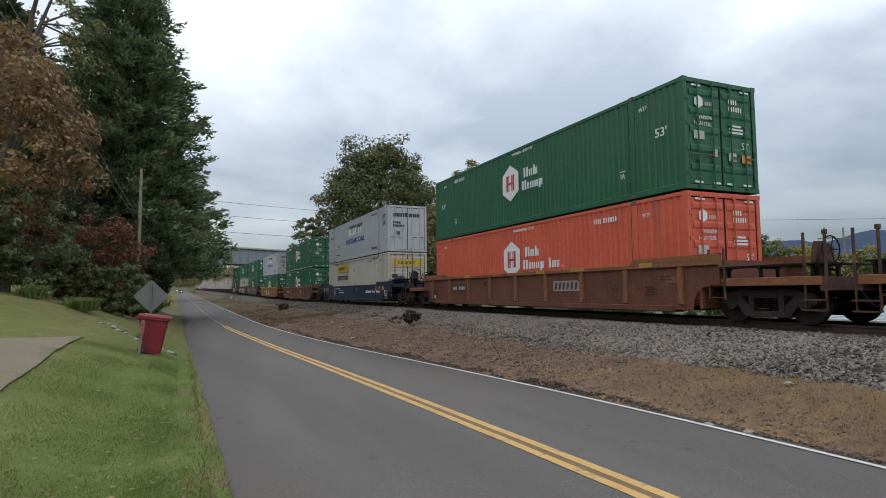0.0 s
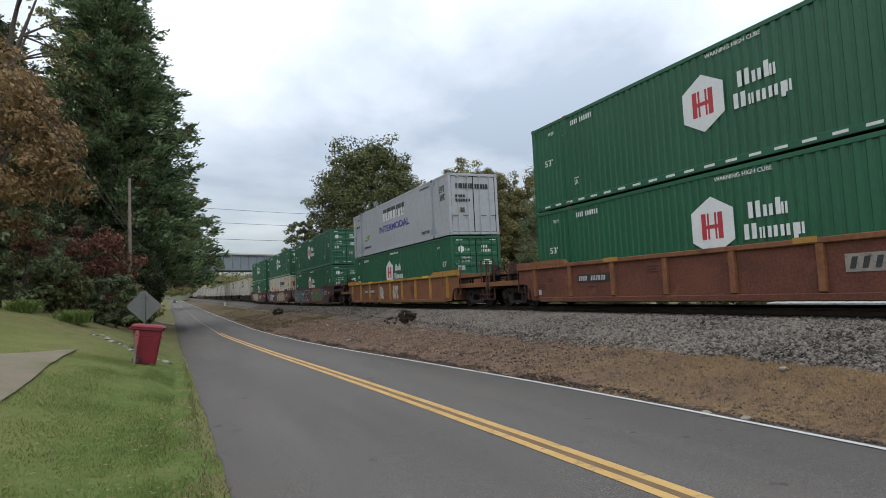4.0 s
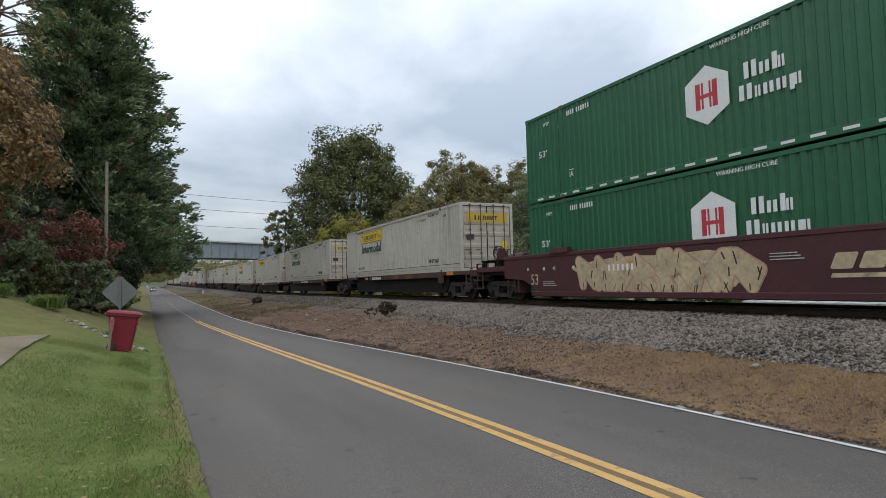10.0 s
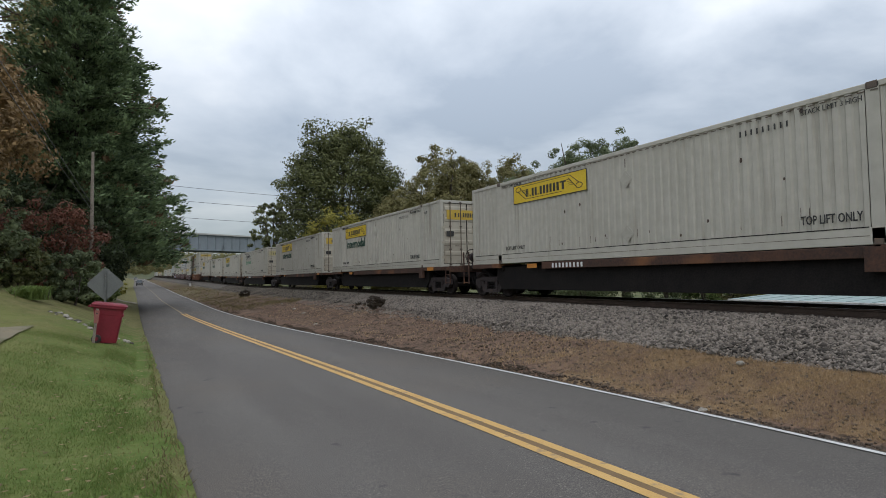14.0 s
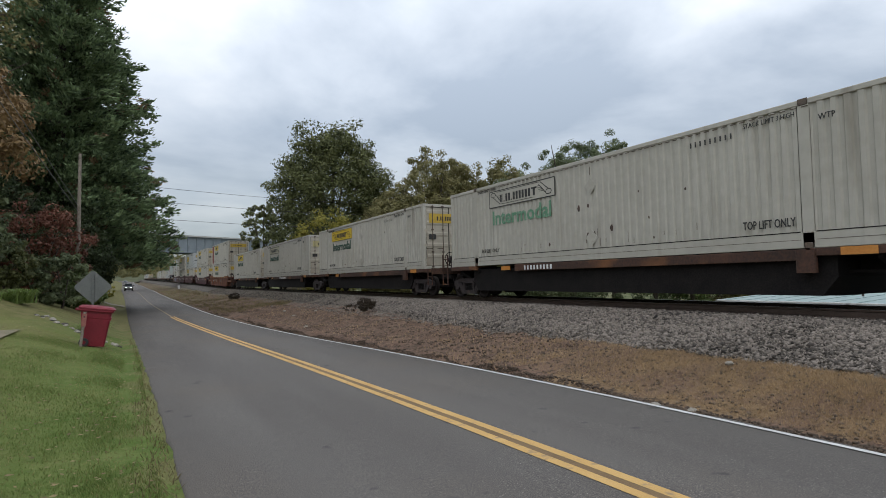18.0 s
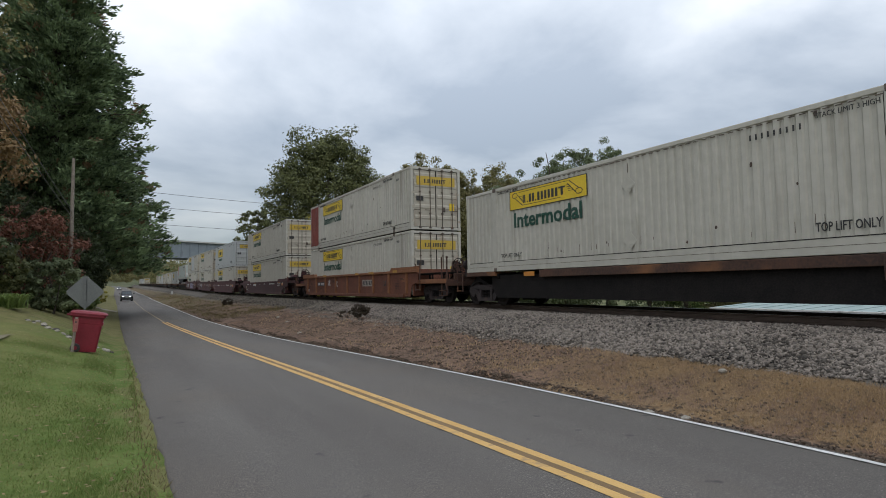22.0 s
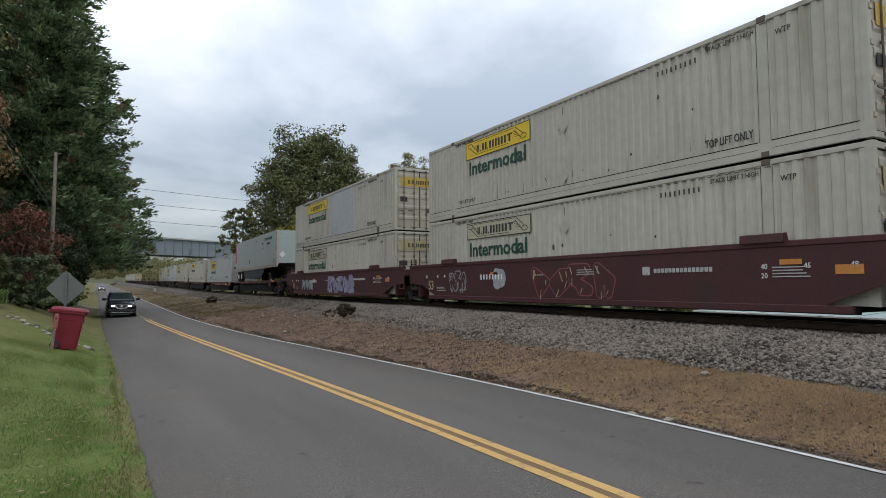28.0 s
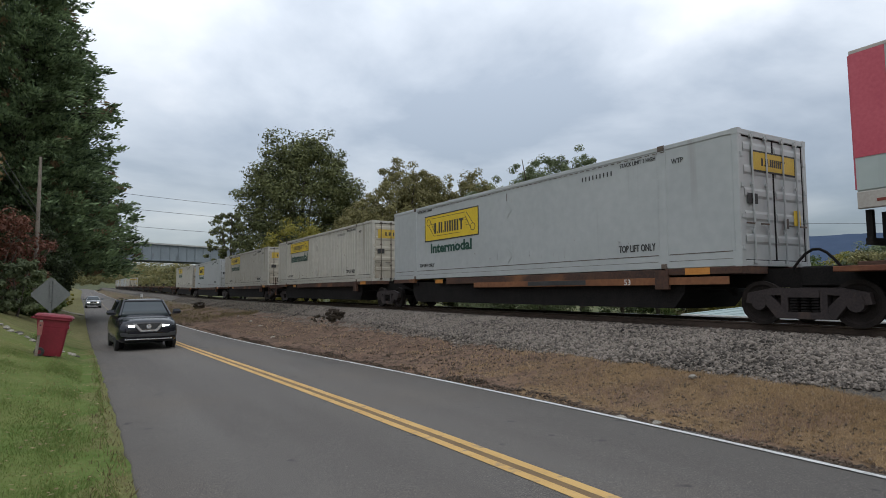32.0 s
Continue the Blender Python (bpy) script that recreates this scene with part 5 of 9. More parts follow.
    for k in (a + 0.15, (a + b) / 2, b - 0.2):
        deck.box(-1.32, -0.62, k - 0.03, k + 0.03, walk_z - 0.05, walk_z)
        deck.box(-1.28, -1.22, k - 0.03, k + 0.03, z, walk_z - 0.05).box(-0.74, -0.68, k - 0.03, k + 0.03, z, walk_z - 0.05)
    part("walkway", deck, BLACK_STEEL, car)
    part("cross_walk", Shape().box(-1.3, 1.3, e - way * 0.32 - 0.12, e - way * 0.32 + 0.12, walk_z + 0.0, walk_z + 0.03).box(-1.25, -1.19, e - way * 0.32 - 0.03, e - way * 0.32 + 0.03, z, walk_z).box(1.19, 1.25, e - way * 0.32 - 0.03, e - way * 0.32 + 0.03, z, walk_z), BLACK_STEEL, car)
    for x, zz in ((-1.05, 1.02 - drop), (-0.95, 0.82 - drop), (0.9, 0.9 - drop)):
        part("brake_pipe", Shape().tube((x, a + 0.1, zz), (x, b, zz), 0.028, 6), BLACK_STEEL, car)


def well_car(label, paint, style, front="coupler", back="coupler", masts=True, top=1.46, chord=None):
    """A container well car. style: 'ribbed' or 'plain' sides; an end is a coupler with its own bogie, or a shared bogie."""
    car = thing("well_car", label, "rail car", "cars of the train")
    y0, y1 = -0.45, LEN + 0.45
    bottom = 0.24
    x = 1.50
    chord = chord or paint
    for side in (-1, 1):
        a, b = sorted((side * x, side * (x - 0.02)))
        if style == "ribbed":
            arch = [(-0.6, 0.84), (-0.35, 0.83), (-0.12, 0.78), (0.05, 0.67), (0.15, 0.48), (0.20, bottom)]
            out = [(y0 - 0.6, top)] + [(y0 + p, q) for p, q in arch] + [(y1 - p, q) for p, q in reversed(arch)] + [(y1 + 0.6, top)]
        else:
            out = [(y0 - 0.9, top), (y0 - 0.9, 0.80), (y0 + 0.3, 0.72), (y0 + 1.5, bottom), (y1 - 1.5, bottom), (y1 - 0.3, 0.72), (y1 + 0.9, 0.80), (y1 + 0.9, top)]
        wall = part("side_wall", Shape().prism(out, "x", a, b), paint, car)
        ya, yb = out[0][0], out[-1][0]
        fx0, fx1 = sorted((side * (x + (0.07 if style == "ribbed" else 0.02)), side * (x - 0.10)))
        part("top_chord", Shape().box(fx0, fx1, ya, yb, top - 0.02, top + 0.10, 0.015), chord, car)
        part("bottom_chord", Shape().box(fx0, fx1, y0 + 0.8, y1 - 0.8, bottom - 0.05, bottom + 0.10, 0.015), paint, car)
        if style == "ribbed":
            for i in range(9):
                y = 0.08 + (LEN - 0.16) * i / 8
                part("rib", Shape().prism([(side * x, bottom + 0.1), (side * (x + 0.075), bottom + 0.14), (side * (x + 0.075), top - 0.02), (side * x, top - 0.02)], "y", y - 0.075, y + 0.075), chord, wall)
        if style == "ribbed" or top < 1.3:
            for e, k in ((ya, 1.88), (yb, LEN - 1.88)):
                g = 0.18 if e < k else -0.18
                part("raised_end", Shape().prism([(e, top + 0.10), (k, top + 0.10), (k - g, top + 0.24), (e, top + 0.24)], "x", fx0, fx1), chord, car)
        for y in (1.93, LEN - 1.93) if style == "plain" and top > 1.3 else ():
            part("guide_bracket", Shape().prism([(side * (x - 0.12), top + 0.08), (side * (x + 0.08), top + 0.08), (side * (x + 0.06), top + 0.24), (side * (x - 0.06), top + 0.26)], "y", y - 0.45, y + 0.45), chord, car)
    part("well_floor", Shape().box(-1.46, 1.46, y0 + 1.0, y0 + 1.5, 0.2, 0.32).box(-1.46, 1.46, y1 - 1.5, y1 - 1.0, 0.2, 0.32).box(-1.46, 1.46, LEN / 2 - 0.3, LEN / 2 + 0.3, 0.2, 0.32)
         .box(-1.46, -1.2, y0 + 0.8, y1 - 0.8, 0.18, 0.30).box(1.2, 1.46, y0 + 0.8, y1 - 0.8, 0.18, 0.30), BLACK_STEEL, car)
    out_y = 1.90 if style == "ribbed" else 2.15
    for way, kind, ye, yb in ((-1, front, y0, -out_y), (1, back, y1, LEN + out_y)):
        bh = Shape().box(-1.48, 1.48, min(ye, ye + way * 0.08), max(ye, ye + way * 0.08), 0.28, 1.45)
        part("bulkhead", bh, paint, car)
        if kind == "coupler":
            e = -3.42 if way < 0 else LEN + 3.42
            end_platform(car, min(e, ye), max(e, ye), DARK_RUST if masts else paint, way, True, masts)
            bogie(car, yb)
            coupler(car, e, way)
            ladder(car, -1.46, ye + way * 0.5, 0.5, top + 0.35)
            if style == "plain":
                part("air_tank", Shape().lathe([(0, 0.05), (0.05, 0.18), (0.10, 0.21), (0.95, 0.21), (1.0, 0.18), (1.05, 0.05)], (-0.95, min(ye + way * 0.25, ye + way * 1.30), 1.50), "y", 16), paint, car, "cylindrical air tank")
                part("tank_saddle", Shape().box(-1.15, -0.75, ye + way * 0.5 - 0.05, ye + way * 0.5 + 0.05, 1.2, 1.34).box(-1.15, -0.75, ye + way * 1.1 - 0.05, ye + way * 1.1 + 0.05, 1.2, 1.34), BLACK_STEEL, car)
        else:
            e = -1.68 if way < 0 else LEN + 1.68
            part("joint_deck", Shape().box(-0.5, 0.5, min(e, ye), max(e, ye), 0.72, 1.12, 0.03).box(-1.3, 1.3, min(ye, ye + way * 1.2), max(ye, ye + way * 1.2), 1.10, 1.16), BLACK_STEEL, car)
            ladder(car, -1.46, ye + way * 0.62, 0.55, top + 0.35)
            if way > 0:
                bogie(car, LEN + 1.68)
    # stencils near the corner
    part("reflector", plate(rect(0.46, 0.17)), RUST_ORANGE if style == "ribbed" else ORANGE_MARK, car, "orange reflector patch", at=Matrix(((0, 0, -1, -x - 0.006), (-1, 0, 0, 0.60), (0, 1, 0, 0.90), (0, 0, 0, 1))))
    return car


def car_mark(car, shape, mat, y, z, x=1.508, name="stencil", label=""):
    return part(name, shape, mat, car, label, at=Matrix(((0, 0, -1, -x), (-1, 0, 0, y), (0, 1, 0, z), (0, 0, 0, 1))))


def car_words(car, words, size, y, z, mat=None, x=1.508, stretch=0.9):
    return lettering("lettering", words, size, mat or WHITE_MARK, car, Matrix(((0, 0, -1, -x), (-1, 0, 0, y), (0, 1, 0, z), (0, 0, 0, 1))), stretch)


AGED_CREAM = surface("aged_cream_lettering", (0.40, 0.315, 0.215), (0.50, 0.405, 0.290), 5, 0.75)


def maroon_marks(car):
    car_words(car, "53", 0.50, LEN - 0.32, 0.56, AGED_CREAM)
    for words, y in (("53", LEN - 0.1), ("48", LEN - 1.0), ("45", LEN - 1.55), ("40", LEN - 2.5), ("40", 1.98), ("45", 1.15), ("48", 0.35)):
        car_words(car, words, 0.15, y, 1.02)
    car_words(car, "20", 0.15, 1.98, 0.84)
    for y, z, n in ((LEN - 1.0, 0.52, 3), (1.75, 0.86, 4), (LEN - 8.9, 1.0, 3)):
        car_mark(car, blocks([(0, 0.06 * i, 0.022, [0.72 - 0.07 * (i % 3)], 0) for i in range(n)]), DULL_MARK, y, z)
    car_mark(car, bars(8, 0.12, 0.17, 0.055), WHITE_MARK, LEN - 4.1, 0.92)
    car_mark(car, blocks([(0.34, 0, 0.10, [0.08] * 15, 0.025), (0, -0.05, 0.2, [0.22], 0)]), DULL_MARK, LEN - 11.2, 1.0)
    car_mark(car, plate(rect(0.42, 0.10)), ORANGE_MARK, LEN - 4.7, 1.06, label="orange reflector patch")
    car_mark(car, plate(rect(0.42, 0.10)), ORANGE_MARK, 1.6, 1.10, label="orange reflector patch")
    car_mark(car, bars(5, 0.07, 0.05, 0.03), DULL_MARK, LEN - 7.0, 1.0)


def rust_marks(car, chalk=False):
    car_words(car, "53", 0.36, 2.80, 0.72, DARK_MARK)
    patch = surface("pale_stencil_patch", (0.20, 0.17, 0.15), (0.30, 0.27, 0.24), 4, dirt=(0.12, 0.05, 0.03), dirt_amount=0.45, dirt_scale=5)
    car_mark(car, plate([(0, 0), (1.46, 0), (1.46, 0.25), (1.30, 0.34), (0, 0.34)]), patch, LEN - 10.5, 0.72, label="pale painted patch")
    car_mark(car, blocks([(0.08, 0.06, 0.22, [0.10, 0.10, 0.10, 0.10, 0.10, 0.10], 0.12)], 0.25), DARK_MARK, LEN - 10.5, 0.72, 1.516)
    car_mark(car, plate(rect(1.50, 0.24)), DARK_MARK, LEN - 2.40, 0.78, label="black number panel")
    car_mark(car, blocks([(0.08, 0.05, 0.14, [0.07] * 4, 0.035), (0.66, 0.05, 0.14, [0.07] * 6, 0.045)], 0.2), DULL_MARK, LEN - 2.40, 0.78, 1.516)
    for y, z, n in ((LEN - 0.25, 0.60, 3), (LEN - 0.75, 0.86, 2), (LEN - 5.4, 0.95, 3), (LEN - 2.9, 0.62, 1), (1.35, 0.60, 4), (0.8, 0.98, 2)):
        car_mark(car, blocks([(0, 0.07 * i, 0.03, [0.42 - 0.06 * (i % 2)], 0) for i in range(n)]), DARK_RUST, y, z)
    car_mark(car, plate(rect(0.16, 0.18)), DULL_MARK, LEN - 0.22, 0.42, label="small white plate")
    for x0, z in ((LEN - 4.55, 0.80), (LEN - 5.95, 0.72)) if chalk else ():
        pts = [(0.0, 0.30, 0.001), (0.03, 0.02, 0.001), (0.16, 0.0, 0.001), (0.20, 0.30, 0.001), (0.26, 0.34, 0.001), (0.27, 0.02, 0.001), (0.42, 0.0, 0.001), (0.30, 0.17, 0.001), (0.45, 0.30, 0.001)]
        car_mark(car, Shape().run(pts, 0.009, 5), DULL_MARK, x0, z, name="graffiti", label="thin chalk scribble")
    for i, (w, y) in enumerate(((0.5, 1.5), (0.7, 4.6), (0.5, 6.6), (0.6, 12.4))):
        car_mark(car, plate(rect(w, 0.12)), CHORD_YELLOW, y, 1.33, 1.572, "chord_patch", "faded yellow paint patch")


def splat(rnd, w, h, n=18):
    """An uneven closed outline."""
    pts = []
    ph = rnd.uniform(0, 6)
    for i in range(n):
        a = 2 * math.pi * i / n
        r = (abs(math.cos(a)) ** 3 + abs(math.sin(a)) ** 3) ** (-1 / 3) * (1 + 0.10 * math.sin(3 * a + ph) + rnd.uniform(-0.10, 0.06))
        pts.append((0.5 * w * math.cos(a) * r, 0.5 * h * math.sin(a) * min(r, 1.12)))
    return pts


def flat_poly(s, pts, dx, dy, z):
    s.prism([(p + dx, q + dy) for p, q in pts], "z", z, z + 0.003)


def graffiti(car, seed, y, w, colours, z=0.72, h=0.80):
    """Spray paint: thick overlapping strokes with outlines and drips, unreadable."""
    rnd = random.Random(seed)
    n = max(3, int(w / 0.72))
    out, fill, spot = Shape(), Shape(), Shape()
    level = 0

    def capsule(s, a, b, r, lift):
        d = math.atan2(b[1] - a[1], b[0] - a[0])
        pts = [(a[0] + r * math.cos(d + t), a[1] + r * math.sin(d + t)) for t in (1.57, 2.1, 2.6, 3.14, 3.7, 4.2, 4.71)]
        pts += [(b[0] + r * math.cos(d + t), b[1] + r * math.sin(d + t)) for t in (-1.57, -1.0, -0.5, 0, 0.5, 1.0, 1.57)]
        s.prism(pts, "z", lift, lift + 0.002)
    for i in range(n):
        cx, pw = -(w / 2) + (i + 0.5) * w / n, w / n
        ph = h * rnd.uniform(0.84, 1.0)
        cy, lean = rnd.uniform(-0.05, 0.05), rnd.uniform(-0.3, 0.3)
        thick = min(pw, 0.8) * rnd.uniform(0.15, 0.20)
        xs = (-0.34 * pw, 0.0, 0.34 * pw)
        ys = (-0.5 * ph + thick, 0.0, 0.5 * ph - thick)
        knots = [(rnd.choice(xs[:2]), ys[0]), (xs[0], ys[rnd.choice((1, 2))]), (xs[rnd.choice((0, 1))], ys[2]), (xs[2], ys[rnd.choice((1, 2))]), (xs[rnd.choice((0, 1))], ys[1]), (xs[2], ys[rnd.choice((0, 1))]), (xs[rnd.choice((1, 2))], ys[0])]
        knots = [(cx + p + lean * q, cy + q) for p, q in knots]
        rim = thick + 0.035
        for a, b in zip(knots, knots[1:]):
            if abs(a[0] - b[0]) + abs(a[1] - b[1]) < 0.05:
                continue
            level += 1
            capsule(out, a, b, rim, 0.0008 + 0.00006 * level)
            capsule(fill, a, b, thick, 0.006 + 0.00006 * level)
        for _ in range(4):
            a = rnd.choice(knots)
            drip = rnd.uniform(0.05, 0.22)
            capsule(spot, (a[0] + rnd.uniform(-0.5, 0.5) * thick, a[1] + 0.4 * thick), (a[0] + rnd.uniform(-0.6, 0.6) * thick, a[1] - drip), rnd.uniform(0.008, 0.020), 0.0125)
    g = car_mark(car, fill, colours[0], y, z, 1.506, "graffiti", "spray-painted graffiti")
    part("graffiti_outline", out, colours[1], g)
    part("graffiti_mark", spot, colours[2] if len(colours) > 2 else colours[1], g)


SPRAY = {name: surface("spray_" + name, tuple(0.62 * c for c in col), col, 1.6, 0.75, fine=6, dirt=tuple(0.35 * c + 0.02 for c in col), dirt_amount=0.38, dirt_scale=2.2) for name, col in (
    ("silver", (0.36, 0.38, 0.40)), ("teal", (0.055, 0.125, 0.120)), ("green", (0.075, 0.200, 0.070)), ("red", (0.42, 0.06, 0.03)), ("cream", (0.50, 0.40, 0.25)),
    ("lilac", (0.27, 0.26, 0.38)), ("black", (0.012, 0.012, 0.014)), ("rose", (0.24, 0.07, 0.08)), ("white", (0.55, 0.55, 0.55)), ("maroon", (0.07, 0.018, 0.018)), ("salmon", (0.30, 0.085, 0.070)), ("blue", (0.05, 0.14, 0.30)), ("peach", (0.46, 0.26, 0.17)))}


def spine_car(label, front_gap, back_gap, rail_paint=None, flat=False):
    """A spine car: one central beam with saddles and brackets. A gap: metres to the next load over a shared bogie (this car carries the rear one); None: a coupler with a bogie of its own."""
    car = thing("spine_car", label, "rail car", "cars of the train")
    rail_paint = rail_paint or SPINE_BROWN
    y0 = -0.9 if front_gap is None else -front_gap / 2
    y1 = LEN + 0.9 if back_gap is None else LEN + back_gap / 2
    beam = [(y0, 0.72), (1.5, 0.72), (1.9, 0.24), (LEN - 1.9, 0.24), (LEN - 1.5, 0.72), (y1, 0.72), (y1, 1.12), (y0, 1.12)]
    part("centre_beam", Shape().prism(beam, "x", -0.42, 0.42), BLACK_STEEL, car)
    part("beam_web", Shape().prism([(1.5, 0.62), (1.8, 0.26), (LEN - 1.8, 0.26), (LEN - 1.5, 0.62), (LEN - 1.5, 1.05), (1.5, 1.05)], "x", -1.16, 1.16), BLACK_STEEL, car)
    for side in (-1, 1):
        a, b = sorted((side * 1.30, side * 1.22))
        part("side_sill", Shape().box(a, b, 2.0, LEN - 4.4, 0.94, 1.16, 0.01), rail_paint, car)
        part("saddle", Shape().box(*sorted((side * 0.4, side * 1.32)), 0.0, 1.9, 1.02, 1.17, 0.01), rail_paint, car)
        part("saddle", Shape().box(*sorted((side * 0.4, side * 1.32)), LEN - 1.9, LEN, 1.02, 1.17, 0.01), rail_paint, car)
        for y in (0.75, 2.35, LEN - 1.93, LEN - 0.75, 6.2, 9.6):
            part("bracket", Shape().prism([(side * 0.42, 0.55), (side * 1.22, 0.95), (side * 1.22, 1.10), (side * 0.42, 1.10)], "y", y - 0.05, y + 0.05), BLACK_STEEL, car)
        part("lift_bracket", Shape().box(*sorted((side * 1.24, side * 1.38)), 1.80, 2.16, 0.70, 1.14, 0.02), rail_paint, car)
    part("air_tank", Shape().lathe([(0, 0.05), (0.03, 0.2), (1.0, 0.2), (1.03, 0.05)], (-0.75, 11.6, 0.78), "y", 14), BLACK_STEEL, car)
    part("brake_pipe", Shape().tube((-0.8, 0.5, 0.72), (-0.8, LEN - 0.5, 0.72), 0.03, 6), BLACK_STEEL, car)
    for way, gap in ((-1, front_gap), (1, back_gap)):
        e = y0 if way < 0 else y1
        if gap is None:
            bogie(car, 0.75 if way < 0 else LEN - 0.95)
            coupler(car, e, way)
            if way > 0:
                hand_brake(car, -0.85, e - way * 0.02, 1.55, -way)
                ladder(car, -1.30, e - way * 0.35, 0.45, 1.7, 0.4)
            else:
                ladder(car, -1.30, e + 0.3, 0.45, 1.10, 0.4)
            part("end_sill", Shape().box(-1.36, 1.36, e - 0.05, e + 0.05, 0.92, 1.18, 0.01), rail_paint, car)
        elif way > 0:
            bogie(car, e)
            part("joint_deck", Shape().box(-0.55, 0.55, e - gap / 2, e + 0.3, 0.74, 1.14, 0.03), BLACK_STEEL, car)
            pts = [Vector((-0.55, e - 0.45 + 0.13 * i, 1.10 + 0.38 * math.sin(math.pi * i / 7))) for i in range(8)]
            part("air_hose", Shape().run(pts, 0.028), BLACK_STEEL, car)
    car_mark(car, plate(rect(0.62, 0.15)), ORANGE_MARK, 1.35, 1.02, 1.326, "reflector", "orange reflector patch")
    if not flat:
        car_mark(car, plate(rect(0.55, 0.14)), ORANGE_MARK, LEN - 3.6, 0.98, 1.308, "reflector", "orange reflector patch")
    return car


def semi_trailer():
    box = thing("semi_trailer", "pale green-white highway trailer riding on a flat spine car", "trailer")
    L2 = 16.1
    z0, z1 = 1.02, 3.84
    part("body", Shape().box(-HALF, HALF, 0, L2, z0 + 0.30, z1, 0.03), TRAILER_PAINT, box)
    seams = Shape()
    for i in range(1, 13):
        seams.box(-HALF - 0.003, -HALF + 0.004, i * 1.22, i * 1.22 + 0.008, z0 + 0.32, z1 - 0.06)
    part("panel_seam", seams, ALLOY, box)
    part("top_rail", Shape().box(-HALF - 0.012, -HALF + 0.05, 0, L2, z1 - 0.06, z1 + 0.012, 0.01).box(HALF - 0.05, HALF + 0.012, 0, L2, z1 - 0.06, z1 + 0.012, 0.01), ALLOY, box)
    for side in (-1, 1):
        a, b = sorted((side * (HALF + 0.014), side * (HALF - 0.1)))
        part("bottom_rail", Shape().box(a, b, 0, L2, z0, z0 + 0.30, 0.012), ALLOY, box)
        part("corner_post", Shape().box(*sorted((side * (HALF + 0.014), side * (HALF - 0.22))), -0.014, 0.24, z0 + 0.2, z1, 0.03), ALLOY, box)
        part("skirt", Shape().prism([(3.9, z0 + 0.02), (5.2, z0 - 0.72), (11.9, z0 - 0.72), (12.3, z0 + 0.02)], "x", *sorted((side * (HALF - 0.04), side * (HALF - 0.07)))), SKIRT_NAVY, box)
        part("rear_panel", Shape().box(*sorted((side * (HALF + 0.010), side * (HALF - 0.02))), L2 - 0.55, L2, z0 + 0.9, z1 - 0.02), PINK_DOOR, box, "pink-red panel")
    part("rear_door", Shape().box(-HALF + 0.05, HALF - 0.05, L2, L2 + 0.05, z0 + 0.35, z1 - 0.05), PINK_DOOR, box)
    part("rear_guard", Shape().box(-1.1, 1.1, L2 - 0.1, L2, z0 - 0.62, z0 - 0.50).box(-1.05, -0.95, L2 - 0.1, L2, z0 - 0.6, z0).box(0.95, 1.05, L2 - 0.1, L2, z0 - 0.6, z0).box(-0.45, -0.37, L2 - 0.1, L2, z0 - 0.6, z0), BLACK_STEEL, box)
    part("chassis", Shape().box(-0.5, 0.5, 0.3, L2 - 0.1, z0 - 0.18, z0 + 0.04).box(-0.55, 0.55, 12.4, 15.6, z0 - 0.45, z0 - 0.1), BLACK_STEEL, box)
    for y in (13.2, 14.45):
        w = part("axle", Shape().tube((-1.1, y, z0 - 0.46), (1.1, y, z0 - 0.46), 0.07, 8), BLACK_STEEL, box)
        for side in (-1, 1):
            t = Shape().lathe([(0, 0.28), (0, 0.46), (0.04, 0.51), (0.24, 0.51), (0.28, 0.46), (0.28, 0.28)], (side * 1.14 - 0.14, y, z0 - 0.46), "x", 28)
            tyre = part("tyre", t, RUBBER, w, smooth=False)
            part("rim", Shape().lathe([(-side * 0.02, 0.02), (side * 0.05, 0.09), (side * 0.05, 0.10), (-side * 0.06, 0.13), (-side * 0.04, 0.24), (side * 0.10, 0.22), (side * 0.145, 0.24), (side * 0.145, 0.21)], (side * 1.14, y, z0 - 0.46), "x", 24), WHITE_MARK, w, "white steel rim")
    for side in (-1, 1):
        leg = Shape().box(side * 0.8 - 0.07, side * 0.8 + 0.07, 2.9, 3.05, z0 - 0.98, z0, 0.01).box(side * 0.8 - 0.14, side * 0.8 + 0.14, 2.85, 3.1, z0 - 1.0, z0 - 0.97)
        leg.prism([(2.2, z0), (3.4, z0), (3.1, z0 - 0.35), (2.8, z0 - 0.35)], "x", side * 0.8 - 0.02, side * 0.8 + 0.02)
        part("landing_leg", leg, BLACK_STEEL, box)
    # markings
    y = 5.0
    for q in ([(0.42, 0.95), (0.56, 0.70), (0.42, 0.76), (0.28, 0.70)], [(0.0, 0.02), (0.30, 0.06), (0.16, 0.12), (0.12, 0.28)], [(0.84, 0.02), (0.54, 0.06), (0.68, 0.12), (0.72, 0.28)]):
        part("arrowhead_mark", Shape().prism(q, "z", 0, 0.005), RED_MARK, box, "red arrowhead", at=on_side(y, z0 + 1.56, 0.004))
    part("brand_blocks", blocks([(0.16, 0.42, 0.13, [0.09] * 5, 0.02)]), DARK_MARK, box, at=on_side(y, z0 + 1.56, 0.004))
    fit_text(box, "TRANSPORTATION", 3.95, 1.46, z0 + 2.24, 0.24, DARK_MARK, 0.006, 0.006)
    part("brand_blocks", blocks([(0, 0, 0.17, [0.075] * 9, 0.03)]), DARK_MARK, box, at=on_side(3.1, z0 + 1.88, 0.004))
    lettering("lettering", "53'", 0.34, DARK_MARK, box, on_side(0.95, z0 + 0.40, 0.004), 0.9)
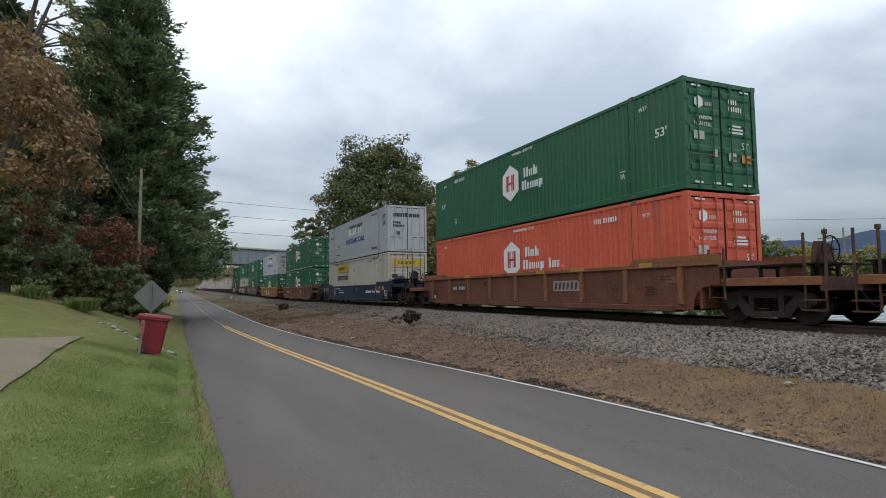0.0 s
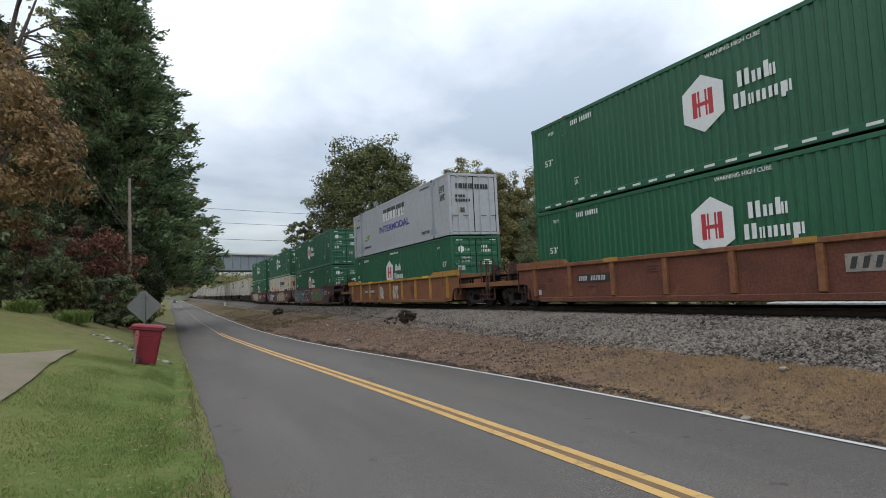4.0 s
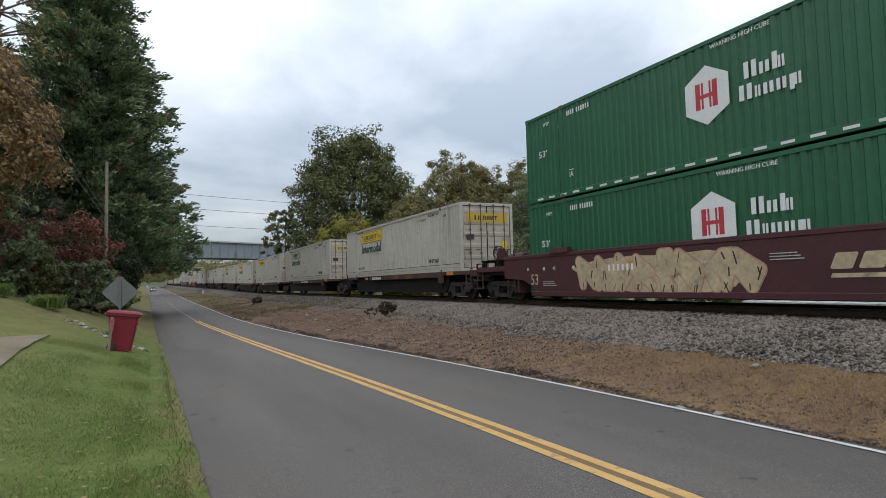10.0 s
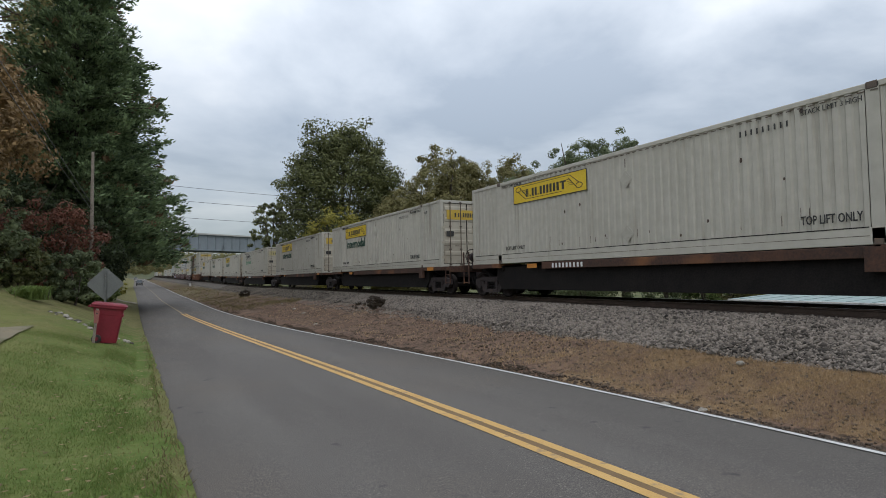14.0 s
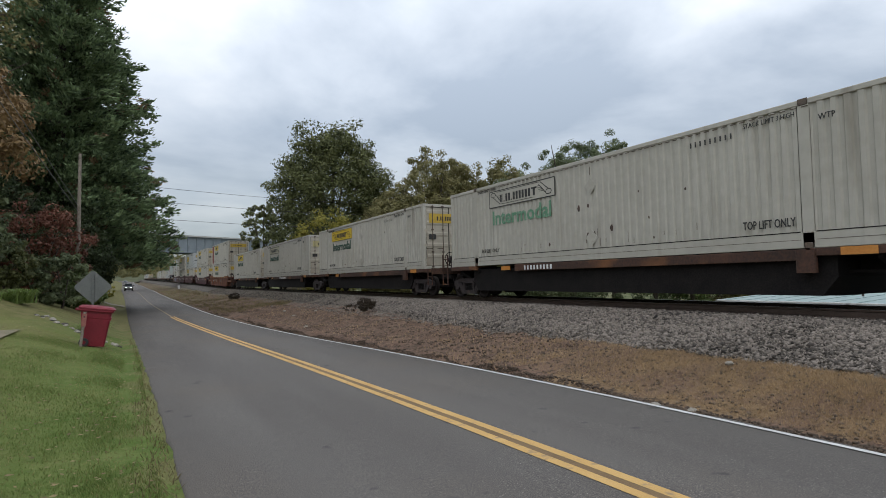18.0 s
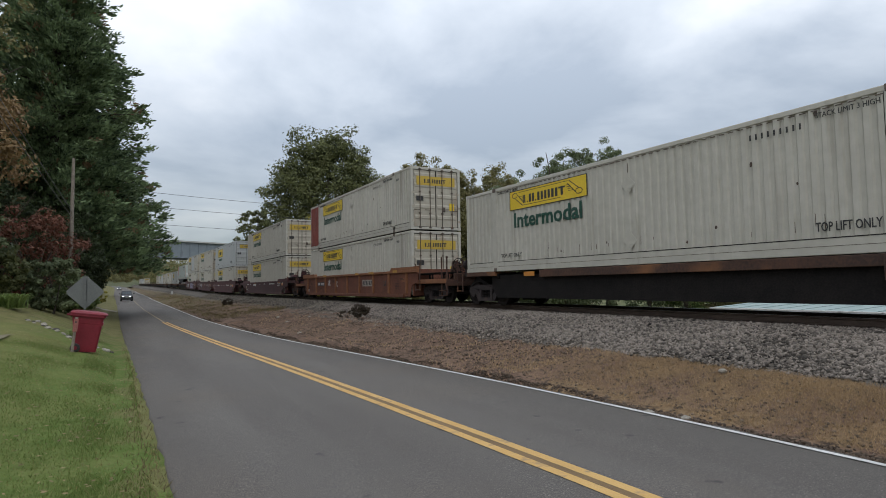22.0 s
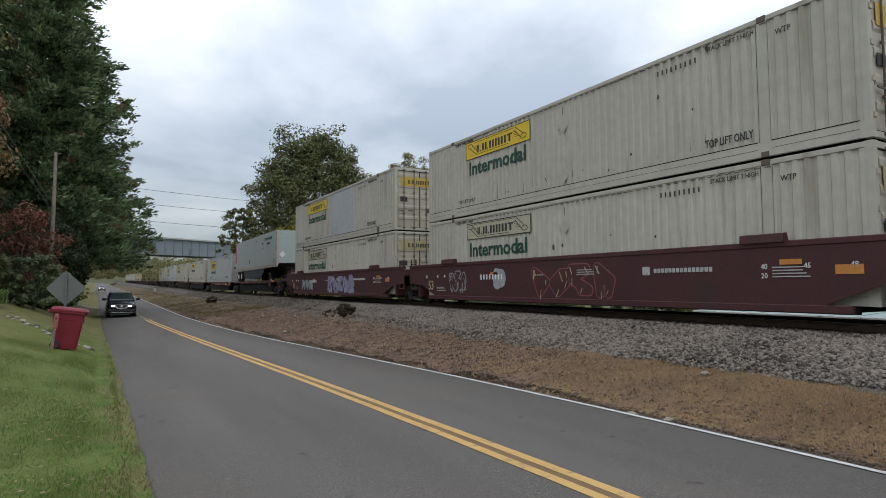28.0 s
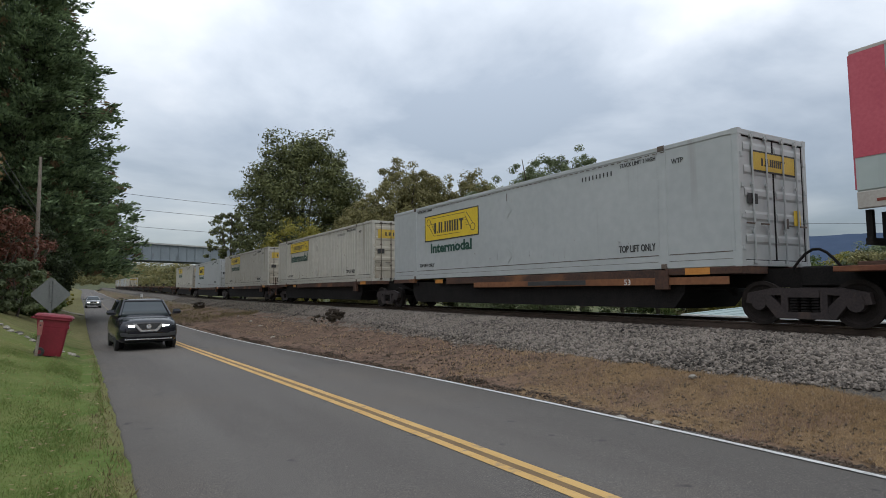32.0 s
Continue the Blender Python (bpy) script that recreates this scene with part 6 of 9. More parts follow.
    part("number_stencil", blocks([(0, 0.24 * i, 0.13, [0.09], 0) for i in range(6)]), DARK_MARK, box, at=on_side(0.18, z0 + 1.3, 0.018))
    s = Shape()
    for i in range(13):
        s.box(i * 1.22, i * 1.22 + 0.22, 0, 0.05, 0, 0.004)
    part("red_reflector", s, BARE_RED, box, at=on_side(L2 - 0.3, z0 + 0.10, 0.018))
    s = Shape()
    for i in range(13):
        s.box(i * 1.22 + 0.24, i * 1.22 + 0.46, 0, 0.05, 0, 0.004)
    part("white_reflector", s, DULL_MARK, box, at=on_side(L2 - 0.3, z0 + 0.10, 0.018))
    part("placard_holder", plate([(0, -0.22), (0.2, 0), (0, 0.22), (-0.2, 0)]), ROD_STEEL, box, at=on_side(L2 - 6.4, z0 + 0.75, 0.004))
    part("nose_placard", plate([(0, -0.26), (0.24, 0), (0, 0.26), (-0.24, 0)]), WHITE_MARK, box, at=on_door(-0.85, z0 + 0.95, 0.006))
    part("nose_vent", plate(rect(0.5, 0.09)), DARK_MARK, box, at=on_door(0.2, z1 - 0.35, 0.006))
    part("nose_box", Shape().box(0.75, 1.15, -0.12, 0.0, z0 + 0.35, z0 + 0.75, 0.02), DARK_MARK, box)
    for yy in (0.42 * L2, 0.72 * L2):
        for k in (0.0, 0.22):
            part("side_vent", Shape().tube((-HALF - 0.01, yy + k, z1 - 0.42), (-HALF, yy + k, z1 - 0.42), 0.06, 10), DARK_MARK, box)
    return box


# ---- make up the train: head position of every load, in order of passing ----
MOVERS = []


def ride(ob, u, z, turn=0.0, tilt=0.0):
    MOVERS.append((ob, u, z, tilt))
    return ob


WELLS = {
    "rust": Stock(lambda: well_car("rusty brown well car with ribbed sides", RUST_RED, "ribbed", top=1.32, chord=RUST_ORANGE)),
    "orange": Stock(lambda: well_car("faded orange-yellow well car with ribbed sides", RUST_ORANGE, "ribbed", top=1.38, chord=CHORD_YELLOW)),
    "navy": Stock(lambda: well_car("navy blue smooth-sided well car with white lettering", NAVY, "plain", masts=False, top=1.17)),
    "maroon": Stock(lambda: well_car("maroon smooth-sided well car", MAROON, "plain", masts=False, top=1.17)),
    "maroon_head": Stock(lambda: well_car("maroon smooth-sided leading unit of an articulated well car", MAROON, "plain", "coupler", "shared", masts=False)),
    "maroon_mid": Stock(lambda: well_car("maroon smooth-sided middle unit of an articulated well car", MAROON, "plain", "shared", "shared", masts=False)),
    "maroon_tail": Stock(lambda: well_car("maroon smooth-sided last unit of an articulated well car", MAROON, "plain", "shared", "coupler", masts=False)),
}
LOW, HIGHER, FLAT = 0.33, 0.33 + HIGH + 0.06, 1.175


def build_train():
    def stack(u, well, lower=None, upper=None):
        car = ride(WELLS[well].get(), u, 0)
        for kind, z in ((lower, LOW), (upper, HIGHER)):
            if kind:
                ride(CONTAINERS[kind].get(), u, z)
        return car

    rust_cars = [stack(-12.6, "rust"), stack(11.07, "rust", "hub_orange", "hub_green")]
    navy = stack(34.92, "navy", "jb", "prime")
    rust_cars.append(stack(58.54, "rust", "hub_dashed", "hub_dashed"))
    orange = stack(81.85, "orange", "hub_green", "prime")
    e = stack(104.96, "maroon_head", "hub_green", "hub_green")
    f = stack(124.44, "maroon_mid", "cream", "hub_dashed")
    g = stack(143.97, "maroon_tail", "hub_dashed", "hub_dashed")
    rust_cars.append(stack(339.53, "rust", "jb", "jb_red"))
    h = stack(362.72, "maroon", "jb", "jb")
    i = stack(386.59, "maroon_head", "jb", "jb_smooth")
    j = stack(406.02, "maroon_mid", "jb_framed", "jb")
    k = stack(425.45, "maroon_tail", "jb_framed", "jb_patch")
    for c in rust_cars:
        rust_marks(c, c == rust_cars[-1])
    for c in (e, f, g, h, i, j, k):
        maroon_marks(c)
    # blue car
    car_words(navy, "53", 0.52, 0.12, 0.52); car_mark(navy, bars(8, 0.13, 0.11, 0.06), WHITE_MARK, LEN - 3.4, 1.02)
    car_mark(navy, blocks([(-0.42, 0, 0.04, [0.30], 0), (-0.36, 0.07, 0.04, [0.24], 0), (-0.30, 0.14, 0.04, [0.18], 0), (0, 0, 0.18, [0.13], 0), (0.17, 0, 0.13, [0.05, 0.12, 0.08, 0.05, 0.12, 0.12], 0.045), (1.18, 0, 0.18, [0.14], 0), (1.36, 0, 0.13, [0.12, 0.10, 0.07], 0.045), (1.96, 0, 0.18, [0.15], 0), (2.16, 0, 0.13, [0.13, 0.13, 0.11, 0.07], 0.045)]), WHITE_MARK, 3.75, 0.73)
    car_mark(navy, blocks([(0, 0, 0.08, [0.11] * 10, 0.05), (0, 0.2, 0.03, [0.6, 0.5], 0.1)]), WHITE_MARK, LEN - 4.5, 0.72)
    car_mark(navy, plate(rect(0.32, 0.09)), ORANGE_MARK, LEN - 9.5, 0.95, label="orange reflector patch")
    car_mark(navy, blocks([(0, 0.055 * i, 0.02, [0.70 - 0.06 * (i % 3)], 0) for i in range(5)]), DULL_MARK, 1.55, 0.84)
    for words, y, z in (("40", 1.90, 1.06), ("20", 1.90, 0.90), ("45", 1.12, 1.04), ("48", 0.55, 1.04)):
        car_words(navy, words, 0.17, y, z)
    car_mark(navy, Shape().prism(rect(0.55, 0.13, 0, 0.27), "z", 0, 0.006).prism(rect(0.24, 0.27), "z", 0, 0.006), ORANGE_MARK, LEN + 0.95, 0.86, name="corner_mark", label="orange corner mark")
    car_mark(navy, blocks([(0, 0.085 * i, 0.035, [1.0 - 0.08 * (i % 3)], 0) for i in range(5)]), DULL_MARK, LEN + 0.15, 0.88)
    disc = Shape()
    for i in range(7):
        q = -0.30 + 0.095 * i
        r = math.sqrt(max(0.02, 0.115 - q * q))
        disc.prism([(-r, q), (r * 0.9, q + 0.02), (r, q + 0.06), (-r * 0.85, q + 0.05)], "z", 0, 0.006)
    car_mark(navy, disc, DULL_MARK, LEN - 3.0, 0.76, name="round_logo", label="white striped round emblem")
    # orange car
    car_mark(orange, blocks([(0, 0, 0.28, [0.85], 0), (0.98, 0, 0.28, [1.15], 0)]), DARK_MARK, LEN - 2.9, 0.74)
    car_mark(orange, blocks([(0.08, 0.06, 0.16, [0.12] * 4, 0.07), (1.06, 0.06, 0.16, [0.12] * 6, 0.06)]), DULL_MARK, LEN - 2.9, 0.74, 1.516)
    graffiti(orange, 5, LEN - 6.3, 0.9, (SPRAY["white"], SPRAY["cream"], SPRAY["cream"]), 0.75, 0.7)
    graffiti(orange, 6, LEN - 8.9, 0.9, (SPRAY["white"], SPRAY["cream"], SPRAY["cream"]), 0.75, 0.7)
    for w, y in ((0.7, 15.2), (0.9, 12.3), (0.7, 8.0), (0.8, 3.0)):
        car_mark(orange, plate(rect(w, 0.10)), YELLOW_MARK, y, 1.40, 1.572, "chord_patch", "yellow paint patch")
    # graffiti on the articulated cars
    graffiti(e, 1, LEN - 2.7, 4.5, (SPRAY["teal"], SPRAY["silver"], SPRAY["silver"]), 0.84, 1.12)
    graffiti(e, 2, LEN - 6.7, 3.2, (SPRAY["maroon"], SPRAY["white"], SPRAY["white"]), 0.84, 1.1)
    back = [(2.6 * math.cos(t * 0.3) * (1 + 0.05 * math.sin(5 * t)), 0.64 * math.sin(t * 0.3) * (1 + 0.06 * math.cos(3 * t))) for t in range(21)]
    car_mark(e, plate([(p * 0.97, max(-0.60, min(0.62, q * 1.2))) for p, q in back], 0.001), SPRAY["salmon"], LEN - 11.1, 0.84, 1.504, "graffiti", "salmon spray-painted ground")
    graffiti(e, 3, LEN - 11.0, 4.3, (SPRAY["green"], SPRAY["red"], SPRAY["black"]), 0.84, 1.0)
    car_mark(e, plate(splat(random.Random(8), 0.55, 0.8)), SPRAY["blue"], LEN - 13.7, 1.0, 1.512, "graffiti", "blue sprayed spot")
    graffiti(f, 4, LEN - 3.2, 2.5, (SPRAY["silver"], SPRAY["maroon"], SPRAY["silver"]), 0.84, 1.0)
    car_mark(f, plate(splat(random.Random(12), 1.6, 0.9), 0.001), SPRAY["peach"], LEN - 12.7, 0.86, 1.504, "graffiti", "pale peach sprayed ground")
    graffiti(f, 7, LEN - 10.0, 4.7, (SPRAY["cream"], SPRAY["black"], SPRAY["maroon"]), 0.84, 1.08)
    car_mark(g, plate(splat(random.Random(15), 5.6, 1.0), 0.001), SPRAY["cream"], LEN - 5.7, 0.82, 1.504, "graffiti", "tan sprayed ground")
    graffiti(g, 8, LEN - 5.8, 6.0, (SPRAY["cream"], SPRAY["peach"], SPRAY["maroon"]), 0.84, 1.10)
    car_mark(g, blocks([(0, 0, 0.30, [0.40, 0.42, 0.42, 0.38], 0.10), (0, -0.16, 0.08, [2.0], 0)], 0.35), SPRAY["cream"], LEN - 10.1, 0.78)
    graffiti(j, 9, LEN - 2.6, 1.1, (SPRAY["maroon"], SPRAY["silver"], SPRAY["silver"]), 0.85, 0.7)
    graffiti(j, 10, LEN - 8.6, 3.4, (SPRAY["maroon"], SPRAY["rose"], SPRAY["cream"]), 0.82, 0.92)
    car_mark(j, plate(splat(random.Random(3), 0.7, 0.7)), SPRAY["silver"], LEN - 5.2, 0.95, label="grey overpainted patch")
    graffiti(k, 11, LEN - 3.55, 2.3, (SPRAY["silver"], SPRAY["black"], SPRAY["black"]), 0.78, 0.70)
    graffiti(k, 12, LEN - 9.6, 4.2, (SPRAY["lilac"], SPRAY["maroon"], SPRAY["white"]), 0.80, 1.0)

    label = "rust-stained black spine car under one container"
    trios = [((165.15, "jb"), (185.8, "jb_framed"), (204.5, "jb_plain")), ((223.4, "jb"), (242.07, "jb"), (262.86, "jb_faded")), ((281.57, "jb"), (300.43, "jb_framed"), (318.49, "jb")),
             ((446.68, None), (464.97, "jb_smooth"), (483.5, "jb")), ((502.6, "jb"), (521.4, "jb_smooth"), (540.2, "jb"))]
    for trio in trios:
        for n, (u, kind) in enumerate(trio):
            gaps = [trio[k + 1][0] - trio[k][0] - LEN for k in (0, 1)]
            fore, aft = ((None, gaps[0]), (gaps[0], gaps[1]), (gaps[1], None))[n]
            if kind is None:
                flat = ride(spine_car("rusty flat spine car carrying a highway trailer", fore, aft, flat=True), u, 0)
                continue
            c = ride(spine_car(label, fore, aft), u, 0)
            ride(CONTAINERS[kind].get(), u, FLAT)
            if u in (185.8, 300.43):
                lettering("lettering", "TWIN 28' ALL PURPOSE SPINE CAR", 0.17, WHITE_MARK, c, on_side(9.4, 0.98, 0.016), 0.95)
            elif u in (165.15, 204.5, 262.86):
                car_mark(c, bars(9, 0.13, 0.14, 0.04), WHITE_MARK, 11.2, 0.97, 1.309)
            elif u == 464.97:
                part("sill_band", Shape().box(-1.316, -1.300, 0.3, 9.9, 0.80, 0.97, 0.004), RUST_ORANGE, c, "faded orange sill")
                part("label_plate", plate(rect(2.45, 0.13)), DARK_MARK, c, at=on_side(6.93, 0.83, 0.024))
                lettering("lettering", "53", 0.20, WHITE_MARK, c, on_side(3.14, 0.81, 0.026), 1.1)
    part("deck_runway", Shape().box(-1.33, -0.45, 9.6, LEN + 0.4, 1.00, 1.10, 0.01).box(0.45, 1.33, 9.6, LEN + 0.4, 1.00, 1.10, 0.01), RUST_RED, flat)
    lettering("lettering", "53", 0.16, WHITE_MARK, flat, on_side(12.6, 0.98, 0.05), 1.0)
    part("hitch", Shape().prism([(0.2, 1.1), (0.5, 1.1), (1.35, 1.98), (1.05, 1.98)], "x", -0.45, -0.32).prism([(0.2, 1.1), (0.5, 1.1), (1.35, 1.98), (1.05, 1.98)], "x", 0.32, 0.45).prism([(2.3, 1.1), (2.5, 1.1), (1.4, 1.98), (1.2, 1.98)], "x", -0.08, 0.08).box(-0.55, 0.55, 0.9, 1.6, 1.96, 2.02), BLACK_STEEL, flat)
    ride(semi_trailer(), 446.68, 1.19, tilt=-0.45)
    # empties and more loads, far back
    empties = Stock(lambda: spine_car("empty black spine car", None, None))
    for n in range(6):
        ride(empties.get(), 561.0 + 19.3 * n, 0)
    loaded = Stock(lambda: spine_car(label, None, None))
    for n, kind in enumerate(("jb", "jb_smooth", "prime", "jb", "jb_smooth", "jb")):
        u = 678.0 + 19.3 * n
        ride(loaded.get(), u, 0)
        ride(CONTAINERS[kind].get(), u, FLAT)


build_train()

# ---- plants and loose stone ----
RNG = np.random.default_rng(7)


def scatter_mesh(name, centres, basis_a, basis_b, corners, material):
    """Many small flat leaves: each centre gets one polygon spanned by its two vectors."""
    n, k = len(centres), len(corners)
    c = np.array(corners)
    v = centres[:, None, :] + basis_a[:, None, :] * c[None, :, 0:1] + basis_b[:, None, :] * c[None, :, 1:2]
    me = bpy.data.meshes.new(name)
    me.vertices.add(n * k); me.loops.add(n * k); me.polygons.add(n)
    me.vertices.foreach_set("co", v.reshape(-1).astype(np.float32))
    me.loops.foreach_set("vertex_index", np.arange(n * k, dtype=np.int32))
    me.polygons.foreach_set("loop_start", np.arange(0, n * k, k, dtype=np.int32))
    me.polygons.foreach_set("loop_total", np.full(n, k, dtype=np.int32))
    me.materials.append(material)
    me.update(calc_edges=True)
    return me


def unit(n):
    d = RNG.normal(size=(n, 3))
    return d / np.linalg.norm(d, axis=1, keepdims=True)


LEAF = [(-0.5, 0.0), (-0.12, 0.30), (0.5, 0.0), (-0.12, -0.30)]


def leaf_cloud(name, centres, size, material, droop=0.0, facing=None):
    """Leaves at the centres; facing: the way out of the clump, which each leaf roughly faces."""
    n = len(centres)
    if facing is not None:
        up = facing + 0.55 * unit(n) + np.array([0, 0, 0.35])
        a = np.cross(up, unit(n))
        a /= np.linalg.norm(a, axis=1, keepdims=True) + 1e-9
        b = np.cross(up, a)
        b /= np.linalg.norm(b, axis=1, keepdims=True) + 1e-9
        s = size * RNG.uniform(0.6, 1.35, size=(n, 1))
        return scatter_mesh(name, centres, a * s, b * s, LEAF, material)
    a = unit(n)
    a[:, 2] -= droop
    a /= np.linalg.norm(a, axis=1, keepdims=True)
    b = np.cross(a, unit(n))
    b /= np.linalg.norm(b, axis=1, keepdims=True) + 1e-9
    s = size * RNG.uniform(0.6, 1.35, size=(n, 1))
    return scatter_mesh(name, centres, a * s, b * s, LEAF, material)


def clump_points(anchors, radii, per):
    """Leaf places round each anchor, denser towards its rim."""
    k = len(anchors)
    d = unit(k * per).reshape(k, per, 3)
    r = RNG.uniform(0.25, 1.0, size=(k, per, 1)) ** 0.6
    p = anchors[:, None, :] + d * r * radii[:, None, None] * np.array([1, 1, 0.75])
    return p.reshape(-1, 3), d.reshape(-1, 3)


BARK = surface("grey_brown_bark", (0.055, 0.043, 0.034), (0.12, 0.098, 0.08), 2.5, 0.95, 0.6)
PINE_BARK = surface("dark_pine_bark", (0.030, 0.024, 0.020), (0.065, 0.052, 0.043), 2.5, 0.95, 0.6)
LEAVES = {
    "oak": leaf_material("oak_leaves", (0.034, 0.045, 0.020), (0.180, 0.192, 0.076), 0.6, 2.2),
    "olive": leaf_material("olive_brown_leaves", (0.110, 0.104, 0.042), (0.265, 0.240, 0.104), 0.6, 2.2),
    "russet": leaf_material("russet_brown_leaves", (0.140, 0.092, 0.045), (0.340, 0.225, 0.105), 0.6, 2.2),
    "yellow": leaf_material("yellow_green_leaves", (0.145, 0.145, 0.028), (0.33, 0.29, 0.060), 0.6, 2.2),
    "green": leaf_material("fresh_green_leaves", (0.050, 0.080, 0.024), (0.135, 0.175, 0.055), 0.6, 2.2),
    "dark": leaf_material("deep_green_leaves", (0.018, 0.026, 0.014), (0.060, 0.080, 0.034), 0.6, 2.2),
    "red": leaf_material("dark_red_leaves", (0.085, 0.038, 0.027), (0.240, 0.105, 0.068), 0.6, 2.2),
    "pine": leaf_material("pine_needles", (0.026, 0.044, 0.025), (0.215, 0.290, 0.140), 0.6, 2.2),
    # darker copy of the pine needles: the stand's shade is in the colour
    "pine_shade": leaf_material("shade_tinted_pine_needles", (0.022, 0.034, 0.022), (0.110, 0.145, 0.075), 0.6, 2.2),
    "pine_rust": leaf_material("rust_tipped_needles", (0.085, 0.066, 0.038), (0.24, 0.160, 0.090)),
    "green_wood": leaf_material("far_wood_leaves", (0.095, 0.100, 0.042), (0.240, 0.215, 0.090), 0.6, 2.2),
    "sage": leaf_material("sage_green_leaves", (0.070, 0.090, 0.045), (0.190, 0.225, 0.115), 0.6, 2.2),
    "weed": leaf_material("dead_weed_leaves", (0.022, 0.017, 0.012), (0.070, 0.052, 0.034)),
    "lily": leaf_material("lily_leaves", (0.085, 0.135, 0.035), (0.21, 0.28, 0.085)),
}


def broadleaf(x, y, height, radius, kind, label, low=0.25, clumps=130, per=70, leaf=0.30, group="", name="tree", gaps=1.0, base=None, holes=-0.30, taper=0.35):
    z = ground_z(x, y) if base is None else base
    tree = thing(name, label, "tree" if name == "tree" else "shrub", group, at=pose(x, y, z - 0.1))
    rnd = random.Random(int(x * 31 + y * 17))
    wood = Shape()
    fork = height * (0.32 if name == "tree" else 0.12)
    r0 = height * 0.018
    wood.tube((0, 0, 0), (0.1, 0.05, fork), r0 * 1.2, 10, r0 * 0.8)
    tops = []
    for i in range(7 if name == "tree" else 5):
        a = i * 2.4 + rnd.uniform(-0.4, 0.4)
        k = rnd.uniform(0.25, 0.75)
        end = Vector((math.cos(a) * radius * k, math.sin(a) * radius * k, height * rnd.uniform(0.6, 0.88)))
        mid = Vector((0.1, 0.05, fork)).lerp(end, 0.5) + Vector((0, 0, height * 0.05))
        wood.tube((0.1, 0.05, fork * rnd.uniform(0.75, 1)), mid, r0 * 0.45, 7, r0 * 0.28)
        wood.tube(mid, end, r0 * 0.28, 6, r0 * 0.08)
        tops.append(end)
        for j in range(3):
            b = a + rnd.uniform(-1, 1)
            tip = mid.lerp(end, rnd.uniform(0, 0.6)) + Vector((math.cos(b), math.sin(b), rnd.uniform(0, 0.7))) * radius * 0.4
            wood.tube(mid.lerp(end, 0.2), tip, r0 * 0.16, 5, r0 * 0.05)
    part("trunk", wood, BARK, tree, smooth=False)
    # clumps on an uneven egg, some missing
    n = clumps
    d = unit(n * 2)
    rr = RNG.uniform(0.45, 1.0, size=(n * 2, 1)) ** 0.5
    lob = 0.86 + 0.10 * np.sin(3 * np.arctan2(d[:, 1], d[:, 0]) + x) + 0.08 * np.sin(5 * d[:, 2] * 2 + y)
    c = d * rr * lob[:, None]
    c[:, 0:2] *= radius
    mid_z, half_z = height * (0.5 + low / 2), height * (0.5 - low / 2)
    c[:, 2] = mid_z + c[:, 2] * half_z
    wide = 1 - taper * np.clip((c[:, 2] - mid_z) / half_z, 0, 1) ** 2
    c[:, 0:2] *= wide[:, None]
    # the crown opens where boughs are missing
    hole = np.array([noise.noise((p[0] * 3.2 / radius + x, p[1] * 3.2 / radius + y, p[2] * 3.2 / radius)) for p in c])
    keep = (RNG.uniform(size=n * 2) < 0.5 * gaps) & (hole > holes if name == "tree" else hole > -2)
    c = c[keep][:n]
    rad = radius * RNG.uniform(0.09, 0.21, size=len(c))
    pts, out = clump_points(c, rad, per)
    part("crown", leaf_cloud("crown", pts, leaf, LEAVES[kind], 0.0, out), None, tree)
    return tree


NEEDLES = [(-0.5, 0.0), (-0.1, 0.19), (0.5, 0.0), (-0.1, -0.19)]


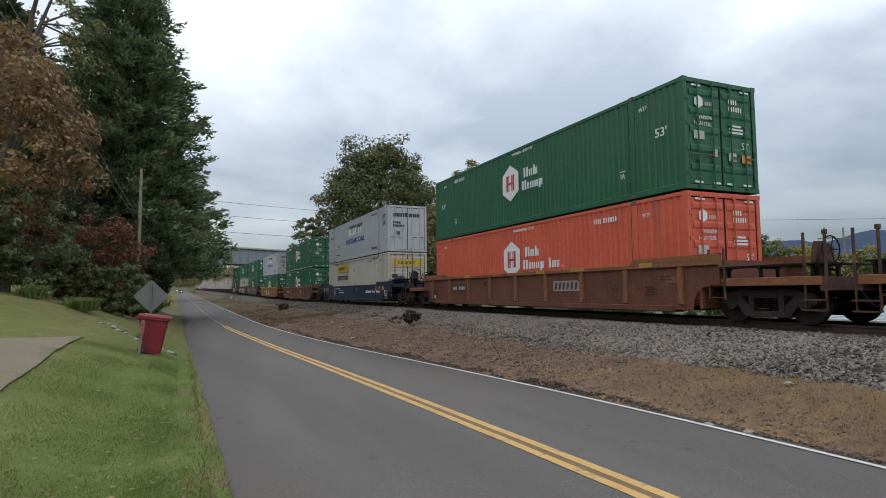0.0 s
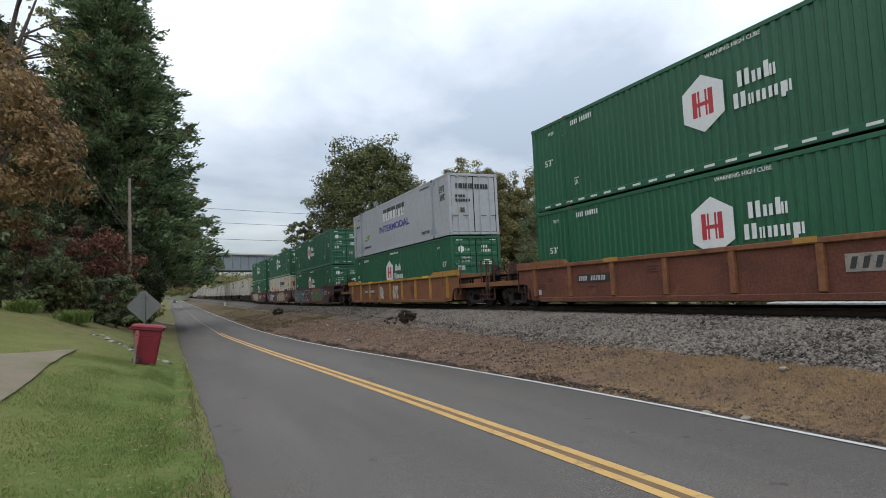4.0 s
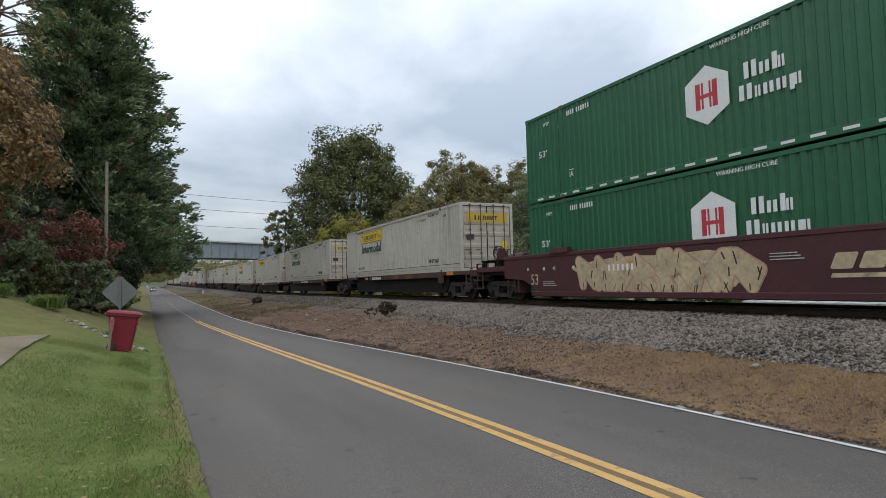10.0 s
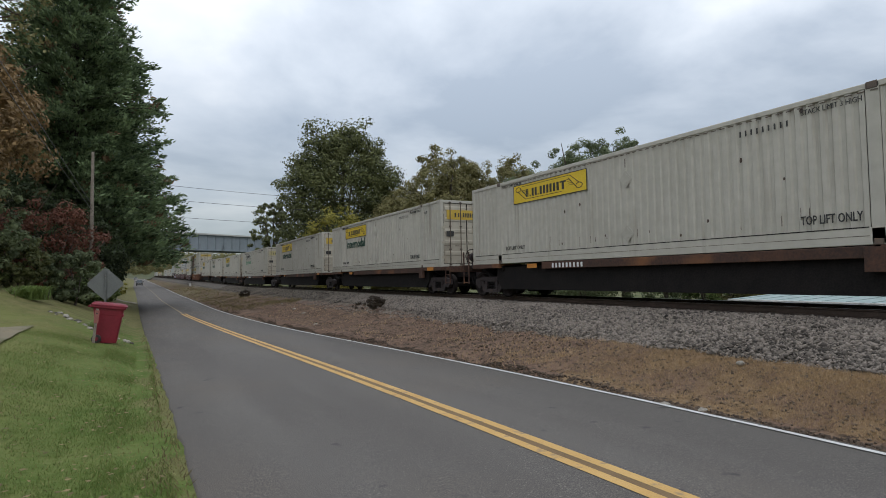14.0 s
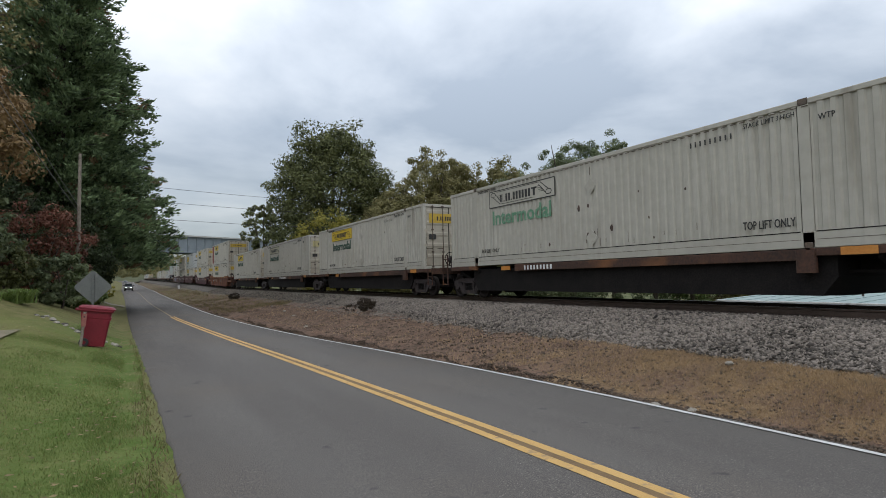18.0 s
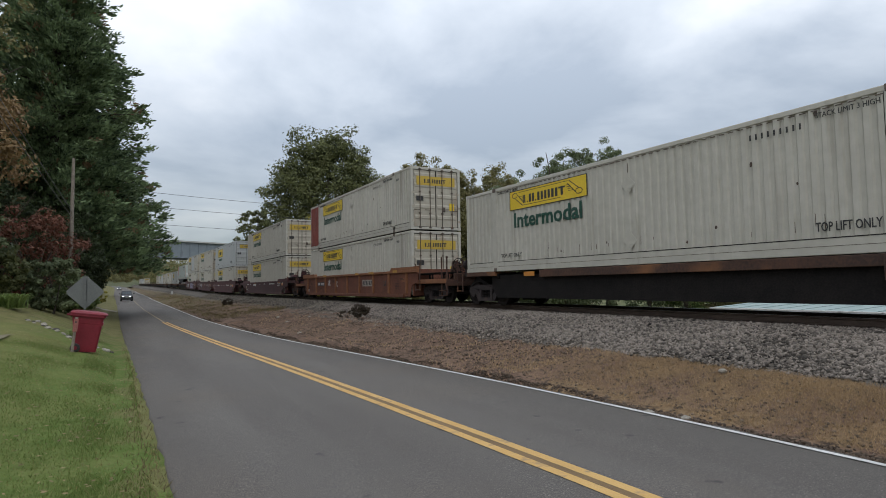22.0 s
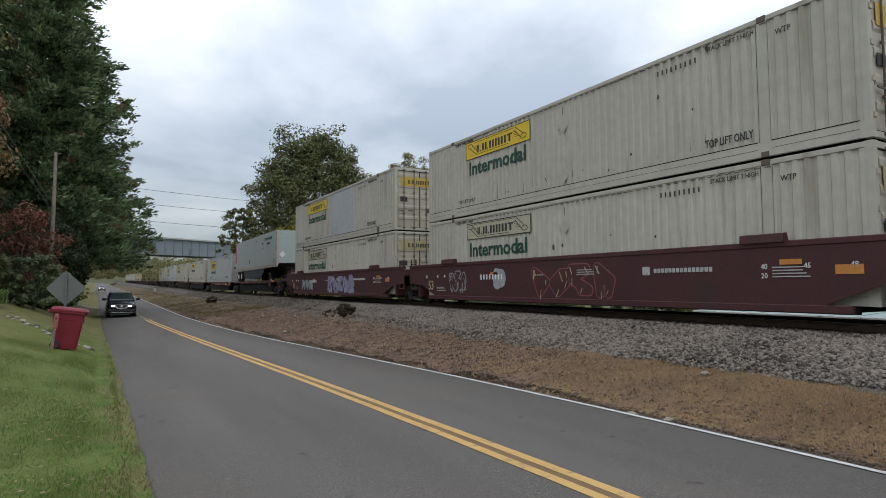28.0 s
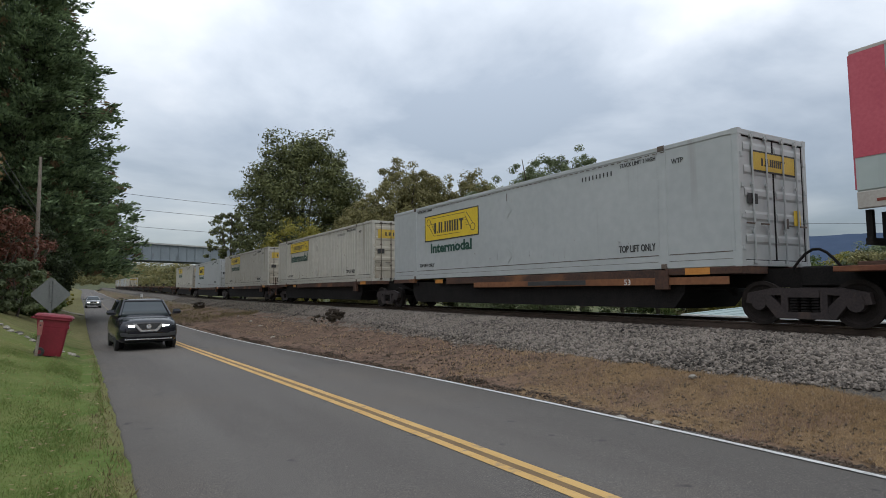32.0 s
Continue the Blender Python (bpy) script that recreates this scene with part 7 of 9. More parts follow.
def pine(x, y, height, radius, kind, label, whorls=30, rust=0.0, bare=0.10, power=0.62):
    """Boughs in flat layers; every bough carries sprays of needles that point outward and up."""
    z = ground_z(x, y)
    tree = thing("pine_tree", label, "tree", "tall pines by the road", at=pose(x, y, z - 0.1))
    rnd = random.Random(int(x * 13 + y * 7))
    wood = Shape().tube((0, 0, 0), (0.15, 0, height * 0.5), height * 0.014, 10, height * 0.009).tube((0.15, 0, height * 0.5), (0, 0.1, height), height * 0.009, 8, 0.03)
    sprays = {"crown": [], "rusty_crown": []}
    for i in range(whorls):
        t = bare + (1 - bare) * (i + rnd.uniform(-0.25, 0.25)) / whorls
        zz = height * t
        reach = max(radius * (1 - t) ** power * (0.90 + 0.10 * math.sin(i * 2.3)), radius * 0.06)
        for j in range(9):
            a = j * 2 * math.pi / 9 + i * 0.9 + rnd.uniform(-0.3, 0.3)
            L = reach * rnd.uniform(0.76, 1.04)
            sag = (-0.16 if t < 0.35 else 0.02 if t < 0.6 else 0.22) * L
            end = Vector((math.cos(a) * L, math.sin(a) * L, zz + sag))
            if j % 2 == 0:
                wood.tube((0, 0, zz), end, 0.04 + 0.04 * (1 - t), 4, 0.012)
            m = max(7, int(L * 5.6))
            for q in range(m):
                f = 0.22 + 0.80 * (q + rnd.random()) / m
                w = 0.26 * L * (1.08 - f) + 0.12
                b = a + math.pi / 2
                off = rnd.uniform(-w, w)
                p = Vector((0, 0, zz)).lerp(end, f) + Vector((math.cos(b) * off, math.sin(b) * off, rnd.uniform(-0.55, 0.50) + 0.10 * f))
                c = a + off / max(w, 0.1) * 0.7
                key = "rusty_crown" if rnd.random() < rust * (1 - t) * (0.4 + f) else "crown"
                sprays[key].append((p.x, p.y, p.z, math.cos(c), math.sin(c), 0.24 + 0.15 * rnd.random()))
    part("trunk", wood, PINE_BARK, tree)
    for name, mat in (("crown", LEAVES[kind]), ("rusty_crown", LEAVES["pine_rust"])):
        if sprays[name]:
            arr = np.repeat(np.array(sprays[name]), 19, axis=0)
            n = len(arr)
            along = np.stack([arr[:, 3], arr[:, 4], np.full(n, 0.38)], 1) + 0.62 * unit(n)
            along /= np.linalg.norm(along, axis=1, keepdims=True)
            over = np.cross(along, unit(n)); over /= np.linalg.norm(over, axis=1, keepdims=True) + 1e-9
            size = arr[:, 5:6] * RNG.uniform(0.7, 1.4, size=(n, 1))
            spots = arr[:, :3] + 0.46 * unit(n) * RNG.uniform(0, 1, size=(n, 1)) * np.array([1.3, 1.3, 0.6]) + along * size * 0.35
            part(name, scatter_mesh(name, spots, along * size, over * size, NEEDLES, mat), None, tree)
    return tree


def build_trees():
    # left of the road
    pine(-4.4, 50, 32.5, 10.0, "pine", "tall dark green pine with layered boughs", 42, rust=0.05, power=0.85)
    pine(-11.0, 46, 19, 7.0, "pine_shade", "tall pine behind the roadside trees, shade put into its needle colour", 36, rust=0.12)
    pine(-4.4, 56, 16, 10.8, "pine", "pine with rust-tipped boughs beside the road", 30, rust=0.22, bare=0.30, power=0.55)
    pine(-14.5, 60, 19, 6.5, "pine_shade", "pine deep in the stand, shade put into its needle colour", 30)
    broadleaf(-7.7, 30, 12.0, 4.8, "russet", "russet-brown autumn tree at the lawn's edge", 0.12, 330, 85, 0.20, gaps=1.3)
    broadleaf(-9.4, 40, 27, 5.4, "olive", "thin-leaved tall tree with sky showing through", 0.22, 120, 50, 0.26, gaps=0.75, holes=-0.12)
    broadleaf(-12.6, 32, 13, 4.6, "russet", "russet-brown autumn tree behind the lawn", 0.12, 130, 70, 0.3)
    for x, y, h, r, kind, label in (
            (-4.2, 38, 5.4, 2.7, "red", "dark red-leaved bush under the pines"), (-6.8, 36, 4.0, 2.2, "red", "dark red-leaved bush under the pines"),
            (-2.75, 33, 3.0, 1.55, "sage", "green leafy bush behind the road sign"), (-2.1, 36.5, 2.2, 1.3, "green", "green leafy bush at the verge"),
            (-6.1, 29.5, 5.4, 2.3, "sage", "light green shrub at the lawn's edge"), (-7.6, 28.8, 4.4, 2.0, "sage", "pale green shrub at the lawn's edge"),
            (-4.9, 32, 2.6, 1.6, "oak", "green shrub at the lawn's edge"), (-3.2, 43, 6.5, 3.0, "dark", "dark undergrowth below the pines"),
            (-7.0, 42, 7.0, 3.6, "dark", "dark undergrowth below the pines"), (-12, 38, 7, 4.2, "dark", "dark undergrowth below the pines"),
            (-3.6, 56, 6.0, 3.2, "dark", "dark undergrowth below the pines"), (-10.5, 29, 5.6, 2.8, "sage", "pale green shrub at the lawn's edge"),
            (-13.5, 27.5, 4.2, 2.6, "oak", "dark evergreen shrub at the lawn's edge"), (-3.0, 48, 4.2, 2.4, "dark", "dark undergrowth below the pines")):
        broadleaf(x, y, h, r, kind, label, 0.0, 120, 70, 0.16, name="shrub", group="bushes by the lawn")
    for x, y, h, r, kind in ((-5.5, 84, 13, 5.0, "dark"), (-9, 98, 15, 6.0, "oak"), (-7.5, 118, 13, 5.5, "dark"), (-9.5, 140, 14, 6, "oak"), (-14, 165, 15, 7, "dark"), (-13, 200, 14, 7, "oak"), (-16, 240, 15, 8, "olive"), (-6.0, 104, 6, 3.2, "dark"), (-6.5, 128, 6, 3.2, "dark")):
        broadleaf(x, y, h, r, kind, "leafy tree beside the road towards the bridge", 0.05, 90, 45, 0.42, group="trees along the road")
    broadleaf(-2.3, 92, 2.2, 1.1, "yellow", "tan-yellow bush at the road's edge", 0.02, 40, 40, 0.2, name="shrub")
    # beyond the track
    broadleaf(23.6, 75, 25.6, 8.6, "oak", "large dark green tree behind the track", 0.10, 950, 75, 0.34, gaps=1.9, holes=-0.40, taper=0.18)
    broadleaf(17.2, 88, 15.4, 3.6, "oak", "small dark tree beside the large one", 0.05, 190, 60, 0.34, gaps=1.5)
    broadleaf(19.8, 64, 13.2, 5.4, "yellow", "yellow-green autumn bush behind the track", 0.02, 190, 75, 0.26)
    for x, y, h, r, kind in ((25, 57, 14.2, 4.0, "olive"), (28.5, 56, 18.6, 4.8, "olive"), (32, 58, 18.8, 4.8, "olive"), (36.5, 56, 18.4, 4.6, "olive"), (41, 57, 17.8, 4.8, "sage"), (31, 64, 18.2, 5.6, "olive"), (34.5, 62, 18.0, 5.4, "olive"), (28.5, 66, 16.4, 5.0, "olive"), (38, 62, 17.0, 5.2, "oak"), (26, 63, 13.0, 4.6, "olive")):
        broadleaf(x, y, h, r, kind, "olive-brown autumn tree in a row behind the track", 0.04, 300, 90, 0.24, gaps=1.9, group="trees behind the track", holes=-0.5, taper=0.22)
    for x, y, h, r in ((27.4, 32.5, 15.4, 3.3), (31.0, 32.0, 15.8, 3.1), (24.0, 33.5, 12.6, 3.2), (28.8, 34.5, 14.0, 4.0)):
        broadleaf(x, y, h, r, "sage", "green tree with a ragged top behind the track", 0.03, 260, 150, 0.135, gaps=1.2, group="trees behind the track")
    for x, y, h, r, kind in ((47, 43, 11.6, 4.2, "sage"), (50, 41, 11.0, 4.2, "green"), (54, 41, 9.8, 4.0, "olive"), (57, 40, 9.0, 3.8, "yellow"), (61, 38, 8.8, 3.8, "olive"), (60, 33, 8.6, 3.8, "green"), (66, 36, 8.4, 4.2, "green"), (63, 27, 8.4, 3.8, "olive"), (70, 30, 8.8, 4.4, "sage"), (64, 45, 9.5, 4.5, "oak"), (55, 47, 10.6, 4.4, "green"), (78, 36, 8.8, 4.4, "yellow"), (74, 24, 8.6, 4.4, "green"), (84, 31, 9, 4.6, "olive"), (71, 43, 9.4, 4.4, "yellow")):
        broadleaf(x, y, h, r, kind, "low yellow-green thicket beyond the warehouse", 0.02, 150, 70, 0.26, name="shrub", group="thickets beyond the warehouse")
    broadleaf(9.15, 24.5, 0.60, 0.46, "weed", "small dark weed bush on the ballast slope", 0.0, 70, 60, 0.07, name="shrub", base=0.40)
    broadleaf(8.75, 58, 0.75, 0.55, "weed", "small dark bush on the embankment", 0.0, 70, 60, 0.09, name="shrub")
    broadleaf(8.75, 25.2, 0.35, 0.45, "weed", "dead brown weed on the slope", 0.0, 16, 24, 0.06, name="shrub", base=0.36)


build_trees()


def woods(p, r, per, leaf):
    pts, out = clump_points(p, np.full(len(p), r), per)
    return pts, leaf, LEAVES["green_wood"], 0.0, out


def far_woods():
    """Wooded rise that closes the valley beyond the bridge."""
    pts = []
    for x0, x1, y0, y1, zb, h, n in ((-60, 90, 330, 460, 2.5, 13, 900), (15, 60, 170, 330, -0.5, 9, 420), (60, 230, 150, 420, -1.5, 13, 900), (-45, 30, 575, 640, 5, 16, 420), (-120, -15, 180, 420, 3, 15, 600)):
        for _ in range(n):
            x, y = RNG.uniform(x0, x1), RNG.uniform(y0, y1)
            if -16 < x < 17 and y < 570:
                continue
            pts.append((x, y, zb + h * RNG.uniform(0.15, 1.0) ** 0.7))
    p = np.array(pts)
    me = leaf_cloud("far_woods", *woods(p, 2.6, 64, 0.95))
    tagged(new("far_woods", me), "distant olive-green wooded hillside", "woods", kind="stuff")
    hill = []
    for i in range(560):
        x = RNG.uniform(-350, 500)
        hill.append((x, RNG.uniform(650, 900), 4 + 33 * math.exp(-((x - 40) / 230) ** 2) * RNG.uniform(0.0, 1)))
    p = np.array(hill)
    # the wooded hillside itself, under the leaves
    v, f = [], []
    nx, ny = 90, 8
    for i in range(nx + 1):
        x = -420 + 1000 * i / nx
        crest = 2 + 27 * math.exp(-((x - 40) / 240) ** 2)
        for j in range(ny + 1):
            t = j / ny
            v.append((x, 655 + 180 * t, 4.2 + (crest + 3 * noise.noise((x * 0.03, t * 4, 6))) * smooth(0, 0.8, t)))
    f = [(i * (ny + 1) + j, (i + 1) * (ny + 1) + j, (i + 1) * (ny + 1) + j + 1, i * (ny + 1) + j + 1) for i in range(nx) for j in range(ny)]
    slope = surface("wooded_slope", (0.045, 0.055, 0.025), (0.115, 0.12, 0.052), 0.05, 0.95, fine=7)
    tagged(new("far_hill", mesh_of("far_hill", v, f, slope, True)), "distant wooded hill behind the bridge", "hill", kind="structure")
    me = leaf_cloud("far_woods", *woods(p, 9.0, 110, 2.2))
    tagged(new("far_woods", me), "distant green wooded hill", "woods", kind="stuff")


far_woods()


def grass_blades(name, n, area, height, width, material, label, lean=0.5, cluster=None, bias=1.0):
    """bias below 1 crowds the blades towards the far x of the area."""
    x = area[0] + (area[1] - area[0]) * RNG.uniform(0, 1, n * 2) ** bias; y = area[2] + (area[3] - area[2]) * RNG.uniform(0, 1, n * 2) ** 1.6
    if cluster:
        keep = np.array([noise.noise((a * cluster, b * cluster, 8)) + RNG.uniform(-0.35, 0.35) > 0.0 for a, b in zip(x, y)])
        x, y = x[keep], y[keep]
    keep = np.array([(a < edge(ROAD_LEFT, b) - 0.02) or (a > edge(ROAD_RIGHT, b) + 0.2) for a, b in zip(x, y)])
    x, y = x[keep][:n], y[keep][:n]
    z = np.array([ground_z(a, b) for a, b in zip(x, y)])
    n = len(x)
    up = np.stack([RNG.normal(0, lean, n), RNG.normal(0, lean, n), np.ones(n)], 1)
    up *= (height * RNG.uniform(0.45, 1.3, size=(n, 1))) / np.linalg.norm(up, axis=1, keepdims=True)
    t = RNG.uniform(0, math.pi, n)
    side = np.stack([np.cos(t), np.sin(t), 0 * t], 1) * width
    me = scatter_mesh(name, np.stack([x, y, z - 0.01], 1), side, up, [(-0.5, 0), (0.5, 0), (0.32, 0.6), (0, 1)], material)
    tagged(new(name, me), label, "grass", kind="stuff")


LAWN_BLADE = leaf_material("lawn_grass", (0.135, 0.132, 0.042), (0.285, 0.260, 0.110))
DITCH_BLADE = leaf_material("rich_lawn_grass", (0.078, 0.122, 0.026), (0.168, 0.214, 0.062))
DRY_BLADE = leaf_material("dry_grass", (0.200, 0.130, 0.070), (0.46, 0.325, 0.185))
WEED_BLADE = leaf_material("bank_weeds", (0.085, 0.072, 0.034), (0.20, 0.160, 0.082))
grass_blades("lawn_grass", 60000, (-3.6, 0.25, 3.2, 18), 0.046, 0.009, DITCH_BLADE, "rich green grass in the shallow ditch", cluster=0.8, bias=0.55)
grass_blades("lawn_grass", 70000, (-8.0, 0.45, 3.2, 20), 0.042, 0.010, LAWN_BLADE, "mown green lawn grass", 0.9)
grass_blades("lawn_tufts", 1800, (-7.5, 0.3, 3.4, 22), 0.06, 0.014, WEED_BLADE, "coarser olive tufts standing in the lawn", 0.8, 2.4)
grass_blades("verge_grass", 1200, (0.05, 0.45, 3.0, 24), 0.08, 0.012, WEED_BLADE, "longer dull grass along the asphalt")
grass_blades("dry_grass", 95000, (6.45, 8.9, 2.4, 10.5), 0.060, 0.0065, DRY_BLADE, "dry straw-coloured roadside grass", 0.9, 0.28)
grass_blades("dry_grass", 5000, (6.0, 9.0, 9, 40), 0.09, 0.014, DRY_BLADE, "sparse dry grass on the bank", 0.8, 0.6)
grass_blades("bank_weeds", 8000, (5.2, 9.8, 40, 130), 0.18, 0.05, WEED_BLADE, "dull green weeds on the embankment", 0.7, 0.25)


def loose_stones(name, n, area, size, material, label, z_of, squeeze=1.0, beside=None):
    """Broken stone: lopsided eight-faced chips."""
    x = RNG.uniform(area[0], area[1], n); y = area[2] + (area[3] - area[2]) * RNG.uniform(0, 1, n) ** squeeze
    if beside:
        x = x + np.array([edge(beside, b) for b in y])
    z = np.array([z_of(a, b) for a, b in zip(x, y)])
    base = np.array([(1, 0, 0), (0, 1, 0), (-1, 0, 0), (0, -1, 0), (0, 0, 0.8), (0, 0, -0.7)])
    s = size * RNG.uniform(0.55, 1.5, size=(n, 1, 1))
    v = base[None] * RNG.uniform(0.6, 1.25, size=(n, 6, 3)) + RNG.uniform(-0.22, 0.22, size=(n, 6, 3))
    t = RNG.uniform(0, 2 * math.pi, n); q = RNG.uniform(-0.7, 0.7, n)
    c, sn, cq, sq = np.cos(t), np.sin(t), np.cos(q), np.sin(q)
    rot = np.zeros((n, 3, 3))
    rot[:, 0, 0], rot[:, 0, 1], rot[:, 1, 0], rot[:, 1, 1], rot[:, 2, 2] = c, -sn, sn, c, 1
    tilt = np.zeros((n, 3, 3)); tilt[:, 0, 0] = 1; tilt[:, 1, 1], tilt[:, 1, 2], tilt[:, 2, 1], tilt[:, 2, 2] = cq, -sq, sq, cq
    v = np.einsum("nij,njk,nvk->nvi", rot, tilt, v * s) + np.stack([x, y, z + size * 0.25], 1)[:, None, :]
    f = np.array([(0, 1, 4), (1, 2, 4), (2, 3, 4), (3, 0, 4), (1, 0, 5), (2, 1, 5), (3, 2, 5), (0, 3, 5)])
    faces = (f[None] + (np.arange(n) * 6)[:, None, None]).reshape(-1)
    me = bpy.data.meshes.new(name)
    m = n * 8
    me.vertices.add(n * 6); me.loops.add(m * 3); me.polygons.add(m)
    me.vertices.foreach_set("co", v.reshape(-1).astype(np.float32))
    me.loops.foreach_set("vertex_index", faces.astype(np.int32))
    me.polygons.foreach_set("loop_start", np.arange(0, m * 3, 3, dtype=np.int32))
    me.polygons.foreach_set("loop_total", np.full(m, 3, dtype=np.int32))
    me.materials.append(material); me.update(calc_edges=True)
    tagged(new(name, me), label, "gravel", kind="stuff")


def stone_material(name, dark, light):
    m = leaf_material(name, dark, light, 0.9)
    n = m.node_tree.nodes
    m.node_tree.links.new(n["Principled BSDF"].outputs[0], n["Material Output"].inputs[0])
    return m


STONE = stone_material("broken_ballast_stone", (0.010, 0.009, 0.008), (0.245, 0.210, 0.180))
PEBBLE = stone_material("brown_bank_pebbles", (0.040, 0.030, 0.022), (0.185, 0.140, 0.102))
FAR_STONE = stone_material("dirt_fouled_stone", (0.024, 0.020, 0.017), (0.190, 0.165, 0.138))
SOIL = stone_material("dark_soil_clods", (0.028, 0.021, 0.016), (0.105, 0.076, 0.055))


BED_ROWS = {}


def bed_z(x, y):
    """The top of the ballast at x, y; the ground's where the ballast does not reach."""
    key = round(y * 2)
    if key not in BED_ROWS:
        BED_ROWS[key] = bed_row(key / 2)
    row = BED_ROWS[key]
    if x < row[0][0]:
        return ground_z(x, y) - (0.0 if noise.noise((x * 9, y * 9, 4)) > 0.25 else 0.5)
    return lerp_table(row, x) + 0.01


loose_stones("ballast_stones", 82000, (8.5, 12.0, 1.5, 36), 0.028, STONE, "grey crushed stone ballast", bed_z, 1.35)
loose_stones("ballast_stones", 6000, (8.6, 12.0, 1.5, 30), 0.046, STONE, "larger pieces of grey crushed stone", bed_z, 1.35)
loose_stones("ballast_stones", 7000, (9.6, 12.0, 32, 90), 0.060, FAR_STONE, "grey crushed stone ballast", bed_z, 1.2)
loose_stones("bank_pebbles", 6500, (6.15, 9.0, 2.5, 42), 0.022, PEBBLE, "loose brown pebbles on the bank", lambda x, y: ground_z(x, y))
loose_stones("soil_clods", 9000, (0.13, 0.42, 2.5, 45), 0.026, SOIL, "clods of dark soil along the asphalt", lambda x, y: ground_z(x, y), 1.2, ROAD_RIGHT)
loose_stones("soil_clods", 1900, (0.4, 3.2, 9.5, 48), 0.028, SOIL, "lumps of soil and dead turf on the bank", lambda x, y: ground_z(x, y), 1.2, ROAD_RIGHT)


def fallen_leaves():
    n = 3200
    x, y = RNG.uniform(-7.5, 0.2, n), 3.4 + 21 * RNG.uniform(0, 1, n) ** 1.3
    z = np.array([ground_z(a, b) for a, b in zip(x, y)]) + 0.045
    a = unit(n); a[:, 2] *= 0.2
    b = np.cross(a, np.array([0, 0, 1.0])) + 0.2 * unit(n)
    s = RNG.uniform(0.04, 0.085, size=(n, 1))
    me = scatter_mesh("fallen_leaves", np.stack([x, y, z], 1), a * s, b * s, LEAF, leaf_material("fallen_leaves", (0.07, 0.045, 0.02), (0.30, 0.22, 0.12)))
    tagged(new("fallen_leaves", me), "scattered brown fallen leaves on the lawn", "leaves", kind="stuff")


fallen_leaves()

# ---- things by the road ----
BIN_RED = surface("red_plastic", (0.155, 0.008, 0.018), (0.205, 0.012, 0.026), 3, 0.5, 0.05, dirt=(0.15, 0.02, 0.028), dirt_amount=0.3, dirt_scale=3)
BIN_DARK = surface("black_plastic", (0.02, 0.018, 0.018), (0.04, 0.035, 0.035), 4, 0.6)
GALV = surface("dull_aluminium", (0.115, 0.120, 0.116), (0.160, 0.166, 0.160), 3, 0.55, metal=0.3, dirt=(0.17, 0.17, 0.165), dirt_amount=0.35, dirt_scale=4)
GREY_WOOD = surface("weathered_post_wood", (0.15, 0.125, 0.10), (0.28, 0.245, 0.20), 3, 0.9, 0.4)
CONCRETE = surface("worn_concrete", (0.150, 0.125, 0.085), (0.215, 0.180, 0.130), 0.8, 0.9, 0.3, fine=40, dirt=(0.11, 0.105, 0.07), dirt_amount=0.42, dirt_scale=0.9)
PALE_ROCK = surface("pale_limestone", (0.16, 0.145, 0.12), (0.36, 0.33, 0.28), 5, 0.9, 0.6)

OLD_PAD = surface("grass_stained_concrete", (0.145, 0.120, 0.075), (0.225, 0.188, 0.124), 0.8, 0.9, 0.3, fine=40, dirt=(0.110, 0.108, 0.048), dirt_amount=0.56, dirt_scale=0.7)
DARK_ROCK = surface("dark_wet_stone", (0.035, 0.032, 0.028), (0.09, 0.08, 0.07), 5, 0.9, 0.6)


def rounded_ring(w, d, r, z, cx=0.0, cy=0.0, n=4):
    out = []
    for sx, sy, a0 in ((1, 1, 0), (-1, 1, 90), (-1, -1, 180), (1, -1, 270)):
        for i in range(n + 1):
            a = radians(a0 + 90 * i / n)
            out.append((cx + sx * (w / 2 - r) + r * math.cos(a), cy + sy * (d / 2 - r) + r * math.sin(a), z))
    return out


def loft(rings):
    s = Shape()
    k = len(rings[0])
    v = [p for ring in rings for p in ring]
    f = [(j * k + i, j * k + (i + 1) % k, (j + 1) * k + (i + 1) % k, (j + 1) * k + i) for j in range(len(rings) - 1) for i in range(k)]
    f += [tuple(range(k - 1, -1, -1)), tuple(range((len(rings) - 1) * k, len(rings) * k))]
    return s.add(v, f)


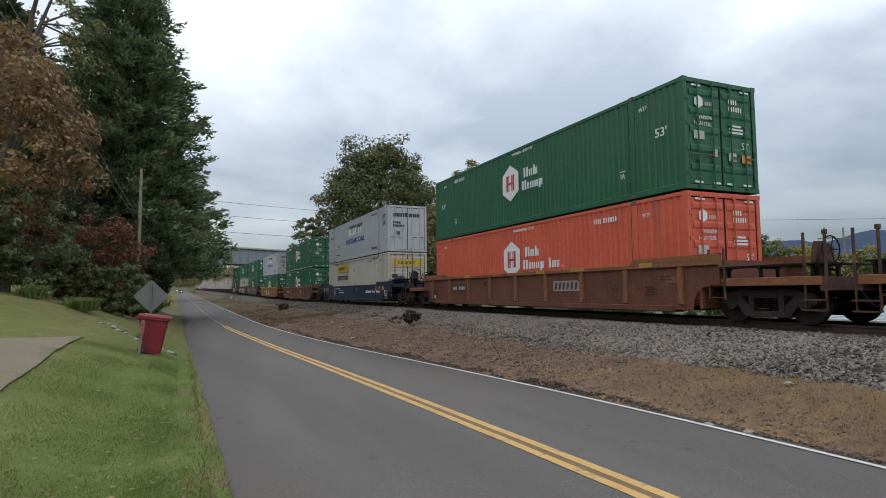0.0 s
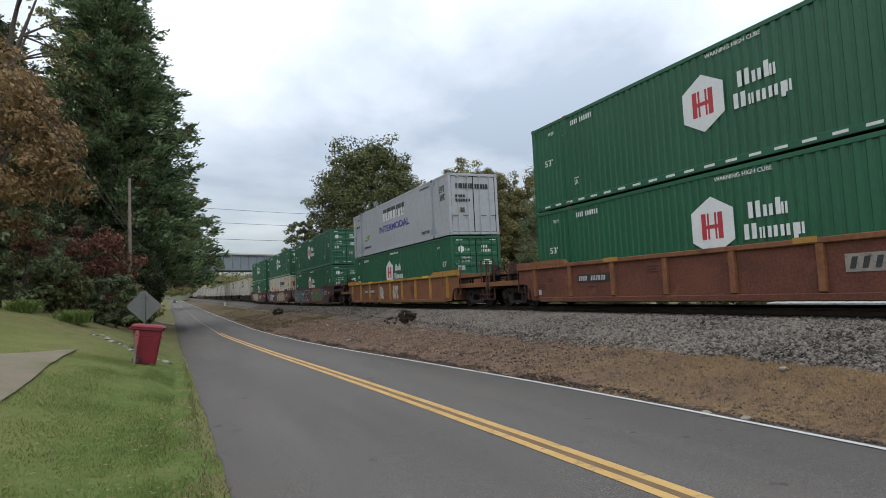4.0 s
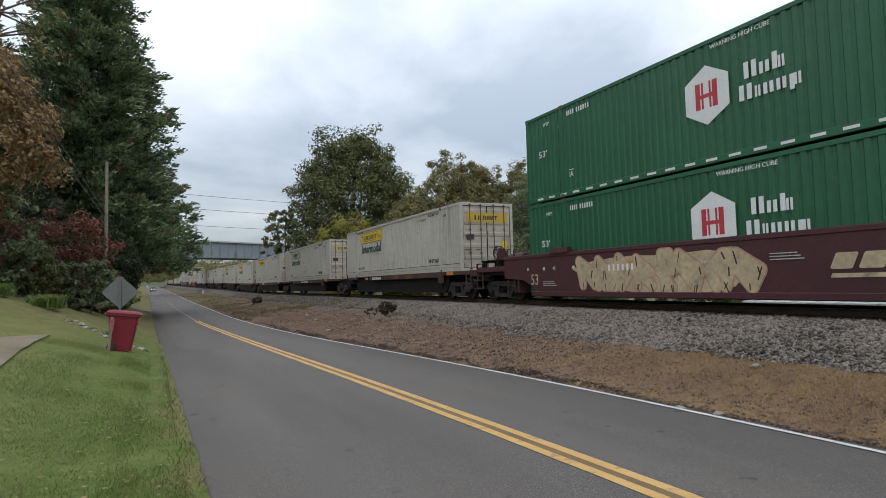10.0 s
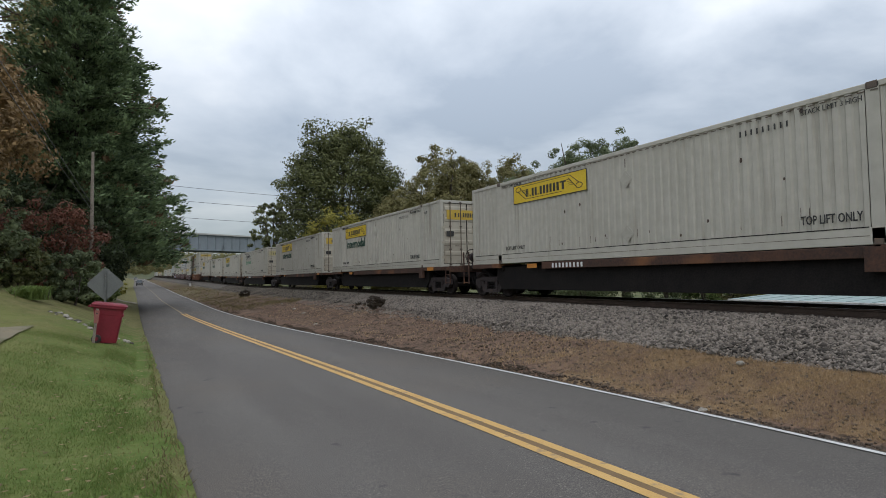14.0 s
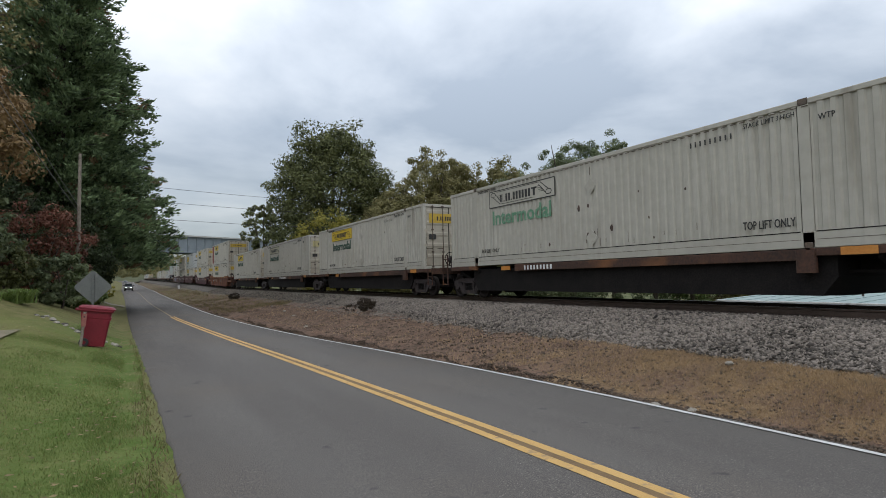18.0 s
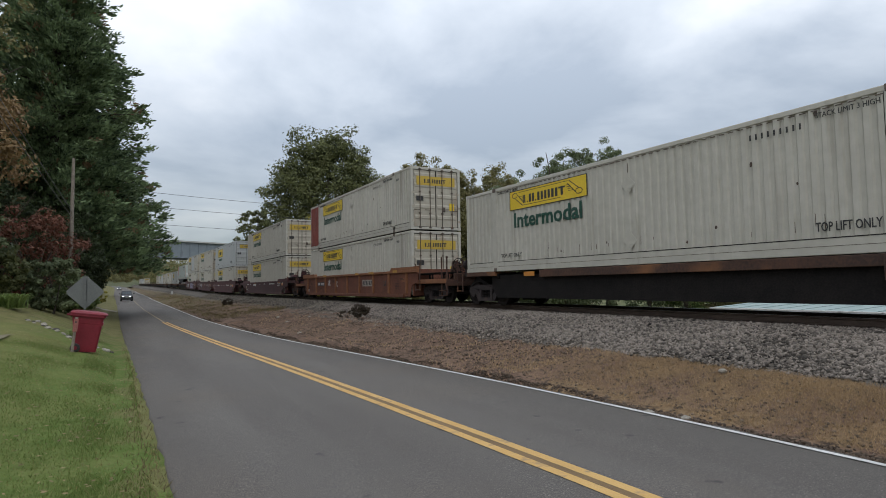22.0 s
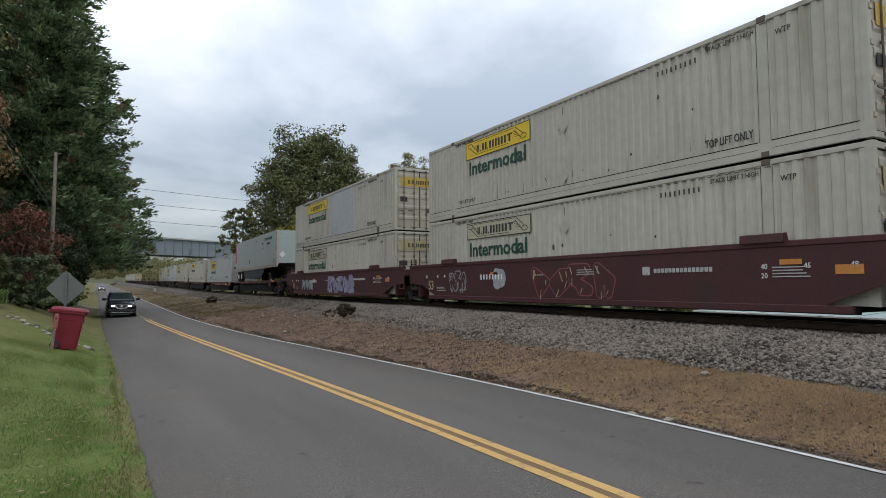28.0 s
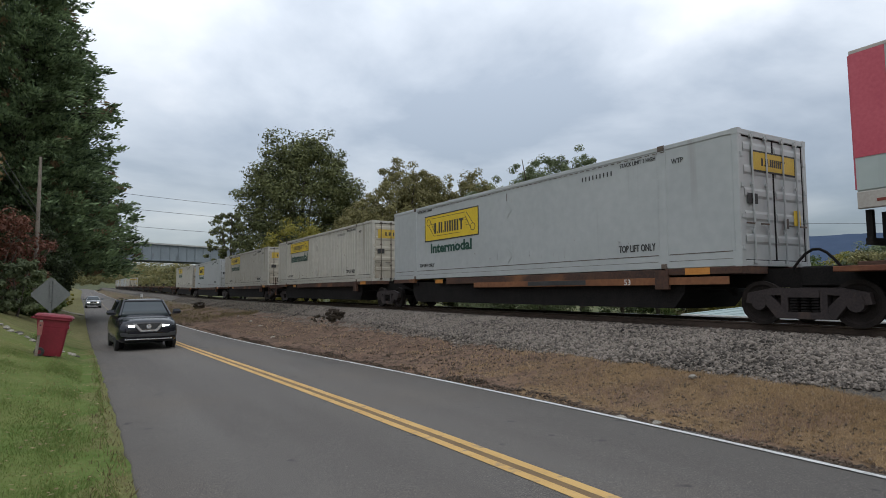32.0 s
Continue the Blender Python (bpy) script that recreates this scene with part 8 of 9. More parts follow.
def wheelie_bin(x, y, z):
    """The hinge and wheels face the lawn (-x)."""
    b = thing("wheelie_bin", "dark red plastic wheeled rubbish bin on the verge", "bin", at=pose(x, y, z, 0, 8.0, 0))
    part("body", loft([rounded_ring(0.50, 0.52, 0.06, 0.03, 0.05), rounded_ring(0.54, 0.55, 0.06, 0.16, 0.04), rounded_ring(0.66, 0.62, 0.06, 0.74, 0.01), rounded_ring(0.67, 0.63, 0.06, 0.75, 0.01), rounded_ring(0.72, 0.66, 0.06, 0.95, 0.0)]), BIN_RED, b)
    part("rim", loft([rounded_ring(0.78, 0.72, 0.07, 0.915), rounded_ring(0.80, 0.74, 0.07, 0.93), rounded_ring(0.80, 0.74, 0.07, 0.965), rounded_ring(0.78, 0.72, 0.07, 0.98)]), BIN_RED, b)
    part("lid", loft([rounded_ring(0.84, 0.76, 0.07, 0.98, 0.01), rounded_ring(0.84, 0.76, 0.07, 1.005, 0.01), rounded_ring(0.76, 0.68, 0.08, 1.045, 0.0), rounded_ring(0.50, 0.45, 0.08, 1.065, 0.0)]), BIN_RED, b, "slightly sun-bleached lid")
    part("catch_band", Shape().box(0.30, 0.365, -0.30, 0.30, 0.72, 0.80, 0.015), BIN_RED, b)
    part("handle", Shape().tube((-0.46, -0.28, 0.94), (-0.46, 0.28, 0.94), 0.018, 8).box(-0.47, -0.36, -0.30, -0.26, 0.92, 0.96).box(-0.47, -0.36, 0.26, 0.30, 0.92, 0.96), BIN_RED, b)
    for s in (-1, 1):
        w = part("wheel", Shape().lathe([(-0.03, 0.03), (-0.03, 0.10), (-0.015, 0.115), (0.015, 0.115), (0.03, 0.10), (0.03, 0.03)], (-0.17, s * 0.27, 0.115), "y", 20), BIN_DARK, b)
        part("hub", Shape().lathe([(-0.035, 0.01), (-0.035, 0.05), (0.035, 0.05), (0.035, 0.01)], (-0.17, s * 0.27, 0.115), "y", 12), BIN_RED, w)
    part("axle", Shape().tube((-0.17, -0.27, 0.115), (-0.17, 0.27, 0.115), 0.012, 6), BIN_DARK, b)
    part("stop_bar", Shape().box(-0.06, 0.10, -0.20, 0.0, 0.0, 0.05, 0.01), BIN_DARK, b)


wheelie_bin(-0.84, 18.1, ground_z(-0.84, 18.1) + 0.01)


def marker_post(x, y):
    z = ground_z(x, y)
    p = thing("marker_post", "weathered wooden post with a reddish board beside the bin", "post", at=pose(x, y, z - 0.05, 0, 6, 0))
    part("post", Shape().box(-0.032, 0.032, -0.032, 0.032, 0, 0.92, 0.008), GREY_WOOD, p)
    part("board", Shape().box(-0.05, 0.055, -0.055, -0.034, 0.56, 0.88, 0.006), surface("faded_red_board", (0.22, 0.07, 0.06), (0.30, 0.12, 0.10), 6, 0.8), p)
    part("dark_hole", Shape().tube((0.0, -0.06, 0.80), (0.0, -0.054, 0.80), 0.02, 10), BIN_DARK, p)


marker_post(-1.05, 17.6)


def warning_sign(x, y):
    z = ground_z(x, y)
    g = thing("road_sign", "diamond road sign seen from its bare metal back", "road sign", at=pose(x, y, z - 0.2))
    c, r = 1.60 - z + 0.2, 0.505
    pts = []
    for i in range(4):
        a = radians(90 * i)
        for d in (-5, 5):
            pts.append((r * math.cos(a + radians(d)), c + r * math.sin(a + radians(d))))
    part("sign_plate", Shape().prism(pts, "y", 0, 0.004), GALV, g, "dull grey aluminium back")
    part("sign_post", Shape().box(-0.035, 0.035, -0.032, -0.026, 0, c + 0.42).box(-0.035, -0.028, -0.032, -0.002, 0, c + 0.42).box(0.028, 0.035, -0.032, -0.002, 0, c + 0.42), GALV, g)
    for k in (-0.25, 0.25):
        part("bolt", Shape().tube((0, -0.045, c + k), (0, -0.03, c + k), 0.014, 6), ROD_STEEL, g)


warning_sign(-0.98, 22.0)


def daylily(x, y, size, label):
    z = ground_z(x, y)
    n = 320
    a = RNG.uniform(0, 2 * math.pi, n)
    root = np.stack([x + RNG.normal(0, 0.22, n) * size, y + RNG.normal(0, 0.16, n) * size, np.full(n, z - 0.02)], 1)
    out = np.stack([np.cos(a), np.sin(a), 0 * a], 1)
    v, f = [], []
    for i in range(n):
        L, h = RNG.uniform(0.35, 0.8) * size, RNG.uniform(0.42, 0.72) * size
        s = np.array([-math.sin(a[i]), math.cos(a[i]), 0]) * 0.022 * size
        k = len(v)
        for t in (0, 0.35, 0.7, 1.0):
            c = root[i] + out[i] * L * t + np.array([0, 0, h * (1.9 * t - 1.25 * t * t)])
            w = s * (1 - t * 0.9)
            v += [tuple(c - w), tuple(c + w)]
        f += [(k + 2 * j, k + 2 * j + 1, k + 2 * j + 3, k + 2 * j + 2) for j in range(3)]
    plant = thing("daylily_clump", label, "plant", "clumps on the lawn", at=pose(x, y, z))
    me = mesh_of("leaves", [(p[0] - x, p[1] - y, p[2] - z) for p in v], f, LEAVES["lily"])
    part("leaves", me, None, plant)


daylily(-3.75, 27.6, 1.12, "clump of bright green strap-leaved lilies on the lawn")
daylily(-5.4, 27.6, 1.0, "low clump of green strap leaves on the lawn")
daylily(-1.05, 23.6, 0.8, "yellowing tuft of strap leaves behind the bin")


def driveway():
    """A concrete pad on the lawn, drawn over the slope."""
    v, f = [], []
    n, m = 30, 10
    for j in range(n + 1):
        for i in range(m + 1):
            x = -2.25 - 3.9 * i / m
            y = 8.4 + (10.3 - 2.5 * 3.9 * i / m) * j / n
            x -= 0.16 * smooth(9, 19, y)
            v.append((x + 0.05 * noise.noise((y, 3, i * 3.0)) * (i == 0), y, ground_z(x, y) + 0.035))
    w = m + 1
    f = [(j * w + i, j * w + i + 1, (j + 1) * w + i + 1, (j + 1) * w + i) for j in range(n) for i in range(m)]
    tagged(new("driveway", mesh_of("driveway", v, f, OLD_PAD, True)), "worn tan concrete driveway pad set in the lawn", "driveway", kind="structure")


driveway()


def rock(x, y, z, r, mat, label, name="rock", flat=0.6):
    bm = bmesh.new()
    bmesh.ops.create_icosphere(bm, subdivisions=2, radius=r)
    for p in bm.verts:
        k = 1 + 0.35 * noise.noise(p.co * (1.6 / r) + Vector((x * 7, y * 3, 1)))
        p.co = Vector((p.co.x * k * 1.2, p.co.y * k, p.co.z * k * flat))
    me = bpy.data.meshes.new(name); bm.to_mesh(me); bm.free()
    me.materials.append(mat)
    ob = new(name, me)
    ob.matrix_world = pose(x, y, z + r * flat * 0.3)
    return tagged(ob, label, "rock", "rocks by the road")


for x, y, r in ((5.98, 5.55, 0.085), (6.25, 5.2, 0.06), (6.1, 4.2, 0.05)):
    rock(x, y, ground_z(x, y), r, PALE_ROCK, "pale stone at the asphalt's edge")
rock(8.1, 6.02, ground_z(8.1, 6.02) + 0.04, 0.06, PALE_ROCK, "white stone in the dry grass")
rnd = random.Random(4)
for i in range(40):
    t = i / 39
    x = -2.75 + 2.55 * t + rnd.uniform(-0.12, 0.12)
    y = 25.2 - 5.0 * t + rnd.uniform(-0.25, 0.25)
    if -1.35 < x < -0.62 and y < 19.5:
        continue
    rock(x, y, ground_z(x, y), rnd.uniform(0.035, 0.10), PALE_ROCK if i % 3 else DARK_ROCK, "pale limestone rubble in the verge ditch")
for x, y in ((8.0, 28.2), (7.6, 33), (8.0, 38), (6.4, 24), (5.3, 19.2), (7.4, 30)):
    rock(x, y, ground_z(x, y), rnd.uniform(0.06, 0.12), PALE_ROCK, "pale stone on the bank")

# ---- overhead lines ----
WIRE = surface("black_cable", (0.018, 0.018, 0.02), (0.03, 0.03, 0.032), 2, 0.6)

GREY_WIRE = surface("weathered_grey_cable", (0.13, 0.13, 0.13), (0.2, 0.2, 0.2), 2, 0.6)


def utility_pole(x, y, top, label, arms=True):
    z = ground_z(x, y)
    p = thing("utility_pole", label, "utility pole", at=pose(x, y, z - 0.3))
    h = top - z + 0.3
    part("post", Shape().tube((0, 0, 0), (0.05, 0, h), 0.13, 12, 0.075), GREY_WOOD, p)
    if arms:
        part("crossarm", Shape().box(-0.06, 0.06, -0.9, 0.9, h - 0.9, h - 0.78, 0.01), GREY_WOOD, p)
        for k in (-0.8, 0.0, 0.8):
            part("insulator", Shape().lathe([(0, 0.03), (0.03, 0.05), (0.06, 0.03), (0.09, 0.05), (0.12, 0.02)], (0, k, h - 0.78), "z", 10), GALV, p)


def cable(a, b, sag, r=0.017, label="black overhead cable across the sky", mat=None):
    a, b = Vector(a), Vector(b)
    n = 18
    pts = [a.lerp(b, i / n) - Vector((0, 0, 4 * sag * (i / n) * (1 - i / n))) for i in range(n + 1)]
    tagged(new("overhead_cable", Shape().run(pts, r, 5).mesh("overhead_cable", mat or WIRE)), label, "cable", "overhead cables")


utility_pole(-2.42, 38, 8.92, "grey weathered wooden utility pole before the pines", False)
utility_pole(-7.6, 57, 12.55, "wooden utility pole hidden among the pines", False)
utility_pole(46, 74, 14.0, "wooden utility pole behind the trees")
utility_pole(-8.6, -9, 17.0, "wooden utility pole beside the road")
for z0, z1 in ((10.9, 12.3), (9.6, 10.9), (8.05, 9.2)):
    cable((-7.55, 57, z0 - 0.1), (46, 74, z1), 0.9)
cable((-2.42, 38, 5.7), (-8.6, -9, 16.6), 0.45, 0.016, "grey overhead service cable", GREY_WIRE)
cable((-2.42, 38, 6.0), (-8.4, -9, 16.9), 0.2, 0.016, "grey overhead service cable", GREY_WIRE)
cable((30, 60, 9.6), (160, -10, 10.1), 0.8, 0.018, "thin overhead line beyond the track")


# ---- bridge over road and track ----
GIRDER = surface("blue_grey_girder_paint", (0.17, 0.20, 0.225), (0.22, 0.25, 0.275), 0.6, 0.7, dirt=(0.075, 0.08, 0.085), dirt_amount=0.35, streak=True)
DECK = surface("pale_deck_concrete", (0.34, 0.34, 0.33), (0.46, 0.46, 0.45), 0.6, 0.9)


def build_bridge():
    a = math.degrees(math.atan2(13, 24))
    b = thing("girder_bridge", "blue-grey steel plate-girder bridge over road and track", "bridge", at=pose(9.0, 150, 0, 0, 0, a))
    x0, x1, z0, z1 = -34.0, 44.0, 8.95, 12.6
    for y in (0, 7.5):
        g = part("girder", Shape().box(x0, x1, y - 0.03, y + 0.03, z0, z1).box(x0, x1, y - 0.25, y + 0.25, z0 - 0.06, z0, 0.01).box(x0, x1, y - 0.25, y + 0.25, z1, z1 + 0.06, 0.01), GIRDER, b)
        if y == 0:
            n = 34
            me = Shape().box(-0.04, 0.04, -0.20, -0.03, z0, z1).mesh("stiffener", GIRDER)
            for i in range(n):
                part("stiffener", me, GIRDER, g, at=pose(x0 + 1 + i * (x1 - x0 - 2) / (n - 1), 0, 0))
    part("deck", Shape().box(x0, x1, -0.5, 8.0, z1 + 0.07, z1 + 0.42), DECK, b)
    for x in (x0 + 2, x1 - 2):
        part("abutment", Shape().box(x - 2.5, x + 2.5, -1.2, 8.7, -4, z0 - 0.07, 0.1), CONCRETE, b)


build_bridge()


# ---- beyond the track on the right ----
ROOF_TEAL = surface("pale_teal_metal_roof", (0.21, 0.285, 0.27), (0.26, 0.34, 0.325), 0.5, 0.45, metal=0.1, dirt=(0.19, 0.245, 0.235), dirt_amount=0.3)


def warehouse():
    w = thing("warehouse", "long low warehouse with a pale teal metal roof", "building", at=pose(0, 0, 0))
    xa, xb, xc, ya, yb = 20.5, 29.0, 37.5, -32.0, 15.6
    ze, zr, zg = 0.62, 1.02, -2.6
    part("wall", Shape().box(xa + 0.4, xc - 0.4, ya + 0.3, yb - 0.3, zg, ze - 0.05), DECK, w)
    part("gable", Shape().prism([(xa + 0.4, ze - 0.05), (xc - 0.4, ze - 0.05), (xb, zr - 0.12)], "y", yb - 0.35, yb - 0.3), DECK, w)
    for x0, x1, z0, z1 in ((xa, xb, ze, zr), (xb, xc, zr, ze)):
        roof = part("roof_slope", Shape().prism([(x0, z0), (x1, z1), (x1, z1 - 0.05), (x0, z0 - 0.05)], "y", ya, yb), ROOF_TEAL, w)
        if x0 == xa:
            n = 58
            dx, dz = x1 - x0, z1 - z0
            me = Shape().prism([(0, 0), (dx, dz), (dx, dz + 0.018), (0, 0.018)], "y", -0.012, 0.012).mesh("seam", ROOF_TEAL)
            for i in range(n):
                part("seam", me, ROOF_TEAL, roof, at=pose(x0, yb - 0.4 - i * 0.78, z0))
    part("ridge_cap", Shape().prism([(xb - 0.35, zr - 0.02), (xb, zr + 0.05), (xb + 0.35, zr - 0.02)], "y", ya, yb), WHITE_PAINT, w)
    part("gutter", Shape().box(xa - 0.12, xa, ya, yb, ze - 0.12, ze, 0.02), WHITE_PAINT, w)
    part("vent_pipe", Shape().tube((xa + 2.0, 11.4, 0.75), (xa + 2.0, 11.4, 1.12), 0.04, 8), ROD_STEEL, w)


warehouse()


def far_poles():
    for x, y in ((92, 61), (95, 60)):
        p = thing("power_pole", "distant slim power pole", "utility pole", "distant power poles", at=pose(x, y, -2))
        part("post", Shape().tube((0, 0, 0), (0, 0, 13.2), 0.2, 8, 0.13), GREY_WOOD, p)
        part("crossarm", Shape().box(-0.08, 0.08, -1.1, 1.1, 11.4, 11.6), GREY_WOOD, p)


far_poles()


def mountains():
    """A long blue ridge, far off; the haze is put into its colour."""
    m = surface("haze_tinted_forest", (0.050, 0.072, 0.115), (0.066, 0.090, 0.138), 0.0012, 1.0, fine=9, spec=0.0)
    v, f = [], []
    n = 160
    for i in range(n + 1):
        a = radians(-20 + 130 * i / n)
        r = 3600
        deg = math.degrees(a)
        h = 4.10 + 0.35 * noise.noise((deg * 0.10, 1, 0)) + 0.30 * noise.noise((deg * 0.31, 4, 0)) + 0.10 * noise.noise((deg * 1.1, 9, 0))
        h += 0.30 * math.exp(-((deg - 60) / 2.6) ** 2) - 0.25 * math.exp(-((deg - 56.2) / 1.8) ** 2)
        h *= smooth(24, 46, deg) * 0.85 + 0.15
        for k, (rr, t) in enumerate(((r - 900, 0.0), (r - 500, 0.45), (r - 200, 0.8), (r, 1.0), (r + 300, 0.6))):
            z = 1.65 + math.tan(radians(h * t)) * rr + (6 * noise.noise((deg * 0.9, k * 5, 2)) if 0 < k < 3 else 0)
            v.append((rr * math.sin(a), rr * math.cos(a), z - (80 if k == 0 else 0)))
    f = [(i * 5 + k, (i + 1) * 5 + k, (i + 1) * 5 + k + 1, i * 5 + k + 1) for i in range(n) for k in range(4)]
    tagged(new("mountain_ridge", mesh_of("mountain_ridge", v, f, m, True)), "forested mountain ridge on the horizon, blue haze put into its colour", "mountain", kind="structure")


mountains()


def side_drive():
    """A short paved drive that meets the road beyond the pines."""
    v, f = [], []
    for i in range(9):
        x = -0.25 - 1.1 * i
        for y in (61.5 - 0.25 * max(0, 2 - i), 63.8 + 0.5 * max(0, 2 - i)):
            v.append((x, y, max(ground_z(x, y), road_z(y) - 0.02) + 0.03))
    f = [(2 * i, 2 * i + 1, 2 * i + 3, 2 * i + 2) for i in range(8)]
    tagged(new("side_drive", mesh_of("side_drive", v, f, CONCRETE, True)), "pale side drive meeting the road", "driveway", kind="structure")


side_drive()


def relay_box(x, y):
    z = ground_z(x, y)
    b = thing("relay_box", "small white trackside relay box on a post", "box", at=pose(x, y, z))
    part("post", Shape().tube((0, 0, -0.1), (0, 0, 0.7), 0.05, 8), ROD_STEEL, b)
    part("cabinet", Shape().box(-0.2, 0.2, -0.2, 0.2, 0.35, 1.0, 0.03), DECK, b)
    part("lid", Shape().box(-0.23, 0.23, -0.23, 0.23, 1.0, 1.05, 0.02), DECK, b)


relay_box(8.9, 128)

# ---- vehicles on the road ----
def car_paint(name, dark, light):
    m = surface(name, dark, light, 2, 0.22, spec=0.25)
    m.node_tree.nodes["Principled BSDF"].inputs["Coat Weight"].default_value = 0.6
    m.node_tree.nodes["Principled BSDF"].inputs["Coat Roughness"].default_value = 0.08
    return m


def glow(name, colour, strength):
    m = bpy.data.materials.new(name); m.use_nodes = True
    b = m.node_tree.nodes["Principled BSDF"]
    b.inputs["Base Color"].default_value = (0.8, 0.8, 0.8, 1)
    b.inputs["Emission Color"].default_value = (*colour, 1); b.inputs["Emission Strength"].default_value = strength
    return m


CAR_DARK = car_paint("dark_blue_black_car_paint", (0.008, 0.009, 0.013), (0.011, 0.012, 0.017))
CAR_PALE = car_paint("silver_white_car_paint", (0.16, 0.17, 0.18), (0.20, 0.21, 0.22))
GLASS = bpy.data.materials.new("tinted_glass"); GLASS.use_nodes = True
_g = GLASS.node_tree.nodes["Principled BSDF"]
_g.inputs["Base Color"].default_value = (0.03, 0.04, 0.045, 1); _g.inputs["Roughness"].default_value = 0.06
CHROME = surface("chrome_trim", (0.75, 0.76, 0.77), (0.82, 0.83, 0.84), 3, 0.25, metal=0.95)
LAMP_ON = glow("headlamp_on", (1.0, 0.97, 0.92), 12.0)
LAMP_LENS = surface("headlamp_lens", (0.12, 0.12, 0.13), (0.20, 0.20, 0.21), 4, 0.15)
RIM = surface("alloy_rim", (0.16, 0.165, 0.17), (0.22, 0.225, 0.23), 4, 0.35, metal=0.7)

ROTORS = []


def section(y, half, z0, z1, crown=0.03):
    """A car's cross-section at y: tucked sill, swelling flank, rounded shoulder, crowned top."""
    k = z1 - z0
    right = [(half - 0.14, z0), (half - 0.06, z0 + 0.05), (half - 0.015, z0 + 0.16 * k), (half, z0 + 0.38 * k), (half - 0.004, z0 + 0.56 * k), (half - 0.025, z0 + 0.74 * k), (half - 0.06, z0 + 0.86 * k), (half - 0.12, z0 + 0.94 * k), (half - 0.22, z0 + 0.985 * k), (half * 0.55, z1 + crown * 0.6), (half * 0.2, z1 + crown)]
    return [(-x, y, z) for x, z in right] + [(x, y, z) for x, z in reversed(right)]


